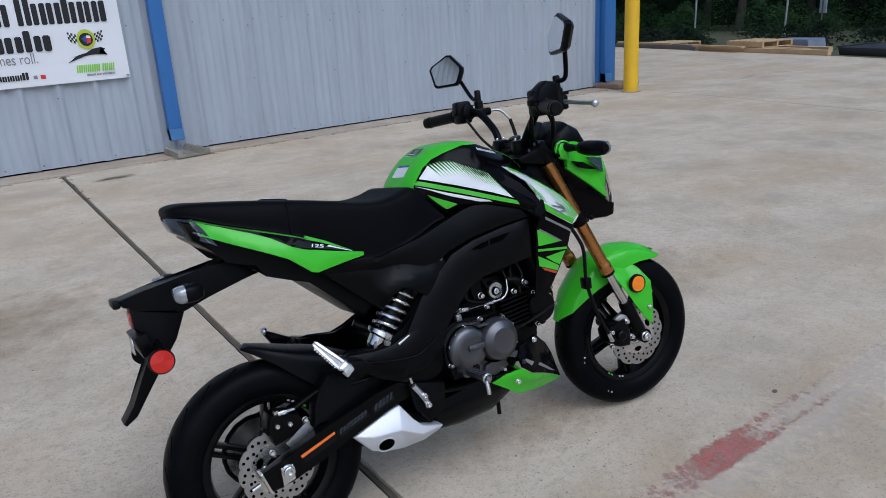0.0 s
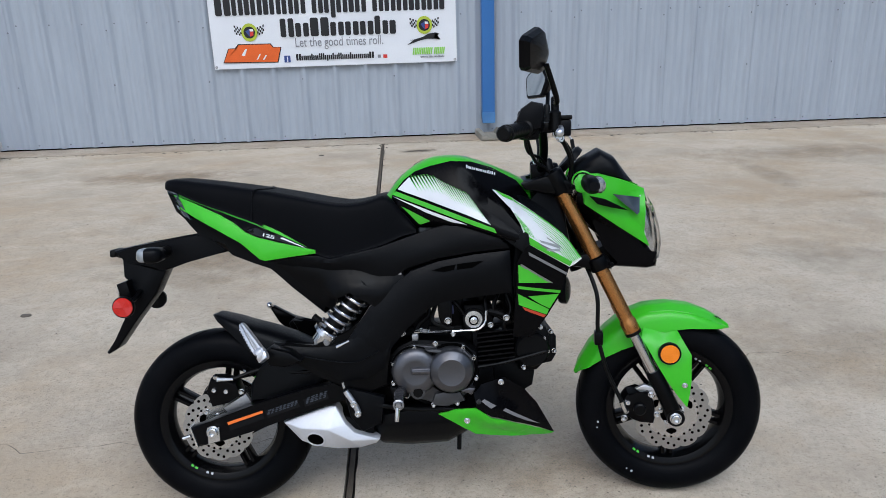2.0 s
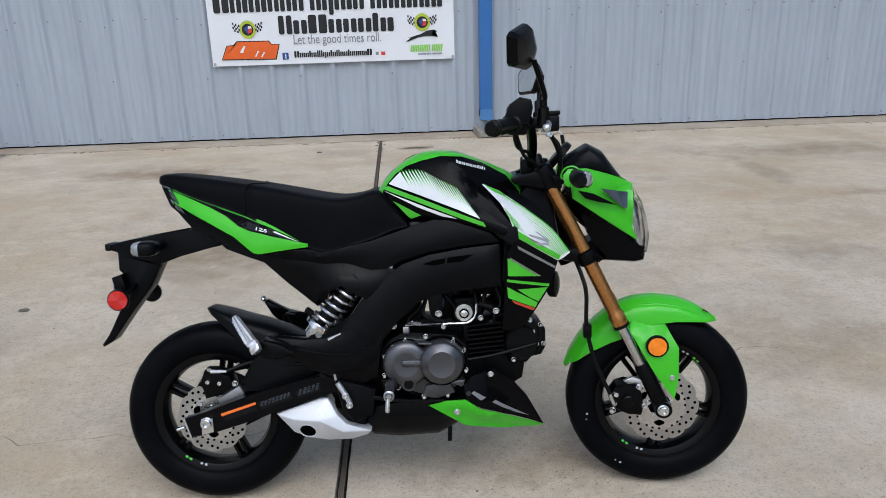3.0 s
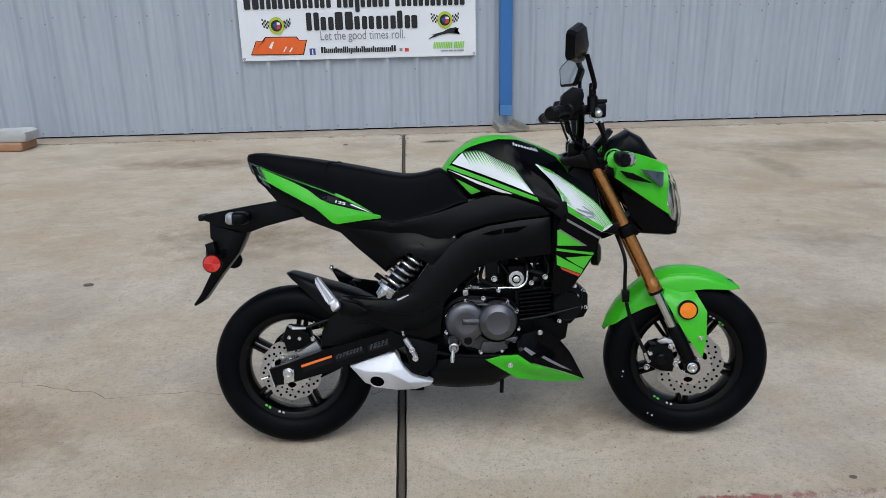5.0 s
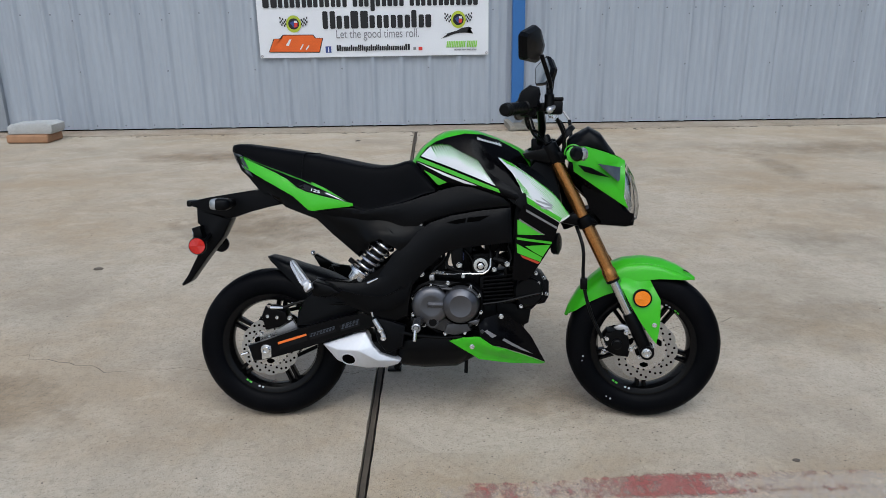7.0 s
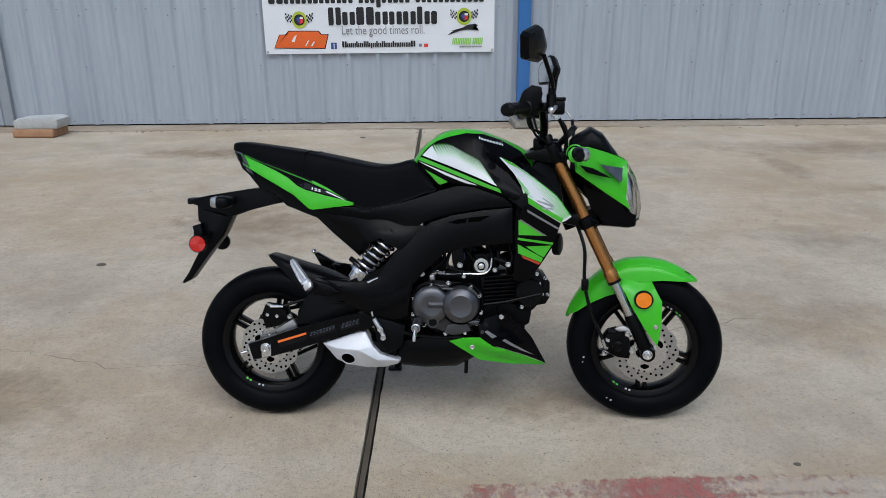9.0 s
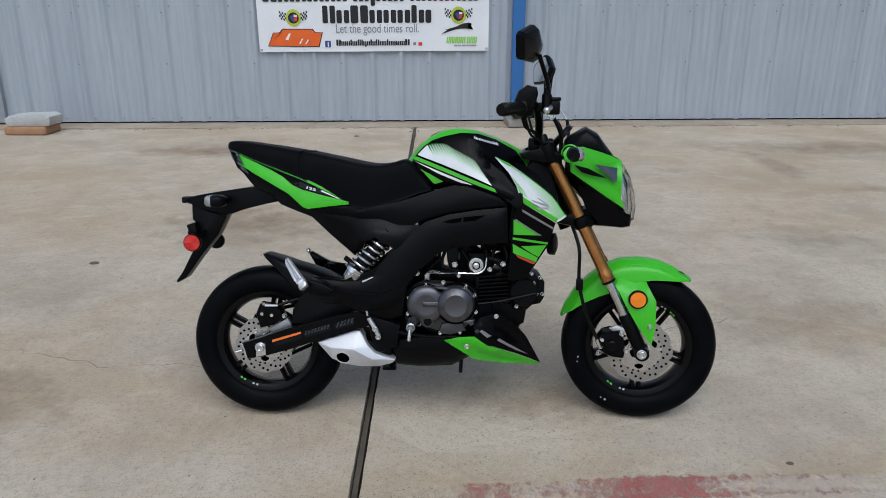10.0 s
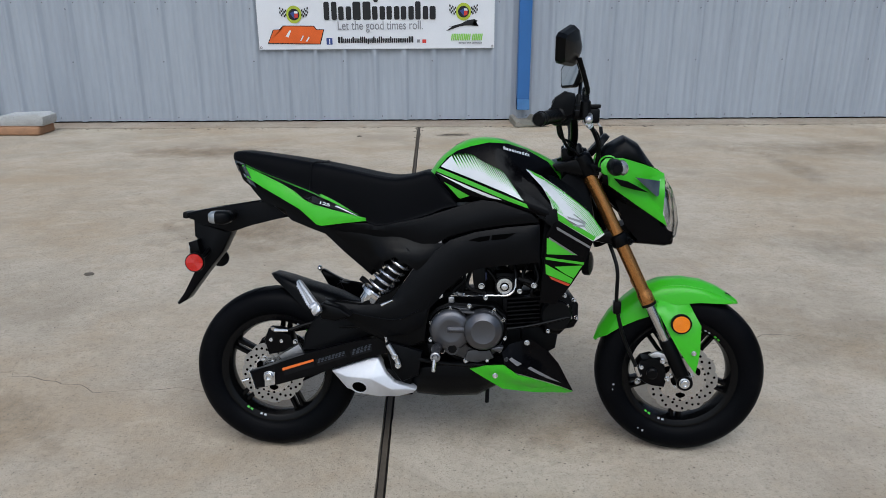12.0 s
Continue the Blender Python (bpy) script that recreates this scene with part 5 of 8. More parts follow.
half_bar = [(0.18, 0.365, 0.976), (0.215, 0.27, 0.988), (0.25, 0.2, 0.992), (0.262, 0.165, 0.982), (0.268, 0.10, 0.93), (0.262, 0.06, 0.884)]
bar_part("handlebar", tube(half_bar + [(0.262, 0, 0.880)] + [(x, -y, z) for x, y, z in half_bar[::-1]], 0.0112, 14), FRAME_BLACK, "black tubular handlebar")
for s in (-1, 1):
    g0, g1 = Vector((0.222, 0.25 * s, 0.985)), Vector((0.181, 0.362 * s, 0.9765))
    d = (g1 - g0).normalized()
    L = (g1 - g0).length
    prof = [(0.012, 0), (0.021, 0.002), (0.021, 0.008), (0.0165, 0.011)]
    for k in range(9):
        q = 0.016 + k * (L - 0.03) / 9
        prof += [(0.0168, q), (0.0174, q + 0.003), (0.0168, q + 0.006)]
    prof += [(0.0165, L - 0.008), (0.0185, L - 0.004), (0.0185, L + 0.003), (0.0165, L + 0.004), (0.0165, L + 0.018), (0.013, L + 0.022), (0, L + 0.022)]
    bar_part("grip", turned(prof, g0, d, 24), CABLE, "black ribbed rubber handlebar grip")
    bm = bmesh.new()
    c = Vector((0.233, 0.222 * s, 0.992))
    add_turned(bm, [(0.016, -0.032), (0.0245, -0.028), (0.0265, 0.0), (0.0245, 0.028), (0.016, 0.032)], c, d, 20)
    add_box(bm, c.x - 0.028, c.x + 0.022, c.y - 0.022, c.y + 0.022, c.z - 0.032, c.z + 0.036, bevel=0.009)
    if s < 0:
        # the throttle housing has a hooded top
        add_prism(bm, [(0.200, 1.000), (0.212, 1.030), (0.236, 1.046), (0.262, 1.040), (0.266, 1.022), (0.258, 0.985), (0.215, 0.975)], -0.262, -0.214, bevel=0.008)
    sw = bar_part("switch_housing", bm, PLASTIC, "black switch housing")
    part("switch_button", box(c.x - 0.036, c.x - 0.024, c.y - 0.01, c.y + 0.008, c.z - 0.005, c.z + 0.012, bevel=0.003), CABLE, sw)
    # lever with its perch
    bm = bmesh.new()
    add_box(bm, 0.25, 0.305, s * 0.185 - 0.018, s * 0.185 + 0.018, 0.975, 1.0, bevel=0.007)
    bar_part("lever_perch", bm, FRAME_BLACK)
    bm = bmesh.new()
    add_tube(bm, [(0.300, 0.185 * s, 0.986), (0.302, 0.235 * s, 0.986), (0.300, 0.30 * s, 0.980), (0.294, 0.362 * s, 0.975)], (0.0065, 0.005), 12)
    bmesh.ops.create_uvsphere(bm, u_segments=14, v_segments=8, radius=0.0095, matrix=Matrix.Translation((0.292, 0.370 * s, 0.974)))
    bar_part("lever", bm, CAST_ALLOY, "silver hand lever with a ball end")
    # mirror
    base = Vector((0.290, 0.220 * s, 0.99))
    mc = Vector((0.238, -0.316, 1.150)) if s < 0 else Vector((0.269, 0.362, 1.132))
    mid = Vector((0.292, 0.26 * s, mc.z - 0.10))
    end = mc + Vector((0.03, -0.012 * s, -0.03))
    mr = bar_part("mirror", tube([base + Vector((0, 0, 0.05)), mid, end], 0.0062, 12), FRAME_BLACK, "black rear-view mirror on a bent stem")
    part("stem_boot", turned([(0.014, -0.01), (0.014, 0.03), (0.0095, 0.035), (0.0095, 0.062), (0.007, 0.066)], base, (0, 0, 1), 18), CABLE, mr, "black rubber stem boot")
    turn_m = radians(72 if s < 0 else 62)
    u = Vector((-math.cos(turn_m), math.sin(turn_m) * s, 0))
    n = Vector((-math.sin(turn_m), -math.cos(turn_m) * s, 0))
    pts = [(0.078, 0.012), (0.068, 0.024), (0.006, 0.052), (-0.010, 0.050), (-0.056, 0.006), (-0.056, -0.008), (-0.040, -0.044), (-0.030, -0.050), (0.048, -0.050), (0.058, -0.044)]
    pts = [(a * (1.24 if s < 0 else 1.0), b * (0.92 if s < 0 else 1.0)) for a, b in pts]
    n = (n + Vector((0, 0, 0.16))).normalized()
    v = n.cross(u) if n.cross(u).z > 0 else u.cross(n)
    bm = bmesh.new()
    rings = [[mc + u * a * k + v * b * k - n * dd for a, b in pts] for k, dd in (((0.95, -0.002), (1.0, 0.0), (1.0, 0.010), (0.86, 0.020), (0.34, 0.028)) if s < 0 else ((0.95, -0.002), (1.0, 0.0), (1.0, 0.010), (0.82, 0.026), (0.30, 0.036)))]
    add_loft(bm, rings)
    part("mirror_shell", bm, PLASTIC, mr, "black pentagonal mirror shell", smooth=12)
    bm = bmesh.new()
    bm.faces.new([bm.verts.new(mc + u * a * 0.86 + v * b * 0.86 + n * 0.0035) for a, b in pts])
    part("mirror_glass", bm, MIRROR, mr, "clear mirror glass", smooth=0)
# fluid reservoir on the right
rs = bar_part("fluid_reservoir", box(0.288, 0.328, -0.212, -0.165, 0.966, 1.004, bevel=0.006), PLASTIC, "black brake fluid reservoir")
part("reservoir_cap", box(0.286, 0.330, -0.214, -0.163, 1.004, 1.014, bevel=0.003), CABLE, rs)
for p in ((0.295, -0.19, 0.972), (0.305, -0.16, 0.962)):
    bar_part("hose_fitting", add_bolt(bmesh.new(), p, (0.2, -1, 0), 0.0085, 0.01), CHROME)
for i, pts in enumerate(([(0.225, -0.19, 0.97), (0.245, -0.15, 0.91), (0.28, -0.11, 0.88), (0.31, -0.08, 0.80)], [(0.22, -0.2, 0.975), (0.23, -0.16, 0.93), (0.27, -0.1, 0.90), (0.29, -0.04, 0.78)],
                         [(0.225, 0.19, 0.97), (0.25, 0.14, 0.90), (0.29, 0.08, 0.84)], [(0.30, -0.15, 0.965), (0.33, -0.12, 0.93), (0.335, -0.10, 0.88), (0.33, -0.08, 0.80)])):
    bar_part("control_cable", tube(pts, 0.004 if i < 3 else 0.006, 8), CABLE, "black control cable")
bar_part("clutch_cable_bend", tube([(0.29, 0.175, 0.988), (0.33, 0.165, 0.986), (0.355, 0.15, 0.955)], 0.0034, 8), ALLOY, "bright bent cable guide")
bar_part("clutch_cable", tube([(0.355, 0.15, 0.955), (0.36, 0.135, 0.9), (0.34, 0.10, 0.85)], 0.0055, 8), CABLE)

# ---- headlamp and dials ----
bm = bmesh.new()
secs = []
for x, zt, zb, w in ((0.35, 0.865, 0.76, 0.085), (0.40, 0.872, 0.715, 0.098), (0.45, 0.868, 0.665, 0.092), (0.487, 0.835, 0.638, 0.078), (0.500, 0.80, 0.64, 0.070), (0.506, 0.78, 0.645, 0.060)):
    secs.append(ring_section(x, [(0, zt), (w * 0.8, zt - 0.012), (w, zt - 0.05), (w * 0.85, (zt + zb) / 2 - 0.02), (w * 0.55, zb + 0.015), (0, zb)], 3))
add_loft(bm, secs)
hl = spart("headlamp", bm, GLOSS_BLACK, "black headlamp body")
lens_out = [(0.504, 0.822), (0.520, 0.822), (0.545, 0.782), (0.559, 0.733), (0.565, 0.690), (0.560, 0.650), (0.540, 0.654), (0.522, 0.70), (0.504, 0.76)]
bm = bmesh.new()
rings = []
for yy, k in ((-0.066, 0.0), (-0.060, 0.5), (-0.035, 0.95), (0, 1.0), (0.035, 0.95), (0.060, 0.5), (0.066, 0.0)):
    rings.append([Vector((0.518 + (x - 0.518) * (0.45 + 0.55 * k) + 0.004 * k, yy, z)) for x, z in lens_out])
add_loft(bm, rings)
g = part("headlamp_lens", bm, GLASS, hl, "clear headlamp lens")
g.visible_shadow = False
bowl = bmesh.new()
add_loft(bowl, [[Vector((p.x - 0.011, p.y * 0.96, 0.737 + (p.z - 0.737) * 0.94)) for p in r] for r in rings])
part("reflector_bowl", bowl, CHROME, hl, "bright headlamp reflector")
part("lamp_chin", prism([(0.37, 0.795), (0.45, 0.746), (0.497, 0.716), (0.526, 0.690), (0.540, 0.664), (0.553, 0.648), (0.550, 0.634), (0.527, 0.629), (0.444, 0.635), (0.428, 0.69), (0.39, 0.75)], -0.074, 0.074, bevel=0.012), GLOSS_BLACK, hl, "black lower lamp body")
cowl = [(0.341, 0.860, 0.118), (0.354, 0.876, 0.112), (0.401, 0.876, 0.108), (0.46, 0.858, 0.088), (0.519, 0.832, 0.055), (0.508, 0.816, 0.066), (0.434, 0.825, 0.100), (0.496, 0.773, 0.085), (0.503, 0.757, 0.082),
        (0.518, 0.722, 0.076), (0.533, 0.686, 0.068), (0.449, 0.744, 0.1), (0.365, 0.803, 0.117), (0.379, 0.822, 0.118), (0.345, 0.838, 0.12)]
for s in (-1, 1):
    spart("headlamp_cowl", shell(cowl, bulge=0.006, thick=0.012, side=s), GREEN, "lime green headlamp cowl")
    spart("cowl_inlay", shell([(0.376, 0.824, 0.128), (0.415, 0.815, 0.124), (0.474, 0.784, 0.110), (0.43, 0.793, 0.120), (0.396, 0.803, 0.126)], bulge=0.001, thick=0.006, side=s), GLOSS_BLACK, "gloss black graphic inlay")
    spart("cowl_inlay", shell([(0.434, 0.826, 0.116), (0.470, 0.820, 0.107), (0.503, 0.814, 0.092), (0.502, 0.777, 0.098), (0.496, 0.772, 0.102)], bulge=0.001, thick=0.006, side=s), LENS_SMOKE, "smoked side window")
    spart("lamp_bezel", tube([(0.507, s * 0.068, 0.816), (0.506, s * 0.074, 0.765), (0.522, s * 0.068, 0.715)], 0.0022, 8), SILVER, "bright lamp edge")
    # front indicator
    st0 = Vector((0.372, s * 0.10, 0.862))
    bm = bmesh.new()
    rings = []
    for yy, rx, rz, cx in ((0.178, 0.010, 0.010, 0.366), (0.188, 0.016, 0.016, 0.367), (0.215, 0.0195, 0.0205, 0.369), (0.258, 0.0195, 0.0205, 0.370), (0.284, 0.017, 0.0175, 0.371), (0.293, 0.010, 0.011, 0.371)):
        rings.append([Vector((cx + math.cos(a) * rx, s * yy, 0.863 + math.sin(a) * rz)) for a in [2 * math.pi * k / 16 for k in range(16)]])
    add_loft(bm, rings)
    ind = spart("front_indicator", bm, PLASTIC, "black indicator with a clear lens")
    part("stalk", turned([(0.016, 0), (0.012, 0.02), (0.009, 0.05), (0.010, 0.085)], st0, (0, s, 0), 16), CABLE, ind)
    bm = bmesh.new()
    rings = []
    for yy, rx, rz, cx in ((0.196, 0.006, 0.010, 0.386), (0.204, 0.011, 0.0165, 0.386), (0.245, 0.014, 0.019, 0.386), (0.276, 0.013, 0.0175, 0.386), (0.288, 0.007, 0.011, 0.384)):
        rings.append([Vector((cx + math.cos(a) * rx, s * yy, 0.863 + math.sin(a) * rz)) for a in [2 * math.pi * k / 16 for k in range(16)]])
    add_loft(bm, rings)
    part("indicator_lens", bm, LENS_CLEAR, ind, "clear indicator lens")
    spart("indicator_ring", turned([(0.0225, 0.104), (0.0272, 0.104), (0.0272, 0.111), (0.0240, 0.113)], (0.362, 0, 0.857), (0, s, 0), 24, closed=True), GREEN, "lime green indicator mount")
bm = bmesh.new()
secs = []
for x, zt, zb, w in ((0.345, 0.892, 0.86, 0.055), (0.36, 0.906, 0.86, 0.072), (0.408, 0.934, 0.86, 0.078), (0.445, 0.914, 0.858, 0.074), (0.47, 0.880, 0.855, 0.066), (0.49, 0.854, 0.848, 0.05)):
    secs.append(ring_section(x, [(0, zt), (w * 0.7, zt - 0.004), (w, zt - 0.02 if zt - 0.02 > zb else (zt + zb) / 2), (w, zb), (0, zb - 0.002)], 3))
add_loft(bm, secs)
spart("dial_cowl", bm, PLASTIC, "black instrument cowl")
d = spart("dial", turned([(0.042, 0), (0.042, 0.014), (0.037, 0.018), (0, 0.018)], (0.343, 0, 0.898), (-0.75, 0, 0.66), 28), CABLE, "round black instrument dial")
spart("lamp_bracket", prism([(0.343, 0.655), (0.40, 0.668), (0.44, 0.70), (0.47, 0.66), (0.455, 0.635), (0.434, 0.629)], -0.05, 0.05, bevel=0.006), PLASTIC)


# ---- tank and shrouds ----
tank_secs = [
    (-0.137, [(0.000, 0.830), (0.042, 0.829), (0.073, 0.815), (0.080, 0.797), (0.070, 0.782), (0.030, 0.776), (0.000, 0.775)]),
    (-0.118, [(0.000, 0.856), (0.047, 0.855), (0.081, 0.839), (0.093, 0.812), (0.090, 0.786), (0.050, 0.772), (0.000, 0.770)]),
    (-0.098, [(0.000, 0.877), (0.052, 0.876), (0.087, 0.859), (0.103, 0.825), (0.100, 0.790), (0.060, 0.768), (0.000, 0.765)]),
    (-0.064, [(0.000, 0.903), (0.052, 0.902), (0.091, 0.885), (0.112, 0.845), (0.114, 0.795), (0.100, 0.752), (0.000, 0.750)]),
    (-0.015, [(0.000, 0.923), (0.057, 0.922), (0.096, 0.907), (0.122, 0.865), (0.136, 0.815), (0.122, 0.752), (0.000, 0.745)]),
    (0.052, [(0.000, 0.924), (0.067, 0.921), (0.104, 0.911), (0.130, 0.875), (0.152, 0.815), (0.148, 0.748), (0.000, 0.740)]),
    (0.120, [(0.000, 0.903), (0.055, 0.899), (0.090, 0.886), (0.122, 0.853), (0.160, 0.790), (0.166, 0.728), (0.000, 0.710)]),
    (0.200, [(0.000, 0.867), (0.050, 0.863), (0.078, 0.850), (0.108, 0.815), (0.160, 0.760), (0.172, 0.700), (0.000, 0.690)]),
    (0.226, [(0.000, 0.840), (0.050, 0.836), (0.074, 0.824), (0.100, 0.795), (0.150, 0.745), (0.160, 0.700), (0.000, 0.690)]),
    (0.234, [(0.000, 0.808), (0.045, 0.805), (0.066, 0.798), (0.090, 0.780), (0.120, 0.735), (0.130, 0.700), (0.000, 0.690)]),
]
bm = bmesh.new()
rings = [ring_section(x, h, 9) for x, h in tank_secs]
# extra rings between the stations by a smooth line through each point
cols = list(zip(*rings))
lines = [smooth_path(c, 8) for c in cols]
add_loft(bm, [list(r) for r in zip(*lines)])
for f in bm.faces:
    c = f.calc_center_median()
    if c.z < float(np.interp(c.x, [-0.137, -0.1, -0.06, 0.06, 0.12, 0.234], [0.785, 0.78, 0.768, 0.768, 0.755, 0.755])):
        f.material_index = 1
tank = part("fuel_tank", bm, [GREEN, GLOSS_BLACK], bike, "lime green fuel tank with black and white graphics", smooth=60)
tank_tree = tree_of(tank)


def films(tree, outline, mat, parent, off, name="graphic", label="", **k):
    for s in (-1, 1):
        part(name, film_on(tree, outline, off, side=s, **k), mat, parent, label, smooth=60)


films(tank_tree, [(-0.122, 0.829), (-0.110, 0.846), (-0.090, 0.869), (-0.063, 0.888), (-0.027, 0.900), (0.025, 0.911), (0.077, 0.908), (0.129, 0.892), (0.190, 0.858), (0.222, 0.815),
                  (0.226, 0.72), (0.19, 0.706), (0.13, 0.722), (0.076, 0.738), (-0.02, 0.747), (-0.06, 0.753), (-0.104, 0.782), (-0.128, 0.80)], GLOSS_BLACK, tank, 0.0009, "tank_side_panel", "gloss black tank side panel", step=0.007)


WHITE_EDGE = [(-0.0785, 0.8732), (-0.055, 0.8765), (-0.0318, 0.8767), (-0.0146, 0.8726), (0.008, 0.8575), (0.0417, 0.8417), (0.064, 0.8305), (0.0806, 0.8083), (0.0971, 0.7836), (0.112, 0.761)]
films(tank_tree, [(-0.1076, 0.8448)] + WHITE_EDGE + [(0.1162, 0.7563), (0.06, 0.781), (-0.03, 0.8165)], WHITE, tank, 0.0016, "graphic", "white tank graphic", step=0.008)
# thin dark streaks running down into the white from its upper edge
edge = [Vector((x, z, 0)) for x, z in WHITE_EDGE]
edge = [a.lerp(b, k / 12) for a, b in zip(edge, edge[1:]) for k in range(12)] + [edge[-1]]
run = [0.0]
for a, b in zip(edge, edge[1:]):
    run.append(run[-1] + (b - a).length)


def on_edge(d):
    return Vector((float(np.interp(d, run, [p.x for p in edge])), float(np.interp(d, run, [p.y for p in edge]))))


for mat, wide, long, off in ((GREEN_TRIM, 0.84, 1.0, 0.0023), (GLOSS_BLACK, 0.62, 0.62, 0.0028)):
    for s in (-1, 1):
        whole = bmesh.new()
        n = 30
        for i in range(n):
            d = run[-1] * (i + 0.5) / n
            c = on_edge(d)
            h = run[-1] / n * wide / 2
            p0, p1 = on_edge(max(0, d - h)), on_edge(min(run[-1], d + h))
            f = i / (n - 1)
            reach = min(0.056, 0.040 + 0.05 * f) * long * (1.0 if f < 0.72 else max(0.3, (1 - f) / 0.28))
            tip = c + Vector((0.50, -0.866)) * reach
            up = Vector((-0.002, 0.0035))
            one = film_on(tank_tree, [(q.x, q.y) for q in (p0 + up, p1 + up, tip)], off, step=0.012, side=s)
            me = bpy.data.meshes.new("tmp")
            one.to_mesh(me)
            one.free()
            whole.from_mesh(me)
            bpy.data.meshes.remove(me)
        tagged(part("graphic_streak", whole, mat, tank, "fine tapering printed streaks", smooth=60), kind="stuff")
films(tank_tree, [(-0.122, 0.832), (-0.117, 0.842), (-0.02, 0.805), (0.06, 0.773), (0.124, 0.748), (0.130, 0.736), (0.076, 0.755), (-0.02, 0.793)], GREEN_TRIM, tank, 0.0016, "graphic", "green tank stripe")
films(tank_tree, [(-0.121, 0.828), (-0.02, 0.788), (0.050, 0.762), (0.060, 0.757), (0.025, 0.763), (-0.04, 0.788)], WHITE, tank, 0.0016)
films(tank_tree, [(-0.099, 0.803), (-0.028, 0.766), (-0.052, 0.757), (-0.058, 0.760)], GREEN_TRIM, tank, 0.0016)
# maker's lettering as plain pale blocks
for s in (-1, 1):
    bm = bmesh.new()
    for i in range(16):
        x0 = 0.064 + i * 0.0046 + 0.0006 * (i % 2)
        z0 = 0.8925 - i * 0.00125
        top = 0.0085 if i in (0, 12, 14) else 0.0062
        one = film_on(tank_tree, [(x0, z0), (x0 + 0.0030, z0 - 0.0008), (x0 + 0.0030, z0 + top - 0.0008), (x0, z0 + top)], 0.0016, side=s)
        me = bpy.data.meshes.new("tmp")
        one.to_mesh(me)
        one.free()
        bm.from_mesh(me)
    part("name_lettering", bm, WHITE, tank, "white raised lettering blocks", smooth=0)
# stickers and filler cap at the back of the tank
cap = part("filler_cap", turned([(0.044, -0.004), (0.044, 0.003), (0.038, 0.005), (0, 0.006)], (0.03, 0, 0.918), (0.03, 0, 1), 28), ALLOY, tank, "round fuel filler cap")


def sticker(x0, x1, ya, yb, mat, parent, off, label=""):
    """A printed label wrapped over the back of the tank."""
    bm = bmesh.new()
    g = []
    for i in range(6):
        row = []
        for j in range(7):
            p = Vector((x0 + (x1 - x0) * i / 5, ya + (yb - ya) * j / 6, 1.2))
            hit, nor, _, _ = tank_tree.ray_cast(p, Vector((0, 0, -1)))
            row.append(bm.verts.new(hit + nor * off))
        g.append(row)
    for a, b in zip(g, g[1:]):
        for j in range(6):
            bm.faces.new((a[j], a[j + 1], b[j + 1], b[j]))
    return part("sticker", bm, mat, parent, label, smooth=60)


lab = sticker(-0.121, -0.095, -0.038, 0.026, WHITE, tank, 0.001, "white printed warning sticker")
sticker(-0.1, -0.0955, -0.037, 0.025, INK_BLUE, lab, 0.0016)
lab = sticker(-0.068, -0.038, -0.032, 0.030, WHITE, tank, 0.001, "dark blue emblem sticker with a pale border")
sticker(-0.0668, -0.0392, -0.029, 0.027, INK, lab, 0.0016)
sticker(-0.056, -0.044, -0.014, 0.010, GREY_FILM, lab, 0.0022)
sticker(-0.063, -0.0605, -0.022, 0.020, WHITE, lab, 0.0022)

# black side strake sweeping down from the tank
strake = []
for x, z, y, proud in ((0.066, 0.850, 0.138, 0), (0.101, 0.829, 0.147, 0), (0.151, 0.791, 0.164, 1), (0.192, 0.741, 0.180, 1), (0.207, 0.707, 0.183, 1),
                       (0.192, 0.688, 0.181, 1), (0.164, 0.709, 0.177, 1), (0.131, 0.735, 0.172, 1), (0.119, 0.760, 0.168, 1), (0.082, 0.806, 0.155, 0), (0.058, 0.838, 0.145, 0)):
    hit = tank_tree.ray_cast(Vector((x, -0.6, z)), Vector((0, 1, 0)), 0.6)[0]
    strake.append((x, z, y if proud or hit is None else -hit.y - 0.001))
both("tank_strake", strake, PLASTIC, bike, "satin black tank strake", bulge=0.004, thick=0.02)
shroud_pts = [(0.123, 0.841, 0.128), (0.166, 0.822, 0.138), (0.229, 0.778, 0.152), (0.293, 0.727, 0.162), (0.337, 0.667, 0.166), (0.320, 0.655, 0.17), (0.305, 0.648, 0.172), (0.202, 0.710, 0.184), (0.194, 0.745, 0.184), (0.166, 0.793, 0.172)]
shroud = both("tank_shroud", shroud_pts, WHITE, bike, "white tank shroud with green streaks", bulge=0.006, thick=0.006)
sh_tree = tree_of(shroud)


def rfilm(tree, outline, mat, parent, off, name="graphic", label="", **k):
    """A film on the right side only, where its panel's twin has its own."""
    return part(name, film_on(tree, outline, off, side=-1, **k), mat, parent, label, smooth=60)


def rhatch(tree, a0, a1, tips, count, mat, parent, off, width):
    whole = bmesh.new()
    b0, b1 = Vector(a0), Vector(a1)
    t = [Vector(p) for p in tips]
    for i in range(count):
        f = (i + 0.5) / count
        c = b0.lerp(b1, f)
        g = f * (len(t) - 1)
        k = min(int(g), len(t) - 2)
        tip = t[k].lerp(t[k + 1], g - k)
        d = (b1 - b0).normalized() * width / 2
        one = film_on(tree, [(p.x, p.y) for p in (c - d, c + d, tip + d * 0.2, tip - d * 0.2)], off, step=0.03)
        me = bpy.data.meshes.new("tmp")
        one.to_mesh(me)
        one.free()
        whole.from_mesh(me)
        bpy.data.meshes.remove(me)
    tagged(part("graphic_streak", whole, mat, parent, "fine green printed streaks", smooth=60), kind="stuff")


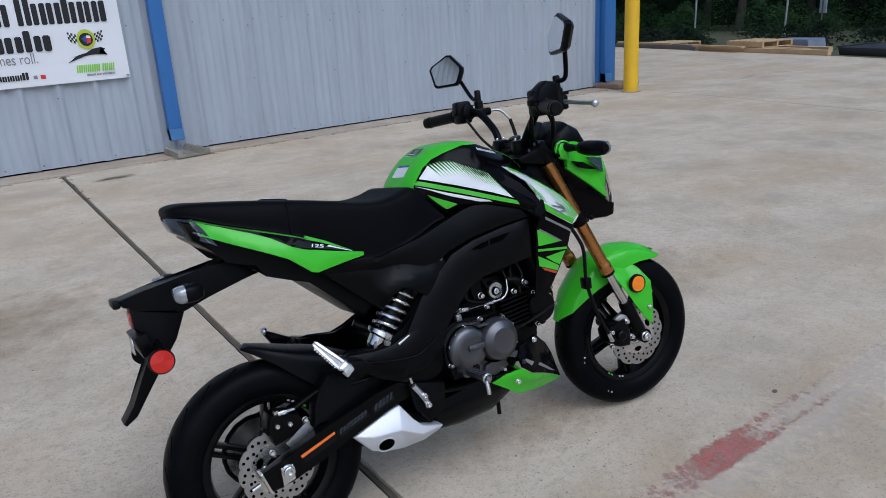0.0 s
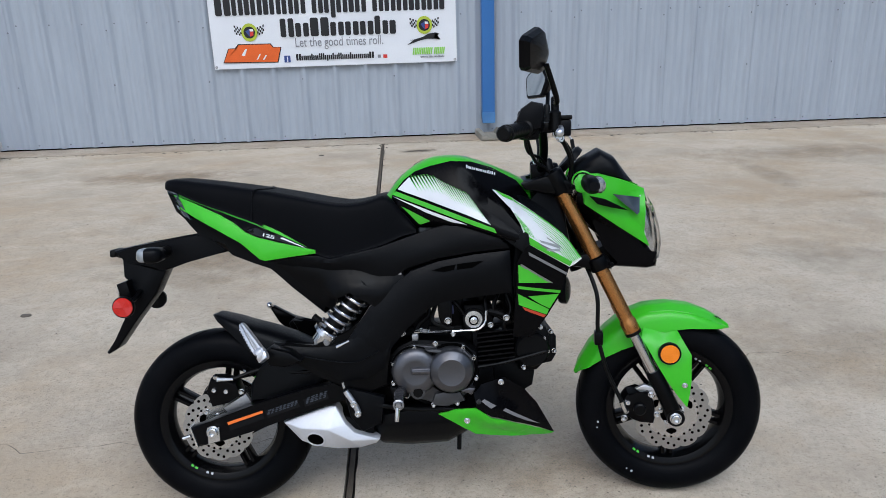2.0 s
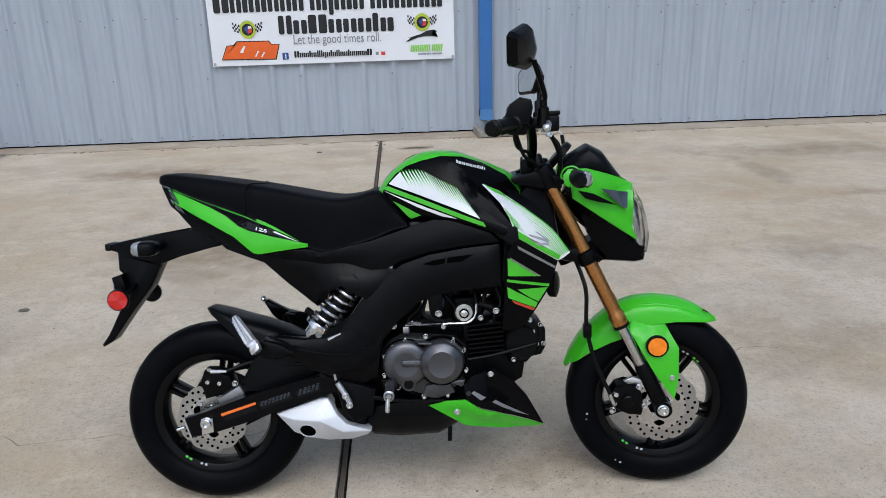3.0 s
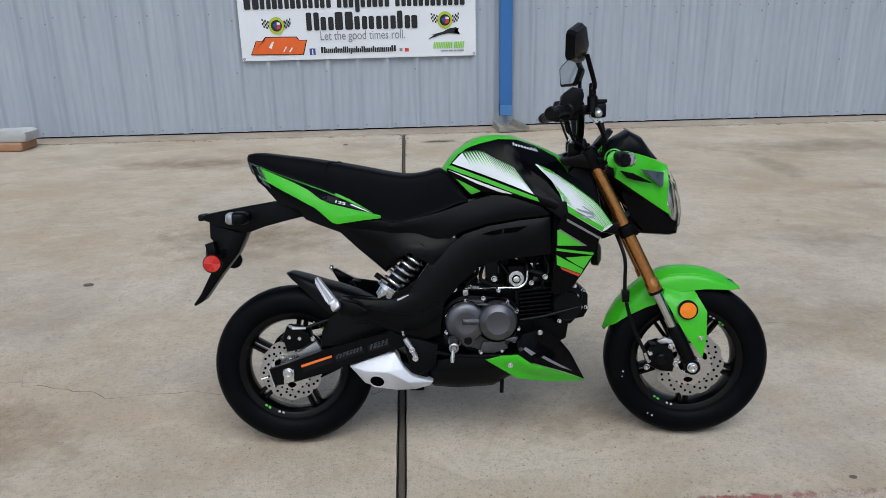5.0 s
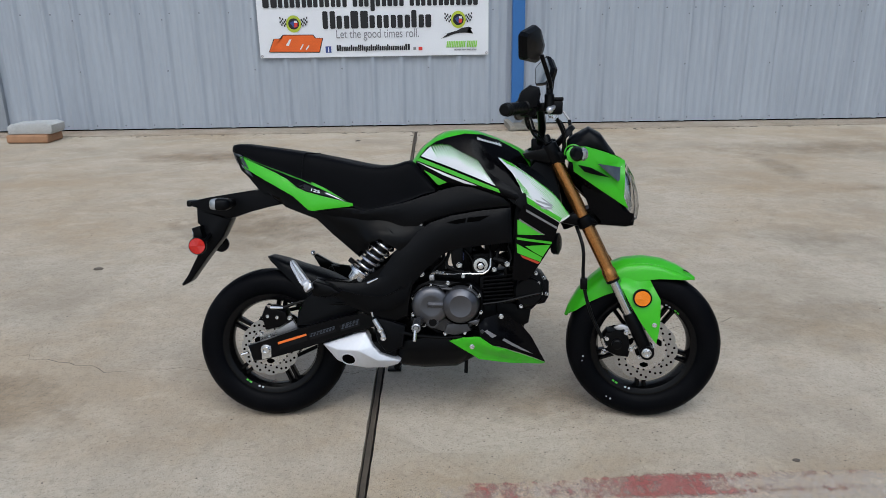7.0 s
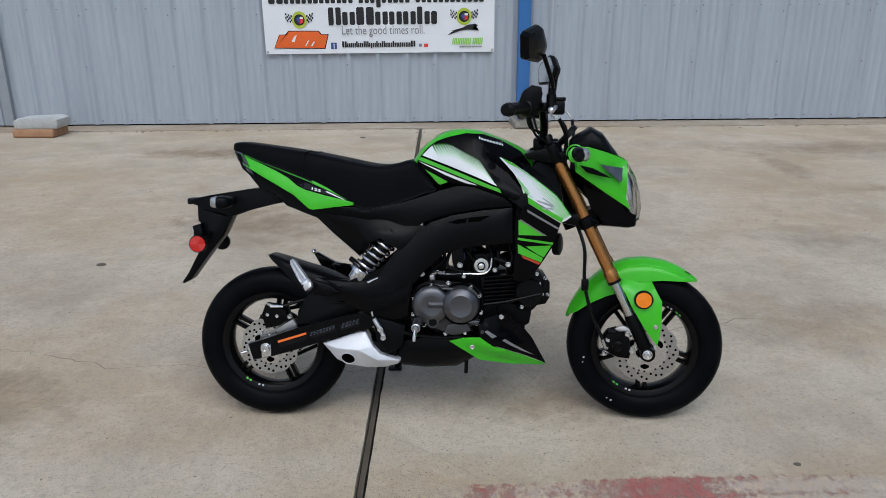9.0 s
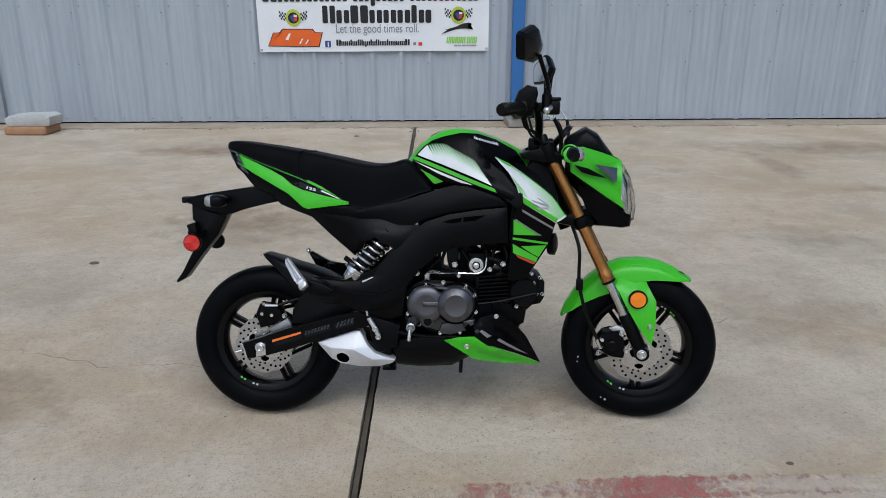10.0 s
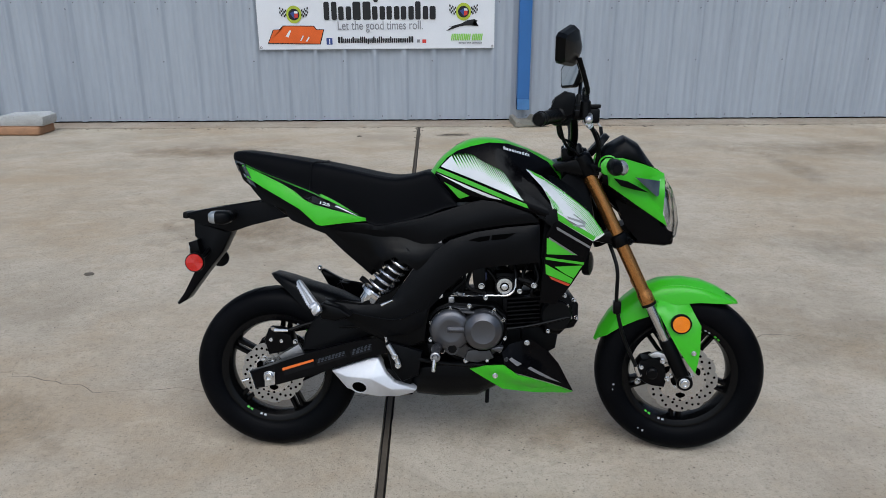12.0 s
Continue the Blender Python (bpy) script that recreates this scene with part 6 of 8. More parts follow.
rfilm(sh_tree, [(0.130, 0.839), (0.165, 0.822), (0.185, 0.808), (0.170, 0.812), (0.15, 0.822)], GREEN_TRIM, shroud, 0.001)
front_edge = smooth_path([(0.158, 0.824, 0), (0.229, 0.7775, 0), (0.293, 0.7265, 0), (0.335, 0.669, 0)], 8)


def along_front(t, inset):
    """A point on the shroud's front edge, set back from it."""
    g = min(0.999, t) * (len(front_edge) - 1)
    i = int(g)
    p, q = front_edge[i], front_edge[i + 1]
    d = (q - p).normalized()
    w = p.lerp(q, g - i) + Vector((-0.72, -0.69, 0)) * inset
    return w.x, w.y


for k in range(8):
    t0, t1, inset = 0.12 + 0.075 * k, 0.985 - 0.006 * k, 0.004 + 0.0042 * k
    half_w = 0.0013 if k % 2 else 0.0009
    up = [along_front(t0 + (t1 - t0) * j / 5, inset - half_w * (0.2 + 0.16 * j)) for j in range(6)]
    dn = [along_front(t0 + (t1 - t0) * j / 5, inset + half_w * (0.2 + 0.16 * j)) for j in range(6)]
    rfilm(sh_tree, up + dn[::-1], GREEN_TRIM, shroud, 0.0014, "graphic_streak", "fine green printed streak")
rfilm(sh_tree, [along_front(0.03 + 0.96 * j / 8, 0.0) for j in range(9)] + [along_front(0.99 - 0.96 * j / 8, 0.0026) for j in range(9)], GREEN_TRIM, shroud, 0.0013)
rhatch(sh_tree, (0.172, 0.786), (0.197, 0.738), [(0.205, 0.748), (0.215, 0.735), (0.226, 0.716)], 9, GREEN_TRIM, shroud, 0.0014, 0.0040)
rfilm(sh_tree, [(0.204, 0.709), (0.204, 0.727), (0.26, 0.692), (0.312, 0.660), (0.306, 0.6495)], GREEN_TRIM, shroud, 0.0012, "graphic", "green shroud stripe")
rfilm(sh_tree, [(0.226, 0.712), (0.262, 0.693), (0.274, 0.680), (0.24, 0.700)], GREY_FILM, shroud, 0.0016)
for q in ([(0.232, 0.717), (0.284, 0.700), (0.281, 0.694), (0.236, 0.711)], [(0.280, 0.698), (0.284, 0.700), (0.252, 0.722), (0.249, 0.721)], [(0.248, 0.691), (0.281, 0.687), (0.284, 0.700), (0.28, 0.694), (0.25, 0.694)]):
    rfilm(sh_tree, q, ALLOY, shroud, 0.002, "badge_stroke", "silver badge stroke")
low_pts = [(0.202, 0.709, 0.184), (0.305, 0.648, 0.172), (0.297, 0.622, 0.167), (0.286, 0.579, 0.157), (0.252, 0.522, 0.147), (0.214, 0.468, 0.14), (0.168, 0.472, 0.142), (0.176, 0.550, 0.157), (0.179, 0.662, 0.172), (0.190, 0.688, 0.18)]
low = both("lower_shroud", low_pts, GLOSS_BLACK, bike, "gloss black lower shroud with green graphics", bulge=0.004, thick=0.006)
lt = tree_of(low)
for q, mt in (([(0.181, 0.657), (0.187, 0.655), (0.262, 0.610), (0.182, 0.612)], GREEN_TRIM), ([(0.180, 0.604), (0.285, 0.589), (0.284, 0.582), (0.180, 0.597)], GREEN_TRIM),
              ([(0.180, 0.584), (0.188, 0.580), (0.257, 0.541), (0.252, 0.527), (0.182, 0.556)], GREEN_TRIM), ([(0.205, 0.577), (0.281, 0.580), (0.259, 0.543), (0.235, 0.556)], GREEN_TRIM),
              ([(0.190, 0.551), (0.251, 0.526), (0.245, 0.520), (0.198, 0.541)], RED_FILM), ([(0.205, 0.689), (0.300, 0.634), (0.298, 0.628), (0.206, 0.681)], GREY_FILM), ([(0.187, 0.660), (0.265, 0.610), (0.256, 0.610), (0.186, 0.654)], GREY_FILM)):
    rfilm(lt, q, mt, low, 0.001)
# what lies behind the shrouds
part("inner_cowl", prism([(0.165, 0.80), (0.24, 0.775), (0.31, 0.71), (0.322, 0.665), (0.290, 0.60), (0.25, 0.53), (0.19, 0.49), (0.17, 0.6)], -0.135, 0.135, bevel=0.02), PLASTIC, bike)
both("cowl_scoop", [(0.175, 0.832, 0.095), (0.215, 0.815, 0.11), (0.262, 0.782, 0.13), (0.292, 0.735, 0.145), (0.25, 0.76, 0.148), (0.2, 0.80, 0.138)], PLASTIC, bike, "black moulded scoop", bulge=0.008, thick=0.03)
part("horn", turned([(0.03, 0), (0.034, 0.006), (0.034, 0.02), (0.02, 0.026), (0, 0.026)], (0.295, -0.085, 0.575), (0.9, -0.3, 0), 24), PLASTIC, bike, "round black horn")
both("knee_bolt_cover", [(0.186, 0.742, 0.182), (0.205, 0.735, 0.186), (0.208, 0.706, 0.187), (0.19, 0.693, 0.186), (0.172, 0.706, 0.183)], PLASTIC, bike, bulge=0.003, thick=0.006)

# ---- seat and tail ----
seat = [(-0.702, 0.8770, 0.866, 0.040), (-0.692, 0.8830, 0.862, 0.066), (-0.662, 0.8855, 0.854, 0.086), (-0.600, 0.8770, 0.828, 0.103), (-0.530, 0.8670, 0.803, 0.113), (-0.463, 0.8560, 0.778, 0.122), (-0.440, 0.8525, 0.767, 0.125), (-0.400, 0.8450, 0.747, 0.123), (-0.337, 0.8320, 0.712, 0.129), (-0.285, 0.8210, 0.688, 0.133), (-0.235, 0.8145, 0.689, 0.134), (-0.185, 0.8200, 0.704, 0.133), (-0.145, 0.8310, 0.716, 0.130), (-0.120, 0.8220, 0.724, 0.126), (-0.095, 0.7950, 0.732, 0.123), (-0.062, 0.7520, 0.738, 0.121)]
secs = []
for x, zt, zb, w in seat:
    d = zt - zb
    secs.append(ring_section(x, [(0, zt), (w * 0.5, zt - 0.0004), (w * 0.84, zt - min(0.003, d * 0.1)), (w * 0.975, zt - min(0.024, d * 0.42)), (w, zb + 0.004), (w * 0.93, zb - 0.004), (0, zb - 0.006)], 4))
cols = list(zip(*secs))
bm = bmesh.new()
add_loft(bm, [list(r) for r in zip(*[smooth_path(c, 3) for c in cols])])
st = part("seat", bm, VINYL, bike, "black grained vinyl stepped seat", smooth=70)
t_seat = tree_of(st)
for s in (-1, 1):
    line = []
    for k in range(17):
        f = k / 16
        yy = s * (0.001 + 0.1225 * f)
        zz = 1.0
        x = -0.437 - 0.028 * f ** 2
        hit, nor, _, _ = t_seat.ray_cast(Vector((x, yy, 1.2)), Vector((0, 0, -1)))
        if hit and hit.z > 0.75:
            line.append(hit + nor * 0.0005)
    part("seam_piping", tube(line, 0.0028, 6), VINYL, st, "raised seat seam")
part("step_pad", tube([(-0.446, -0.07, 0.845), (-0.440, -0.035, 0.851), (-0.437, 0, 0.852), (-0.440, 0.035, 0.851), (-0.446, 0.07, 0.845)], 0.0035, 8), VINYL, st)
part("tail_frame", prism([(-0.685, 0.850), (-0.60, 0.822), (-0.46, 0.772), (-0.34, 0.712), (-0.20, 0.70), (-0.10, 0.705), (-0.14, 0.63), (-0.211, 0.605), (-0.259, 0.564), (-0.303, 0.530), (-0.379, 0.601), (-0.432, 0.652), (-0.465, 0.679),
                          (-0.524, 0.703), (-0.551, 0.706), (-0.597, 0.750), (-0.636, 0.776), (-0.667, 0.802)], -0.088, 0.088, bevel=0.014), PLASTIC, bike, "black under-tail body")
for v in bike.children[-1].data.vertices:
    v.co.y *= float(np.interp(v.co.x, [-0.69, -0.6, -0.5], [0.62, 0.86, 1.0]))
tail_pts = [(-0.666, 0.846, 0.085), (-0.614, 0.825, 0.10), (-0.550, 0.797, 0.118), (-0.513, 0.778, 0.13), (-0.477, 0.752, 0.146), (-0.450, 0.740, 0.151), (-0.398, 0.726, 0.152), (-0.330, 0.709, 0.150), (-0.309, 0.704, 0.149), (-0.309, 0.696, 0.148),
            (-0.366, 0.690, 0.151), (-0.431, 0.682, 0.155), (-0.444, 0.686, 0.155), (-0.489, 0.726, 0.150), (-0.537, 0.752, 0.138), (-0.594, 0.781, 0.118), (-0.648, 0.810, 0.094)]
both("tail_panel", tail_pts, GREEN, bike, "lime green tail side panel", bulge=0.004, thick=0.006)
both("tail_strip", [(-0.666, 0.846, 0.078), (-0.655, 0.850, 0.078), (-0.600, 0.831, 0.093), (-0.500, 0.795, 0.112), (-0.452, 0.776, 0.122), (-0.395, 0.749, 0.132), (-0.330, 0.711, 0.142), (-0.395, 0.742, 0.134), (-0.458, 0.769, 0.124), (-0.51, 0.788, 0.114), (-0.61, 0.824, 0.092)], GREEN, bike, "thin lime green tail edge", bulge=0.002, thick=0.005)
inlay = both("tail_inlay", [(-0.640, 0.836, 0.088), (-0.51, 0.788, 0.117), (-0.455, 0.768, 0.127), (-0.395, 0.741, 0.138), (-0.325, 0.708, 0.147), (-0.398, 0.727, 0.15), (-0.450, 0.741, 0.148), (-0.477, 0.753, 0.143), (-0.513, 0.779, 0.127), (-0.55, 0.798, 0.115)], GLOSS_BLACK, bike, "gloss black tail inlay", bulge=0.001, thick=0.004)
it = tree_of(inlay)
rfilm(it, [(-0.475, 0.757), (-0.455, 0.7625), (-0.40, 0.738), (-0.345, 0.7145), (-0.395, 0.729), (-0.45, 0.744)], DARK_FILM, inlay, 0.001)
rfilm(it, [(-0.395, 0.7355), (-0.332, 0.7098), (-0.34, 0.7145), (-0.388, 0.737)], WHITE, inlay, 0.0014)
num = text_mesh("number_125", "125", 0.0105, WHITE, inlay, (-0.434, -0.1505, 0.7445), bold=0.0003, width=0.029)
num.matrix_basis = pose(-0.422, -0.1535, 0.7395, 82, 15, -2)
tagged(num, "white printed number 125")
# tail lamp
for s in (-1, 1):
    part("tail_lamp", shell([(-0.706, 0.858, 0.024), (-0.694, 0.862, 0.036), (-0.660, 0.851, 0.085), (-0.645, 0.827, 0.099), (-0.622, 0.783, 0.104), (-0.659, 0.804, 0.080), (-0.688, 0.832, 0.044)], bulge=0.005, thick=0.012, side=s), LENS_SMOKE, bike, "smoked clear tail lamp lens")
    for q in ([(-0.688, 0.850, 0.046), (-0.672, 0.848, 0.070), (-0.668, 0.840, 0.078), (-0.680, 0.840, 0.062)], [(-0.664, 0.846, 0.084), (-0.655, 0.838, 0.094), (-0.660, 0.828, 0.090), (-0.668, 0.834, 0.080)],
              [(-0.672, 0.828, 0.074), (-0.652, 0.818, 0.098), (-0.648, 0.808, 0.102), (-0.664, 0.818, 0.084)], [(-0.645, 0.808, 0.104), (-0.632, 0.790, 0.108), (-0.640, 0.795, 0.103)]):
        part("lamp_line", shell(q, bulge=0.0075, thick=0.003, side=s), LAMP_FACET, bike, "pale lamp reflector facet")
part("tail_lamp", prism([(-0.704, 0.851), (-0.694, 0.859), (-0.66, 0.846), (-0.66, 0.80), (-0.694, 0.825)], -0.03, 0.03, bevel=0.005), LENS_SMOKE, bike, "smoked tail lamp lens")

# the tail sits a little askew on its frame
def askew(ob):
    for v in ob.data.vertices:
        d = float(np.interp(v.co.x, [-0.72, -0.66, -0.45, -0.30, -0.10, 0.05], [0.034, 0.031, 0.014, 0.011, 0.009, 0.0]))
        v.co.y += d
        v.co.x -= 0.3 * d


for ob in list(bike.children):
    if ob.name.split(".")[0] in ("seat", "tail_frame", "tail_panel", "tail_strip", "tail_inlay", "tail_lamp", "lamp_line"):
        for q in [ob] + list(ob.children_recursive):
            if q != num:
                askew(q)
num.matrix_basis = Matrix.Translation((-0.004, 0.014, 0)) @ num.matrix_basis

# plate carrier and its fittings
part("plate_arm", prism([(-0.848, 0.706), (-0.842, 0.688), (-0.817, 0.685), (-0.740, 0.650), (-0.717, 0.650), (-0.661, 0.670), (-0.583, 0.698), (-0.54, 0.695), (-0.55, 0.73), (-0.612, 0.747), (-0.656, 0.730), (-0.791, 0.717)], -0.036, 0.036, bevel=0.008), PLASTIC, bike, "black plate carrier arm")
part("rear_flap", prism([(-0.830, 0.690), (-0.830, 0.636), (-0.800, 0.610), (-0.815, 0.556), (-0.866, 0.470), (-0.892, 0.437), (-0.887, 0.431), (-0.861, 0.446), (-0.800, 0.528), (-0.748, 0.591), (-0.717, 0.653), (-0.735, 0.690)], -0.028, 0.028, bevel=0.007), PLASTIC, bike, "black rear flap")
part("plate_bracket", prism([(-0.838, 0.622), (-0.812, 0.63), (-0.80, 0.585), (-0.826, 0.575)], -0.06, 0.06, bevel=0.003), FRAME_BLACK, bike)
part("bracket_plate", box(-0.842, -0.838, -0.045, -0.01, 0.585, 0.62, bevel=0.001), ZINC, bike, "small plated bracket")
part("rear_marker", box(-0.8325, -0.822, -0.020, 0.020, 0.640, 0.674, bevel=0.003), LENS_RED, bike, "small red rear reflector")
part("plate_lamp", box(-0.862, -0.845, -0.03, 0.03, 0.688, 0.708, bevel=0.005), CABLE, bike)
for s in (-1, 1):
    c = (-0.801, -0.108, 0.573) if s < 0 else (-0.804, 0.112, 0.551)
    r = part("rear_reflector", turned([(0.0275, 0), (0.0275, 0.008), (0.0255, 0.011), (0.0245, 0.0095)], c, (0, s, 0), 36), CABLE, bike, "black reflector housing")
    part("reflector_lens", prismatic_lens(c, s, 0.0250, 0.0092), LENS_RED, r, "round red reflector lens", smooth=8)
    part("reflector_stay", tube([(-0.79, s * 0.02, 0.60), (-0.792, s * 0.06, 0.585), (c[0], c[1], c[2] + 0.002)], 0.007, 8), FRAME_BLACK, r)
    bm = bmesh.new()
    rings = []
    for xx, k in ((-0.688, 0.45), (-0.694, 0.75), (-0.705, 0.97), (-0.718, 1.0), (-0.7265, 0.99)):
        rings.append([Vector((xx - 0.10 * 0.031 * k * math.cos(a), s * (0.118 + math.copysign(abs(math.cos(a)) ** 0.6, math.cos(a)) * 0.029 * k), 0.702 + math.copysign(abs(math.sin(a)) ** 0.6, math.sin(a)) * 0.0195 * k)) for a in [2 * math.pi * i / 20 for i in range(20)]])
    add_loft(bm, rings)
    ind = part("rear_indicator", bm, PLASTIC, bike, "black rear indicator with a clear lens")
    part("stalk", turned([(0.014, 0), (0.012, 0.04), (0.009, 0.06)], (-0.712, s * 0.03, 0.702), (0, s, 0), 16), CABLE, ind)
    bm = bmesh.new()
    rings = []
    for xx, k in ((-0.7255, 0.95), (-0.737, 0.95), (-0.745, 0.86), (-0.750, 0.66), (-0.752, 0.35)):
        rings.append([Vector((xx, s * (0.118 + math.copysign(abs(math.cos(a)) ** 0.6, math.cos(a)) * 0.029 * k), 0.702 + math.copysign(abs(math.sin(a)) ** 0.6, math.sin(a)) * 0.0195 * k)) for a in [2 * math.pi * i / 20 for i in range(20)]])
    add_loft(bm, rings)
    part("indicator_lens", bm, LENS_CLEAR, ind, "clear indicator lens")

# ---- frame and side panels ----
part("main_frame", prism([(0.30, 0.83), (0.25, 0.86), (0.20, 0.76), (0.05, 0.74), (-0.06, 0.73), (-0.28, 0.69), (-0.27, 0.63), (-0.19, 0.60), (-0.14, 0.62), (-0.06, 0.60), (0.165, 0.60), (0.23, 0.63), (0.33, 0.66)], -0.095, 0.095, bevel=0.012), FRAME_BLACK, bike, "black tubular main frame")
both("side_panel", [(-0.310, 0.69, 0.136), (-0.278, 0.681, 0.14), (-0.157, 0.706, 0.142), (-0.063, 0.736, 0.14), (-0.027, 0.748, 0.14), (0.005, 0.755, 0.143), (0.05, 0.752, 0.15), (0.128, 0.733, 0.165), (0.146, 0.710, 0.168), (0.162, 0.699, 0.168),
                    (0.07, 0.689, 0.155), (-0.015, 0.676, 0.15), (-0.085, 0.655, 0.145), (-0.118, 0.635, 0.142), (-0.158, 0.627, 0.14), (-0.224, 0.641, 0.13), (-0.289, 0.634, 0.12), (-0.36, 0.66, 0.12), (-0.43, 0.678, 0.13), (-0.366, 0.688, 0.135)], PLASTIC, bike, "black moulded side panel", bulge=0.006, thick=0.02)
fc_pts = [(0.163, 0.692, 0.162), (0.076, 0.683, 0.155), (-0.014, 0.668, 0.152), (-0.080, 0.646, 0.15), (-0.122, 0.613, 0.15), (-0.184, 0.561, 0.15), (-0.225, 0.503, 0.15), (-0.252, 0.464, 0.148), (-0.20, 0.43, 0.15), (-0.145, 0.435, 0.15),
          (-0.133, 0.457, 0.15), (-0.094, 0.503, 0.15), (-0.041, 0.550, 0.15), (-0.002, 0.567, 0.15), (0.076, 0.577, 0.15), (0.167, 0.587, 0.155)]
fcv = both("frame_cover", fc_pts, PLASTIC, bike, "black ribbed frame cover", bulge=0.012, thick=0.03, soft=0.02)
ft = tree_of(fcv)
# vent slots are near-black films: their inner shade as colour
for q in ([(-0.030, 0.647), (0.000, 0.656), (0.030, 0.661), (0.026, 0.648), (0.0, 0.643)], [(0.034, 0.662), (0.100, 0.669), (0.070, 0.652), (0.032, 0.648)]):
    rfilm(ft, q, GAP_SHADE, fcv, 0.0008, "vent_slot", "near-black film painted as the shade in a vent slot")
plate = [(-0.430, 0.478), (-0.396, 0.468), (-0.329, 0.466), (-0.289, 0.469), (-0.236, 0.492), (-0.178, 0.552), (-0.122, 0.593), (-0.06, 0.565), (-0.090, 0.515), (-0.142, 0.461), (-0.146, 0.403), (-0.143, 0.358), (-0.194, 0.339), (-0.262, 0.352), (-0.32, 0.395), (-0.41, 0.436)]
for s in (-1, 1):
    pv = part("pivot_plate", prism(plate, s * 0.115, s * 0.140, bevel=0.008), FRAME_BLACK, bike, "black swingarm pivot plate")
    part("pivot_cover", shell([(-0.415, 0.470, 0.139), (-0.330, 0.461, 0.143), (-0.285, 0.464, 0.146), (-0.235, 0.482, 0.150), (-0.178, 0.535, 0.152), (-0.128, 0.500, 0.152), (-0.150, 0.462, 0.150), (-0.154, 0.405, 0.148), (-0.200, 0.378, 0.146), (-0.262, 0.372, 0.143), (-0.325, 0.404, 0.140), (-0.400, 0.438, 0.138)],
                              side=s, bulge=0.010, thick=0.006, soft=0.010), PLASTIC, pv, "black moulded pivot cover")
    part("cover_crease", tube([(-0.405, s * 0.147, 0.452), (-0.300, s * 0.1545, 0.430), (-0.225, s * 0.160, 0.425), (-0.165, s * 0.160, 0.452)], 0.0022, 6), PLASTIC, pv, "moulded crease line")
part("shock_tower", prism([(-0.25, 0.66), (-0.10, 0.68), (-0.09, 0.60), (-0.15, 0.555), (-0.205, 0.585), (-0.235, 0.60)], -0.108, 0.108, bevel=0.012), FRAME_BLACK, bike, "black shock tower")
both("shock_cover", [(-0.417, 0.675, 0.118), (-0.34, 0.607, 0.118), (-0.277, 0.545, 0.122), (-0.262, 0.584, 0.150), (-0.231, 0.598, 0.156), (-0.195, 0.593, 0.158), (-0.171, 0.562, 0.156), (-0.12, 0.60, 0.15), (-0.09, 0.63, 0.14), (-0.13, 0.65, 0.138), (-0.24, 0.665, 0.13)], FRAME_BLACK, bike, "black shock cover", bulge=0.004, thick=0.012)
part("pivot_block", prism([(-0.28, 0.46), (-0.14, 0.46), (-0.10, 0.52), (-0.16, 0.56), (-0.14, 0.34), (-0.26, 0.33)], -0.115, 0.115, bevel=0.01), ENGINE_DARK, bike)
# bright disc added for a bolt and lit ground seen through the panel gap
part("frame_collar", turned([(0.005, 0), (0.005, 0.01), (0, 0.01)], (-0.108, -0.13, 0.64), (0, -1, 0), 14), ALLOY, bike)

# ---- rear suspension ----
a0, a1 = Vector((-0.184, -0.118, 0.616)), Vector((-0.315, -0.115, 0.471))
ax = (a1 - a0).normalized()
ln = (a1 - a0).length
shock = part("shock_absorber", turned([(0.021, 0.0), (0.0225, 0.01), (0.0225, ln - 0.05), (0.012, ln - 0.045), (0.012, ln)], a0, ax, 24), CABLE, bike, "black rear shock absorber")
s0, u0 = ax.orthogonal().normalized(), None
u0 = ax.cross(s0)
pts = []
for k in range(0, 141):
    a = 2 * math.pi * k / 20
    pts.append(a0 + ax * (0.016 + (ln - 0.046) * k / 140) + (s0 * math.cos(a) + u0 * math.sin(a)) * 0.0295)
part("coil_spring", tube(pts, 0.0044, 8, smooth=False), SPRING, shock, "bright steel coil spring")
bm = turned([(0.02, ln - 0.034), (0.036, ln - 0.032), (0.036, ln - 0.022), (0.024, ln - 0.018), (0.02, ln + 0.006), (0.012, ln + 0.012)], a0, ax, 20)
part("spring_seat", bm, CHROME, shock, "bright lower spring seat")
part("spring_seat", turned([(0.03, 0), (0.036, 0.004), (0.036, 0.012), (0.026, 0.014)], a0, ax, 20), CABLE, shock)
bm = bmesh.new()
add_turned(bm, [(0.013, -0.02), (0.013, 0.02)], a1, (0, 1, 0), 18)
add_bolt(bm, a1 + Vector((0.02, -0.025, 0.002)), (0, -1, 0), 0.007, 0.008)
part("shock_eye", bm, ALLOY, shock)
part("brake_light_switch", tube([(-0.270, -0.152, 0.463), (-0.255, -0.153, 0.470), (-0.238, -0.154, 0.478)], (0.0045, 0.0025), 10), CHROME, bike, "bright brake light switch")
part("switch_spring", tube([(-0.338, -0.055, 0.522), (-0.318, -0.062, 0.508), (-0.29, -0.075, 0.488)], 0.0085, 10), CABLE, bike, "ribbed black hose")

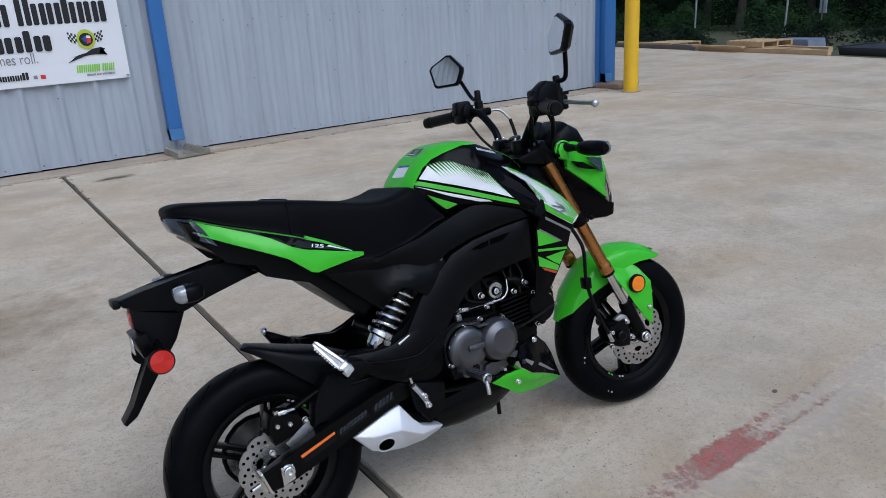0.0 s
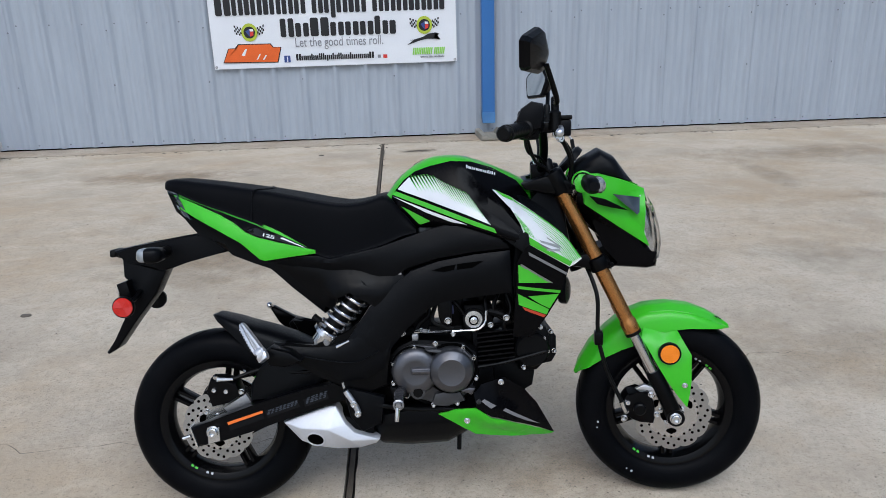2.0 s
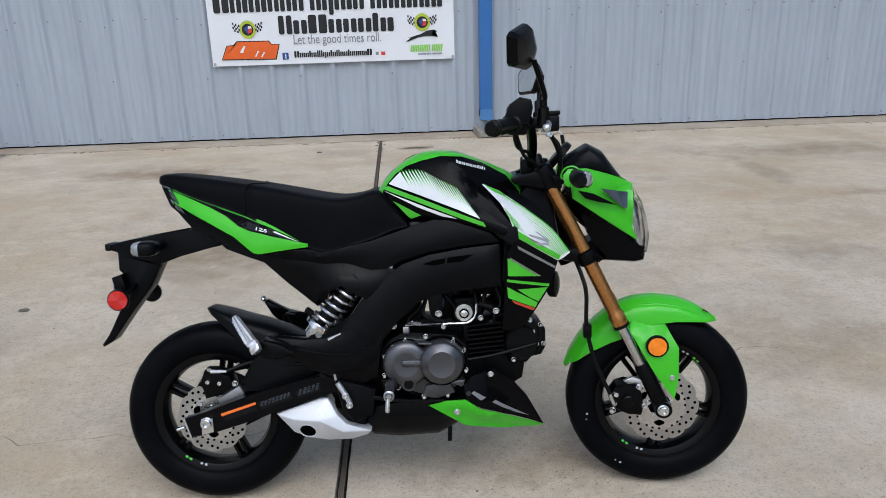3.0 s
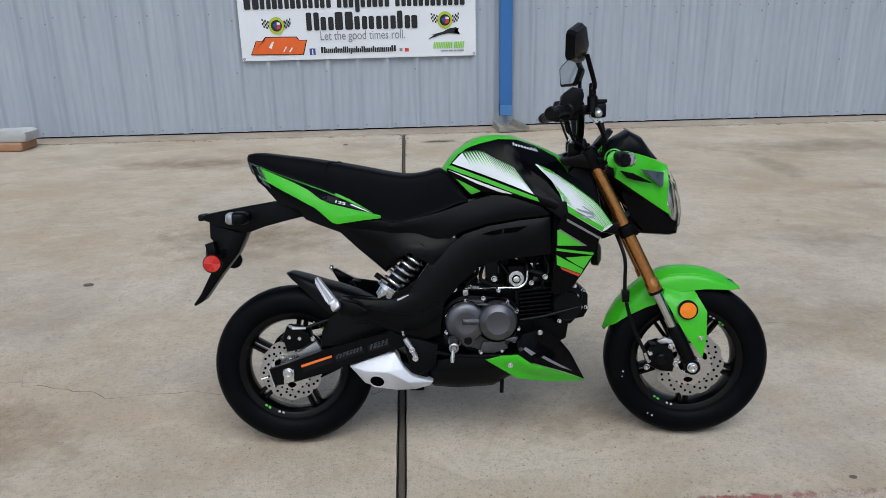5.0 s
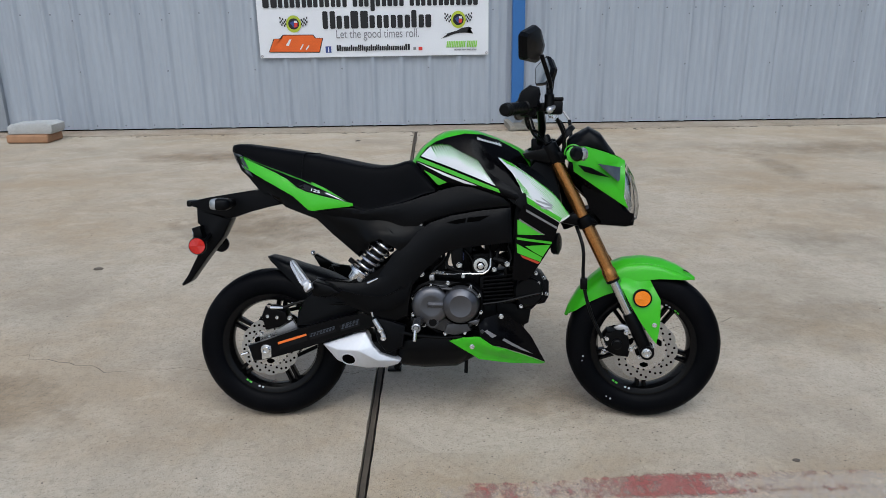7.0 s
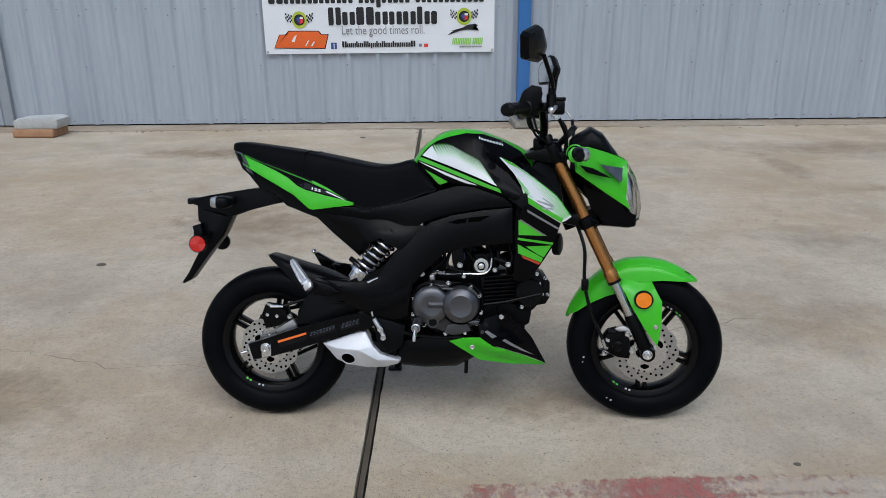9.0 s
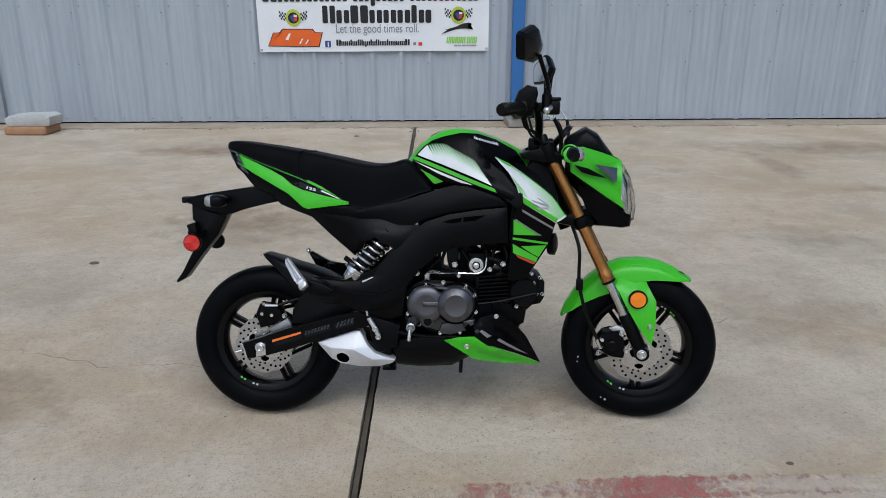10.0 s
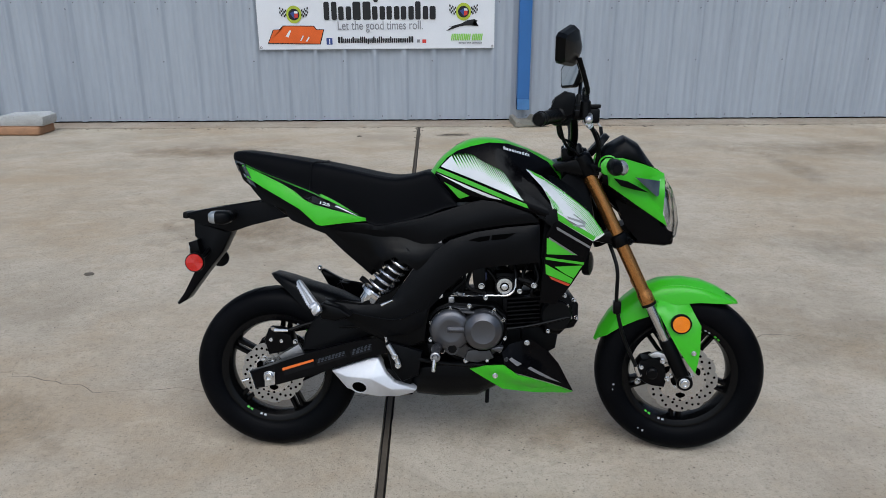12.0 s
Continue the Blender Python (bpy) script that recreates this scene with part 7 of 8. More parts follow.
arm = [(-0.650, 0.262), (-0.634, 0.211), (-0.586, 0.221), (-0.499, 0.246), (-0.333, 0.301), (-0.258, 0.322), (-0.19, 0.345), (-0.19, 0.39), (-0.264, 0.368), (-0.346, 0.355), (-0.497, 0.314), (-0.601, 0.277)]
for s in (-1, 1):
    sw = part("swingarm", prism(arm, s * 0.106, s * 0.136, bevel=0.006), FRAME_BLACK, bike, "black swingarm")
    bm = prism([(-0.607, 0.219), (-0.577, 0.2265), (-0.577, 0.262), (-0.607, 0.262)], min(s * 0.1358, s * 0.1378), max(s * 0.1358, s * 0.1378), bevel=0.0008, seg=1)
    part("adjuster_plate", bm, ZINC, sw, "plated chain adjuster plate")
    part("end_cap", prism([(-0.6535, 0.2635), (-0.648, 0.264), (-0.632, 0.211), (-0.637, 0.2085)], min(s * 0.105, s * 0.137), max(s * 0.105, s * 0.137), bevel=0.001, seg=1), ZINC, sw, "plated swingarm end cap")
    bm = bmesh.new()
    add_bolt(bm, (-0.592, s * 0.138, 0.251), (0, s, 0), 0.0135, 0.012)
    part("axle_nut", bm, ZINC, sw, "plated rear axle nut")
    bm = tube([(-0.655, s * 0.121, 0.236), (-0.675, s * 0.121, 0.230)], 0.005, 8)
    part("adjuster_bolt", bm, ZINC, sw)
    if s < 0:
        stree = tree_of(sw)
        rfilm(stree, [(-0.556, 0.2745), (-0.466, 0.3020), (-0.465, 0.2955), (-0.554, 0.267)], LABEL_ORANGE, sw, 0.001, "warning_label", "orange warning label")
        rfilm(stree, [(-0.461, 0.3005), (-0.379, 0.326), (-0.37, 0.309), (-0.453, 0.282)], LABEL_BLACK, sw, 0.001, "information_label", "dark printed label")
        # small printing as rows of fine bars
        prnt = random.Random(8)
        for x0, z0, cols, rows_, w in ((-0.4535, 0.2905, 8, 3, 0.0088), (-0.3555, 0.3155, 5, 4, 0.0098)):
            for j in range(rows_):
                for k in range(cols):
                    xx, zz = x0 + w * 1.12 * k + 0.0012 * j, z0 + 0.0046 * j + 0.0034 * k * (w / 0.0098)
                    ww, hh = w * prnt.uniform(0.55, 1.0), prnt.uniform(0.0022, 0.0036)
                    rfilm(stree, [(xx, zz), (xx + ww, zz + ww * 0.31), (xx + ww - 0.0004, zz + ww * 0.31 + hh), (xx - 0.0004, zz + hh)], LABEL_PRINT, sw, 0.0014, "label_bar", step=0.05)
        rfilm(stree, [(-0.363, 0.327), (-0.30, 0.341), (-0.298, 0.327), (-0.358, 0.308)], LABEL_BLACK, sw, 0.0009, "information_label", "dark printed label")
        rfilm(stree, [(-0.552, 0.2655), (-0.464, 0.2935), (-0.463, 0.2800), (-0.549, 0.2525)], LABEL_BLACK, sw, 0.0009, "information_label", "dark printed label")
part("swingarm_bridge", box(-0.36, -0.24, -0.106, 0.106, 0.315, 0.36, bevel=0.01), FRAME_BLACK, bike)
part("rear_axle", turned([(0.009, -0.13), (0.009, 0.13)], (-0.5965, 0, 0.2425), (0, 1, 0), 16), ZINC, bike)
# hugger
st_h = [(-0.612, 0.525, 0.522, 0.006), (-0.594, 0.531, 0.512, 0.036), (-0.55, 0.518, 0.478, 0.060), (-0.50, 0.502, 0.430, 0.068), (-0.45, 0.488, 0.388, 0.072), (-0.40, 0.470, 0.355, 0.073), (-0.35, 0.444, 0.345, 0.072)]
bm = bmesh.new()
vs = []
for x, zt, ze, w in st_h:
    line = smooth_path([(0, 0, zt), (0, w * 0.6, zt - (zt - ze) * 0.06), (0, w * 0.93, zt - (zt - ze) * 0.3), (0, w, ze)], 3)
    vs.append([bm.verts.new((x - 0.0 * p.y, -p.y, p.z)) for p in reversed(line)] + [bm.verts.new((x, p.y, p.z)) for p in line[1:]])
for a, b in zip(vs, vs[1:]):
    for k in range(len(a) - 1):
        bm.faces.new((a[k], a[k + 1], b[k + 1], b[k]))
bmesh.ops.recalc_face_normals(bm, faces=bm.faces)
bmesh.ops.solidify(bm, geom=bm.faces[:], thickness=0.003)
part("rear_hugger", bm, PLASTIC, bike, "black rear hugger over the tyre", smooth=45)
part("hugger_cover", prism([(-0.496, 0.364), (-0.502, 0.314), (-0.42, 0.325), (-0.338, 0.35), (-0.30, 0.37), (-0.335, 0.405), (-0.405, 0.432), (-0.448, 0.434), (-0.475, 0.40)], -0.112, -0.07, bevel=0.008), PLASTIC, bike)
bm = bmesh.new()
add_bolt(bm, (-0.505, -0.112, 0.30), (0, -1, 0), 0.006, 0.006)
part("cover_bolt", bm, ZINC, bike)
# rear caliper
bm = bmesh.new()
add_prism(bm, [(-0.612, 0.350), (-0.600, 0.380), (-0.575, 0.378), (-0.535, 0.368), (-0.525, 0.335), (-0.555, 0.315), (-0.60, 0.305)], -0.112, -0.055, bevel=0.007)
add_prism(bm, [(-0.62, 0.345), (-0.61, 0.33), (-0.59, 0.335), (-0.60, 0.35)], -0.10, -0.07, bevel=0.003)
rc = part("rear_caliper", bm, FRAME_BLACK, bike, "black rear brake caliper")
bolts("caliper_bolt", [(x, -0.110, z) for x, z in ((-0.590, 0.352), (-0.560, 0.348), (-0.522, 0.345), (-0.612, 0.295), (-0.54, 0.24))], (0, -1, 0), 0.006, 0.008, rc)
part("union_bolt", turned([(0.0055, 0), (0.0055, 0.012), (0.0075, 0.013), (0.0075, 0.020), (0.004, 0.022), (0, 0.022)], (-0.586, -0.105, 0.368), (0, -0.1, 1), 8), CHROME, rc, "bright union bolt")
part("bleed_pipe", tube([(-0.582, -0.108, 0.378), (-0.562, -0.109, 0.3775), (-0.542, -0.108, 0.377)], (0.0062, 0.0042), 10), CHROME, rc, "bright brake pipe union")
part("caliper_carrier", prism([(-0.575, 0.30), (-0.515, 0.335), (-0.50, 0.31), (-0.56, 0.28)], -0.10, -0.085, bevel=0.003), ALLOY, rc, "raw alloy caliper carrier")
part("rear_brake_hose", tube([(-0.545, -0.107, 0.377), (-0.46, -0.1, 0.40), (-0.38, -0.11, 0.39), (-0.28, -0.12, 0.40)], 0.005, 8), CABLE, bike)

# sprocket and chain on the left
bm = bmesh.new()
add_turned(bm, [(0.03, 0.068), (0.085, 0.068), (0.085, 0.074), (0.03, 0.074)], (-0.5965, 0, 0.2425), (0, 1, 0), 48, closed=True)
part("rear_sprocket", bm, DISC_STEEL, bike, "steel rear sprocket")
loop = [(-0.5965 + 0.088 * math.cos(radians(a)), 0.071, 0.2425 + 0.088 * math.sin(radians(a))) for a in range(80, 281, 20)]
loop += [(-0.16 + 0.03 * math.cos(radians(a)), 0.071, 0.385 + 0.03 * math.sin(radians(a))) for a in range(-80, 81, 40)]
loop.append(loop[0])
part("drive_chain", tube(loop, 0.0065, 6, smooth=False), ENGINE_DARK, bike, "dark drive chain")

# ---- pegs, pedals, stand ----
def passenger_peg():
    """The folded right peg: two cast rails joined at the tip, saw teeth on one, a clamp at the foot."""
    top, low_p = Vector((-0.492, -0.182, 0.536)), Vector((-0.432, -0.222, 0.456))
    d = (low_p - top).normalized()
    n = Vector((0, -1, 0)).cross(d).normalized()
    o = d.cross(n)
    oct8 = ((-1, -0.7), (-0.7, -1), (0.7, -1), (1, -0.7), (1, 0.7), (0.7, 1), (-0.7, 1), (-1, 0.7))
    bm = bmesh.new()
    for q in (-0.0085, 0.0080):
        rings = []
        for t, w, h in ((0.0, 0.0022, 0.005), (0.006, 0.0036, 0.008), (0.07, 0.0040, 0.009), (0.086, 0.0045, 0.009)):
            c = top + d * t + n * q * (0.30 + 0.70 * min(1, t / 0.026))
            rings.append([c + n * w * a + o * h * b for a, b in oct8])
        add_loft(bm, rings)
    for k in range(9):
        c = top + d * (0.012 + 0.0074 * k) + n * (-0.0085 * min(1, 0.5 + 0.05 * k) - 0.004)
        rings = [[c + d * e * f + o * g + n * hh for e, g in ((-1, -0.006), (1, -0.006), (1, 0.006), (-1, 0.006))] for f, hh in ((0.0032, 0.001), (0.0008, -0.0035))]
        add_loft(bm, rings)
    peg = part("passenger_peg", bm, CAST_ALLOY, bike, "folded cast alloy passenger footpeg")
    rings = [[top + d * t + n * w * a + o * 0.003 * b for a, b in ((-1, -1), (1, -1), (1, 1), (-1, 1))] for t, w in ((0.008, 0.003), (0.03, 0.0078), (0.078, 0.0085))]
    part("peg_web", add_loft(bmesh.new(), rings), ALLOY, peg, "recessed grey web")
    bm = bmesh.new()
    rings = [[top + d * t + n * (w * a + sh) + o * h * b for a, b in oct8] for t, w, h, sh in ((0.078, 0.0115, 0.009, 0.0), (0.083, 0.0135, 0.0115, 0.0005), (0.092, 0.0105, 0.0115, 0.002), (0.094, 0.0135, 0.0105, 0.001), (0.106, 0.0125, 0.0105, -0.001), (0.109, 0.011, 0.009, -0.001))]
    add_loft(bm, rings)
    part("peg_clamp", bm, CAST_ALLOY, peg, "cast peg clamp")
    part("clamp_pin", add_bolt(bmesh.new(), top + d * 0.099 - o * 0.012 + n * 0.004, -o, 0.0042, 0.005), ZINC, peg)
    return peg


passenger_peg()
lp = part("passenger_peg", prism([(-0.503, 0.504), (-0.491, 0.508), (-0.432, 0.474), (-0.385, 0.456), (-0.36, 0.426), (-0.44, 0.424), (-0.478, 0.460)], 0.168, 0.196, bevel=0.006), FRAME_BLACK, bike, "black folded passenger footpeg bracket")
part("peg_tip", turned([(0.007, 0), (0.0085, 0.004), (0.0085, 0.012), (0.004, 0.016), (0, 0.016)], (-0.497, 0.168, 0.506), (-0.35, -0.5, 0.7), 14), CHROME, lp, "bright peg tip")
for s in (-1, 1):
    part("peg_mount", prism([(-0.445, 0.462), (-0.425, 0.475), (-0.38, 0.462), (-0.35, 0.44), (-0.39, 0.425), (-0.43, 0.430)], s * 0.14, s * 0.19, bevel=0.006), FRAME_BLACK, bike)
    # rider's peg, sticking out
    bm = bmesh.new()
    add_tube(bm, [(-0.112, s * 0.15, 0.345), (-0.118, s * 0.20, 0.352)], (0.014, 0.012), 14)
    add_box(bm, -0.126, -0.104, min(s * 0.20, s * 0.285), max(s * 0.20, s * 0.285), 0.349, 0.364, bevel=0.005)
    for k in range(6):
        yy = s * (0.208 + 0.013 * k)
        add_box(bm, -0.125, -0.105, yy - 0.002, yy + 0.002, 0.363, 0.367)
    fp = part("rider_peg", bm, ENGINE_GREY, bike, "raw alloy rider footpeg with a feeler bolt")
    part("peg_end", turned([(0.010, 0), (0.0135, 0.002), (0.0135, 0.006), (0.010, 0.008), (0.010, 0.004), (0.006, 0.004), (0.006, 0.010), (0, 0.010)], (-0.115, s * 0.280, 0.355), (0, s, 0), 10), ALLOY, fp, "bright knurled peg end")
    part("feeler_bolt", turned([(0.0055, 0), (0.0055, 0.030), (0.0045, 0.034), (0, 0.034)], (-0.117, s * 0.283, 0.350), (-0.08, s * 0.25, -1), 12), CHROME, fp, "silver feeler bolt")
    part("peg_bracket", prism([(-0.142, 0.358), (-0.098, 0.36), (-0.095, 0.33), (-0.135, 0.327)], s * 0.12, s * 0.162, bevel=0.006), FRAME_BLACK, bike)
bp_ = part("brake_pedal", tube([(-0.18, -0.145, 0.31), (-0.12, -0.14, 0.298), (-0.05, -0.14, 0.292), (0.0, -0.15, 0.295)], 0.006, 10), FRAME_BLACK, bike, "black brake pedal")
part("pedal_pad", box(-0.01, 0.02, -0.16, -0.13, 0.29, 0.30, bevel=0.003), FRAME_BLACK, bp_)
mc = part("master_cylinder", tube([(-0.252, -0.158, 0.352), (-0.232, -0.16, 0.320), (-0.222, -0.16, 0.298)], 0.0072, 12), CAST_ALLOY, bike, "raw alloy rear brake master cylinder")
part("push_rod", tube([(-0.255, -0.158, 0.360), (-0.258, -0.158, 0.375)], 0.004, 8), ZINC, mc)
bolts("cylinder_bolt", [(-0.232, -0.168, 0.321), (-0.223, -0.165, 0.295)], (0, -1, 0), 0.007, 0.007, mc)
part("heel_guard", prism([(-0.262, 0.36), (-0.21, 0.345), (-0.155, 0.33), (-0.165, 0.26), (-0.215, 0.24), (-0.245, 0.28)], -0.15, -0.125, bevel=0.01), PLASTIC, bike, "black heel guard")
ss = part("side_stand", tube([(-0.10, 0.105, 0.30), (-0.165, 0.19, 0.19), (-0.228, 0.292, 0.068)], 0.011, 12), FRAME_BLACK, bike, "black side stand")
fb = box(-0.262, -0.212, 0.284, 0.320, 0.055, 0.063, bevel=0.003)
part("stand_foot", fb, FRAME_BLACK, ss).matrix_basis = Matrix.Translation((0, 0.302, 0.059)) @ Matrix.Rotation(radians(10.5), 4, "X") @ Matrix.Translation((0, -0.302, -0.059))
part("gear_lever", tube([(-0.10, 0.14, 0.32), (-0.02, 0.16, 0.33), (0.04, 0.19, 0.335)], 0.006, 8), ALLOY, bike)

# ---- silencer and belly ----
def silencer_cover():
    """A pressed cover of upper and lower planes that meet along one crease, with its sides turned in."""
    p = dict(a=(-0.417, 0.266, 0.126), b=(-0.300, 0.3045, 0.124), c=(-0.283, 0.3040, 0.126), d=(-0.258, 0.262, 0.141), e=(-0.236, 0.238, 0.144), r=(-0.174, 0.2150, 0.134), q=(-0.184, 0.2015, 0.124),
             k=(-0.370, 0.2535, 0.144), l=(-0.302, 0.2510, 0.154), m=(-0.246, 0.2200, 0.152), s=(-0.374, 0.2120, 0.120), t=(-0.335, 0.1950, 0.116), u=(-0.285, 0.1865, 0.116), v=(-0.226, 0.1890, 0.120))
    bm = bmesh.new()
    vs = {k: bm.verts.new((x, -y, z)) for k, (x, z, y) in p.items()}
    for f in ("abk", "blk", "bcl", "cdl", "deml", "erm", "aks", "klts", "lut", "lmvu", "mrqv"):
        bm.faces.new([vs[k] for k in f])
    bmesh.ops.recalc_face_normals(bm, faces=bm.faces)
    if sum(f.normal.y for f in bm.faces) > 0:
        bmesh.ops.reverse_faces(bm, faces=bm.faces)
    ext = bmesh.ops.extrude_edge_only(bm, edges=[e for e in bm.edges if e.is_boundary])
    for v in ext["geom"]:
        if isinstance(v, bmesh.types.BMVert):
            v.co.y += 0.06
            v.co.z += (0.245 - v.co.z) * 0.12
    flat_pairs = [e for e in bm.edges if not e.is_boundary and e.calc_face_angle(0) > radians(7)]
    bmesh.ops.bevel(bm, geom=flat_pairs, offset=0.0032, segments=3, affect="EDGES", profile=0.5)
    return bm


mf = part("silencer", silencer_cover(), SILVER, bike, "silver painted exhaust silencer cover", smooth=28)
mf_tree = tree_of(mf)
c, n, _, _ = mf_tree.ray_cast(Vector((-0.337, -0.6, 0.2195)), Vector((0, 1, 0)))
n = n if n.y < 0 else -n
part("outlet_ring", turned([(0.0205, -0.006), (0.0235, -0.002), (0.0260, 0.0012), (0.0235, 0.0024), (0.0205, 0.0010)], c, n, 32, closed=True), SILVER, mf, "silver outlet rim")
# near-black disc paints the shade inside the outlet
part("outlet", turned([(0.0210, -0.0012), (0.0210, 0.0008), (0, 0.0010)], c, n, 28), GAP_SHADE, mf, "near-black disc painted as the shade in the exhaust outlet")
part("silencer_body", prism([(-0.40, 0.262), (-0.30, 0.29), (-0.18, 0.25), (-0.19, 0.205), (-0.28, 0.19), (-0.36, 0.215)], -0.118, 0.03, bevel=0.02), ENGINE_DARK, bike, "dark silencer body")
bm = bmesh.new()
secs = []
for x, zt, zb, w in ((-0.20, 0.26, 0.195, 0.09), (-0.17, 0.285, 0.180, 0.125), (-0.10, 0.30, 0.177, 0.14), (0.0, 0.30, 0.183, 0.145), (0.06, 0.295, 0.215, 0.145), (0.10, 0.28, 0.225, 0.12)):
    secs.append(ring_section(x, [(0, zt), (w * 0.9, zt - 0.004), (w, zt - 0.03), (w * 0.95, (zt + zb) / 2), (w * 0.7, zb + 0.008), (0, zb)], 3))
add_loft(bm, secs)
part("belly_pan", bm, PLASTIC, bike, "black belly pan")
bb_pts = [(0.086, 0.355, 0.150), (0.145, 0.371, 0.146), (0.198, 0.328, 0.118), (0.232, 0.284, 0.095), (0.281, 0.191, 0.060), (0.22, 0.225, 0.10), (0.158, 0.256, 0.145), (0.108, 0.275, 0.163), (0.072, 0.302, 0.17), (0.066, 0.335, 0.165)]
bb = part("belly_fairing", shell(bb_pts, side=-1, bulge=0.003, thick=0.006), GLOSS_BLACK, bike, "gloss black belly fairing")
part("belly_fairing", shell([(min(x, 0.225), z, y) for x, z, y in bb_pts if z > 0.2], side=1, bulge=0.003, thick=0.006), GLOSS_BLACK, bike, "gloss black belly fairing")
bt = tree_of(bb)
rfilm(bt, [(0.084, 0.317), (0.092, 0.321), (0.122, 0.301), (0.108, 0.296)], GREY_FILM, bb, 0.001)
rfilm(bt, [(0.138, 0.287), (0.146, 0.291), (0.18, 0.268), (0.24, 0.226), (0.20, 0.246)], GREY_FILM, bb, 0.001)
trim_pts = [(-0.023, 0.285, 0.160), (0.020, 0.297, 0.166), (0.070, 0.301, 0.173), (0.108, 0.272, 0.166), (0.158, 0.254, 0.148), (0.22, 0.222, 0.103), (0.281, 0.190, 0.060), (0.267, 0.186, 0.060), (0.161, 0.203, 0.11), (0.070, 0.222, 0.138), (0.03, 0.25, 0.15)]
for sd in (-1, 1):
    # the left one ends further back
    part("belly_trim", shell([(x if sd < 0 else min(x, 0.235), z, y) for x, z, y in trim_pts if sd < 0 or z > 0.189], side=sd, bulge=0.003, thick=0.006), GREEN, bike, "lime green belly trim")
bolts("fairing_bolt", [(0.047, -0.176, 0.272), (0.135, -0.152, 0.360)], (0, -1, 0), 0.0062, 0.006, bike)
bolts("fairing_bolt", [(0.077, -0.172, 0.318)], (0, -1, 0), 0.005, 0.006, bike, ENGINE_MID)
part("belly_stay", tube([(0.03, -0.09, 0.21), (0.028, -0.092, 0.165)], 0.006, 10), FRAME_BLACK, bike)


# ---- engine ----
case = [(-0.146, 0.425), (-0.118, 0.452), (-0.080, 0.468), (-0.024, 0.462), (0.045, 0.456), (0.079, 0.428), (0.084, 0.374), (0.066, 0.330), (0.045, 0.300), (-0.018, 0.287), (-0.060, 0.300), (-0.107, 0.318), (-0.148, 0.354)]
eng = part("engine", prism(case, -0.118, 0.118, bevel=0.008), ENGINE_DARK, bike, "dark engine crankcase")
cover = [(-0.136, 0.420), (-0.112, 0.446), (-0.080, 0.459), (-0.024, 0.453), (0.040, 0.448), (0.070, 0.422), (0.075, 0.376), (0.060, 0.338), (0.030, 0.312), (-0.030, 0.306), (-0.10, 0.330), (-0.134, 0.362)]
cv = part("crankcase_cover", prism(cover, -0.142, -0.119, bevel=0.006), ENGINE_MID, eng, "dark grey cast crankcase cover")
part("clutch_cover", turned([(0.058, 0.004), (0.058, 0.012), (0.0555, 0.020), (0.0535, 0.034), (0.050, 0.0385), (0.033, 0.0475), (0.031, 0.047), (0, 0.047)], (0.012, -0.144, 0.399), (0, -1, 0), 48), ENGINE_GREY, eng, "round grey generator cover")
part("clutch_cover", turned([(0.0595, 0.002), (0.0595, 0.010), (0.056, 0.018), (0.048, 0.0245), (0.031, 0.0285), (0.029, 0.028), (0, 0.028)], (-0.077, -0.144, 0.396), (0, -1, 0), 48), ENGINE_GREY, eng, "round grey clutch cover")
bm = bmesh.new()
add_box(bm, -0.088, -0.030, -0.180, -0.150, 0.392, 0.410, bevel=0.006)
add_box(bm, -0.080, -0.040, -0.183, -0.178, 0.397, 0.405, bevel=0.002)
part("case_rib", bm, ENGINE_GREY, eng)
# near-black rings paint the shade in the gasket grooves
for cx, cz, r in ((0.012, 0.399, 0.0585), (-0.079, 0.398, 0.0545)):
    part("cover_groove", turned([(r, 0.0035), (r + 0.006, 0.0035), (r + 0.006, 0.0085), (r, 0.0085)], (cx, -0.144, cz), (0, -1, 0), 48, closed=True), GAP_SHADE, eng, "near-black ring painted as the shade in the gasket groove")
part("filler_plug", turned([(0.017, 0), (0.017, 0.012), (0.012, 0.014), (0.012, 0.020), (0, 0.02)], (-0.072, -0.150, 0.345), (0, -1, 0), 20), ENGINE_DARK, eng, "black oil filler plug")
part("plug_ring", turned([(0.0125, 0.012), (0.0175, 0.012), (0.0175, 0.018), (0.0125, 0.018)], (-0.072, -0.150, 0.345), (0, -1, 0), 20, closed=True), ENGINE_MID, eng)
part("case_boss", prism([(0.030, 0.345), (0.062, 0.334), (0.070, 0.350), (0.056, 0.352)], -0.166, -0.14, bevel=0.003), ENGINE_GREY, eng)
part("case_boss", prism([(-0.118, 0.362), (-0.092, 0.336), (-0.078, 0.344), (-0.100, 0.372)], -0.160, -0.14, bevel=0.004), ENGINE_MID, eng)
part("case_shoulder", prism([(-0.052, 0.452), (0.046, 0.448), (0.066, 0.430), (0.058, 0.424), (0.036, 0.440), (-0.040, 0.443)], -0.168, -0.135, bevel=0.004), ENGINE_MID, eng)
part("sight_lug", prism([(-0.03, 0.335), (0.03, 0.345), (0.045, 0.315), (0.0, 0.300), (-0.04, 0.305)], -0.152, -0.13, bevel=0.005), ENGINE_MID, eng)
bolts("cover_bolt", [(x, -0.146, z) for x, z in ((-0.131, 0.415), (-0.108, 0.441), (-0.078, 0.454), (-0.026, 0.462), (0.042, 0.451), (0.068, 0.424), (0.073, 0.372), (0.06, 0.337), (0.025, 0.309), (-0.035, 0.306), (-0.10, 0.332), (-0.133, 0.365))], (0, -1, 0), 0.0052, 0.010, eng)
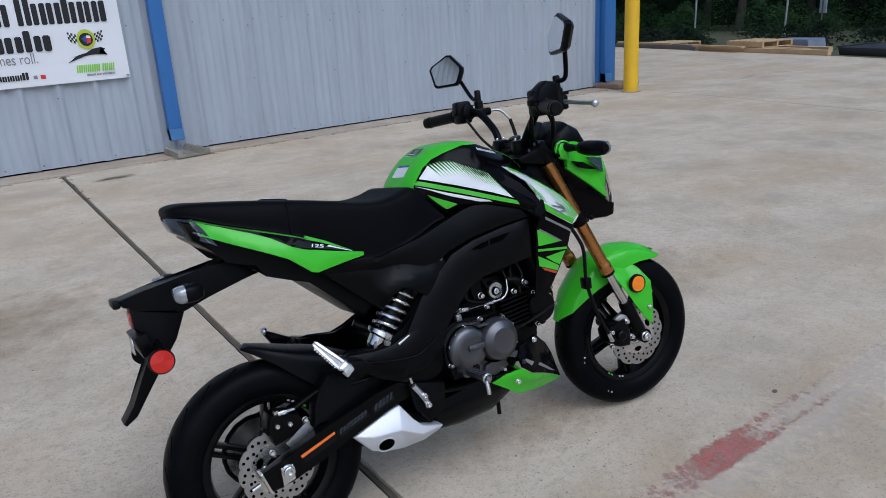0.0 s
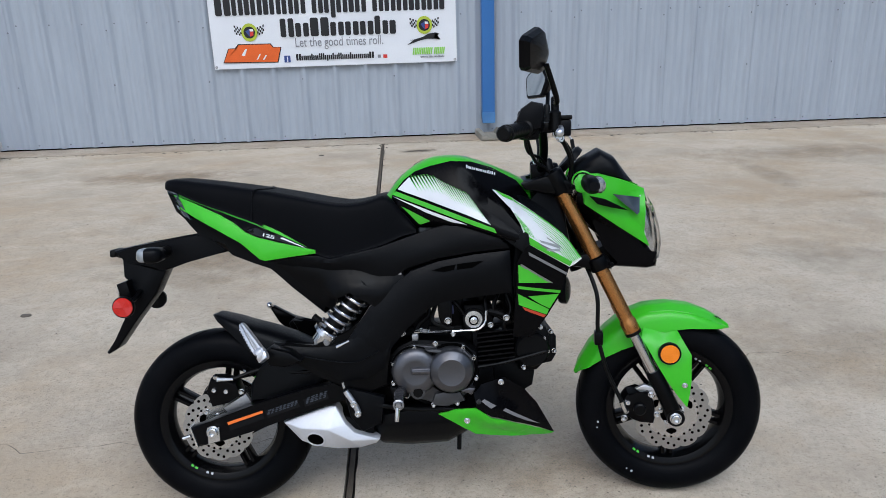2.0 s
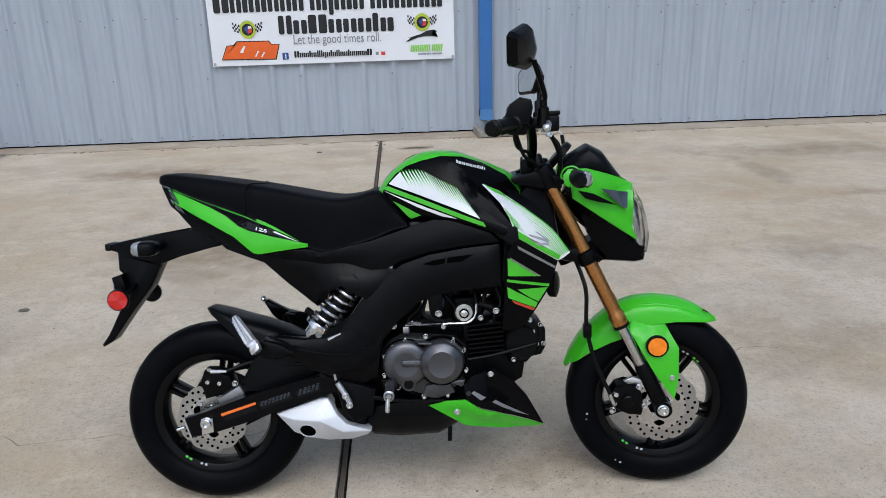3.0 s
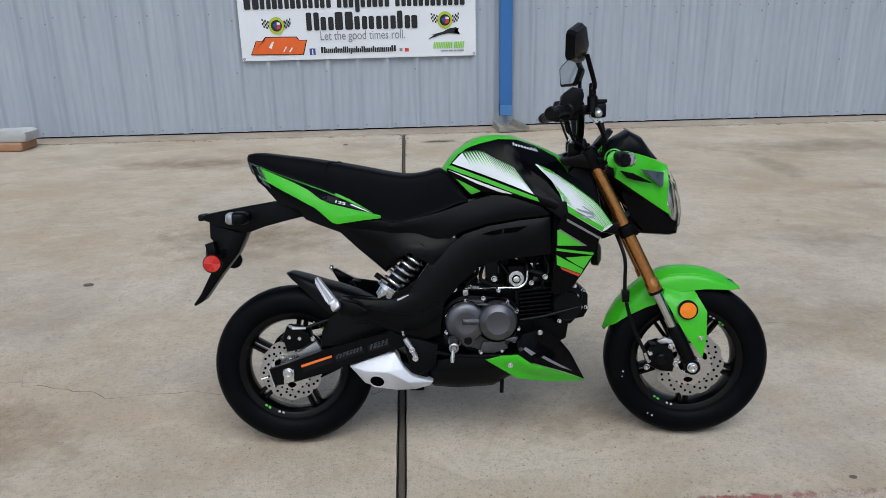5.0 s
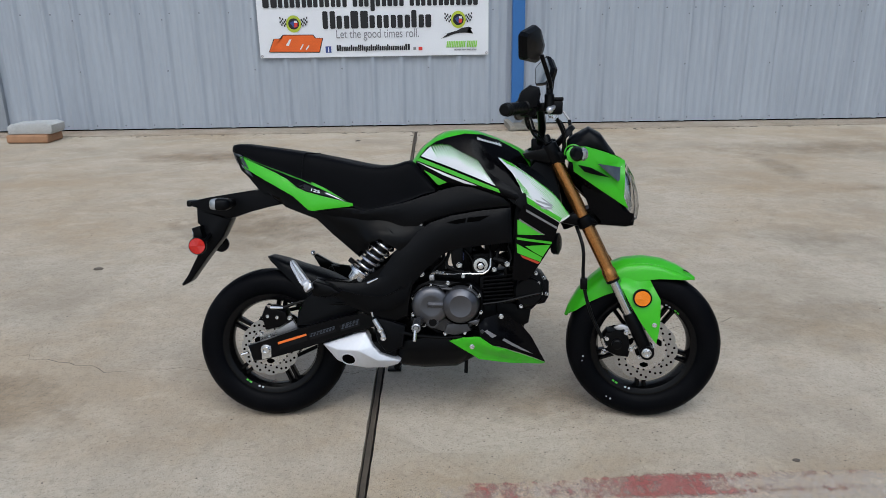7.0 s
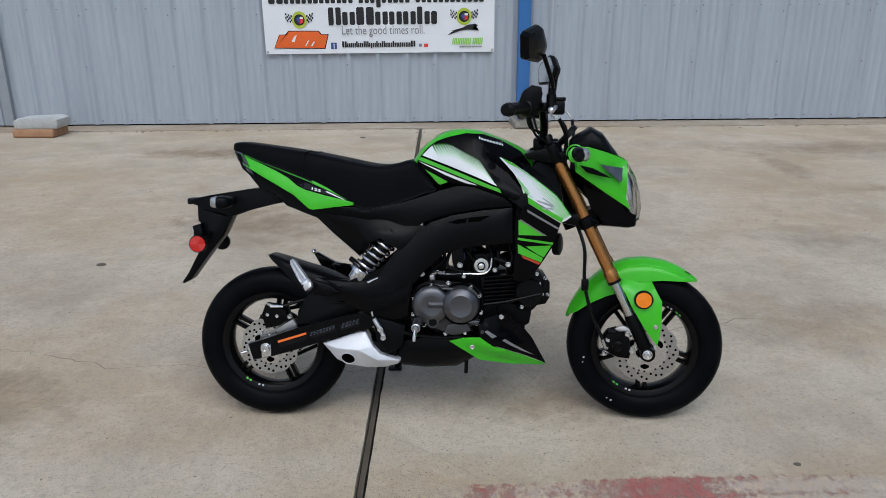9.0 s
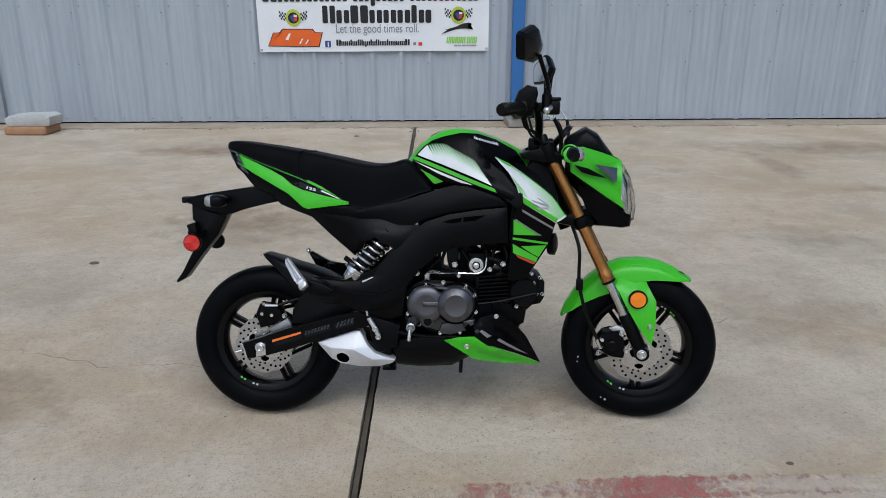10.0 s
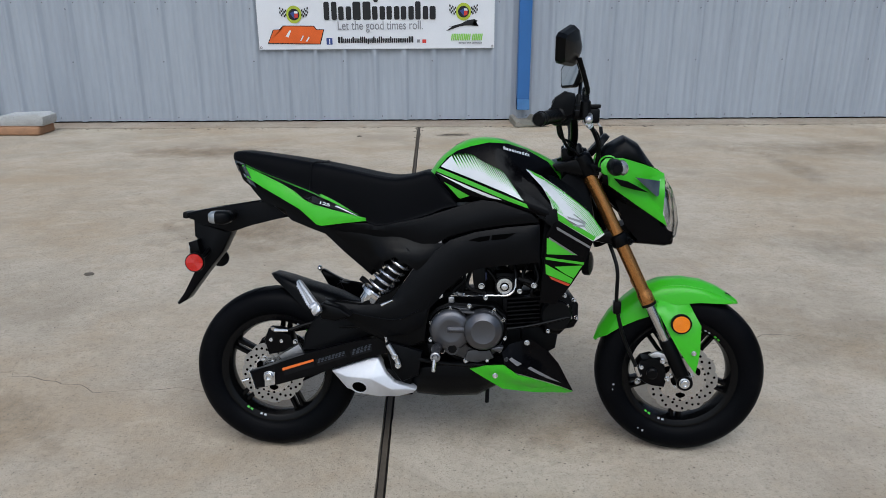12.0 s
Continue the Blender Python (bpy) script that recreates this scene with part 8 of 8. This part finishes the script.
# cylinder with cooling fins, laid forwards
bm = bmesh.new()
add_prism(bm, [(0.07, 0.470), (0.185, 0.476), (0.19, 0.388), (0.075, 0.372)], -0.066, 0.066, bevel=0.006)
cyl = part("cylinder", bm, ENGINE_DARK, eng, "black finned cylinder")
for k in range(8):
    z = 0.384 + 0.0122 * k
    bm = prism([(0.083, z), (0.176, z + 0.008), (0.176, z + 0.0125), (0.083, z + 0.0045)], -0.096, 0.096, bevel=0.001, seg=1)
    part("fin", bm, ENGINE_DARK, eng)
hd = part("cylinder_head", prism([(0.182, 0.484), (0.235, 0.490), (0.262, 0.480), (0.271, 0.452), (0.266, 0.398), (0.235, 0.366), (0.19, 0.368)], -0.085, 0.085, bevel=0.010), ENGINE_DARK, eng, "black cylinder head")
part("head_cover", turned([(0.045, 0), (0.045, 0.012), (0.040, 0.018), (0, 0.019)], (0.222, -0.084, 0.425), (0, -1, 0), 32), ENGINE_DARK, eng)
bolts("head_bolt", [(x, -0.088, z) for x, z in ((0.245, 0.482), (0.262, 0.420), (0.20, 0.378), (0.20, 0.47), (0.252, 0.452))], (0, -1, 0), 0.005, 0.01, eng)
part("oil_pipe", tube([(0.08, -0.125, 0.392), (0.15, -0.115, 0.400), (0.25, -0.1, 0.420), (0.262, -0.092, 0.42)], 0.0045, 8), CABLE, eng)
part("valve_cover", prism([(0.245, 0.476), (0.276, 0.470), (0.288, 0.452), (0.288, 0.405), (0.276, 0.384), (0.245, 0.378)], -0.072, 0.072, bevel=0.006), ENGINE_DARK, eng, "black valve cover")
bolts("cover_bolt", [(0.272, -0.073, 0.466), (0.280, -0.073, 0.415)], (0.3, -1, 0), 0.005, 0.009, eng)
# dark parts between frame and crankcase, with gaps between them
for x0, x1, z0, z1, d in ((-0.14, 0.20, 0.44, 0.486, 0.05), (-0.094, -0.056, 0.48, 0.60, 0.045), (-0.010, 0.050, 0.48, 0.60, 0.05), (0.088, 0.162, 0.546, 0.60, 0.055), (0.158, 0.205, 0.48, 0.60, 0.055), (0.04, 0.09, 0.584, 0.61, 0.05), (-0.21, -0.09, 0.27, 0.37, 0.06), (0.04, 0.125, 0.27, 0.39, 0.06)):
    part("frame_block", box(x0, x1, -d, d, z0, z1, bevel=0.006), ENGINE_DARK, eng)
# throttle body and intake
part("intake", tube([(0.02, -0.01, 0.57), (0.07, -0.01, 0.53), (0.12, -0.01, 0.485)], 0.026, 16), CABLE, eng, "black rubber intake")
part("throttle_body", box(0.045, 0.125, -0.075, 0.05, 0.475, 0.545, bevel=0.01), ENGINE_DARK, eng, "dark throttle body")
tp = part("throttle_pulley", turned([(0.0235, 0), (0.0235, 0.012), (0.022, 0.014), (0.015, 0.0142), (0.0145, 0.0125), (0, 0.0125)], (0.074, -0.080, 0.508), (0, -1, 0), 28), ZINC, eng, "round pale plated throttle pulley")
part("pulley_rim", turned([(0.0235, 0.002), (0.027, 0.002), (0.027, 0.012), (0.0235, 0.012)], (0.074, -0.080, 0.508), (0, -1, 0), 28, closed=True), CABLE, tp)
part("pulley_nut", turned([(0.009, 0.013), (0.009, 0.018), (0.005, 0.019), (0.005, 0.024), (0, 0.024)], (0.074, -0.080, 0.506), (0, -1, 0), 12), ZINC, tp)
# near-black ring paints the shade around the nut
part("pulley_gap", turned([(0.0095, 0.0135), (0.0125, 0.0135), (0.0125, 0.0152), (0.0095, 0.0152)], (0.074, -0.080, 0.506), (0, -1, 0), 20, closed=True), GAP_SHADE, tp)
part("cable_guide", tube([(0.028, -0.105, 0.484), (0.055, -0.107, 0.483), (0.085, -0.107, 0.486), (0.102, -0.106, 0.503), (0.106, -0.104, 0.532)], 0.0034, 8), CHROME, eng, "bright bent cable guide")
part("throttle_cable", tube([(0.106, -0.104, 0.532), (0.104, -0.09, 0.57), (0.12, -0.06, 0.60)], 0.0045, 8), CABLE, eng)
part("clutch_arm", tube([(-0.072, -0.12, 0.468), (-0.070, -0.12, 0.488), (-0.045, -0.128, 0.490)], 0.0055, 8), ALLOY, eng, "alloy clutch arm")
ca = part("clutch_release", box(-0.084, -0.068, -0.132, -0.116, 0.466, 0.484, bevel=0.003), ALLOY, eng, "plated clutch release block")
part("release_spring", tube([(-0.066 + 0.0011 * k, -0.126 + 0.0045 * math.cos(k * 1.6), 0.490 + 0.0045 * math.sin(k * 1.6)) for k in range(26)], 0.0011, 5, smooth=False), CHROME, ca, "small bright spring")
part("cable_adjuster", tube([(0.018, -0.121, 0.486), (0.044, -0.119, 0.486)], 0.0042, 8), CHROME, eng, "bright cable adjuster")
for x, z in ((0.004, 0.545), (0.018, 0.537)):
    part("wire_plug", box(x - 0.006, x + 0.006, -0.10, -0.088, z - 0.012, z + 0.012, bevel=0.003), BLUE_PLUG, eng, "small dark blue wire plug")
part("clutch_wire", tube([(-0.078, -0.125, 0.488), (0.03, -0.12, 0.485)], 0.003, 6), CHROME, eng)
for x, z, r in ((-0.108, 0.484, 0.008), (0.008, 0.512, 0.0085), (0.02, 0.478, 0.006), (-0.06, 0.49, 0.006), (0.115, 0.498, 0.007), (0.155, 0.515, 0.008)):
    bolts("mount_bolt", [(x, -0.115, z)], (0, -1, 0), r * 0.85, 0.01, eng)
part("engine_mount", prism([(-0.02, 0.575), (0.02, 0.575), (0.018, 0.50), (-0.005, 0.49), (-0.015, 0.52)], -0.112, -0.09, bevel=0.004), FRAME_BLACK, eng)
part("starter_motor", turned([(0.022, 0), (0.024, 0.004), (0.024, 0.07), (0.018, 0.078)], (-0.06, -0.06, 0.50), (0, 1, 0), 20), ENGINE_DARK, eng)
part("starter_motor", turned([(0.015, 0), (0.017, 0.004), (0.017, 0.07), (0.012, 0.078)], (0.135, -0.085, 0.525), (0.3, 1, 0), 20), ENGINE_DARK, eng)
for pts in ([(-0.05, -0.09, 0.57), (-0.04, -0.10, 0.53), (-0.07, -0.11, 0.50), (-0.075, -0.118, 0.475)], [(0.14, -0.09, 0.58), (0.125, -0.1, 0.54), (0.145, -0.098, 0.51), (0.19, -0.09, 0.50)],
            [(0.16, -0.08, 0.57), (0.17, -0.09, 0.53), (0.15, -0.095, 0.49), (0.17, -0.08, 0.47)], [(0.0, -0.08, 0.57), (0.03, -0.095, 0.55), (0.05, -0.09, 0.52)], [(-0.02, -0.10, 0.56), (-0.03, -0.108, 0.51), (0.02, -0.115, 0.49)]):
    part("wiring", tube(pts, 0.0055, 8), CABLE, eng, "black wiring and hose")
part("coil_cap", tube([(0.115, -0.09, 0.53), (0.145, -0.1, 0.522), (0.165, -0.09, 0.50)], 0.011, 10), CABLE, eng)
part("exhaust_shield", prism([(0.09, 0.385), (0.238, 0.375), (0.228, 0.315), (0.15, 0.27), (0.09, 0.28)], -0.045, 0.06, bevel=0.006), ENGINE_DARK, bike, "black exhaust shield")
part("exhaust_pipe", tube([(0.20, 0.03, 0.39), (0.21, 0.03, 0.33), (0.17, 0.02, 0.26), (0.08, 0.0, 0.235), (-0.1, -0.02, 0.24), (-0.22, -0.06, 0.24)], 0.017, 14), ENGINE_DARK, bike, "dark exhaust pipe")
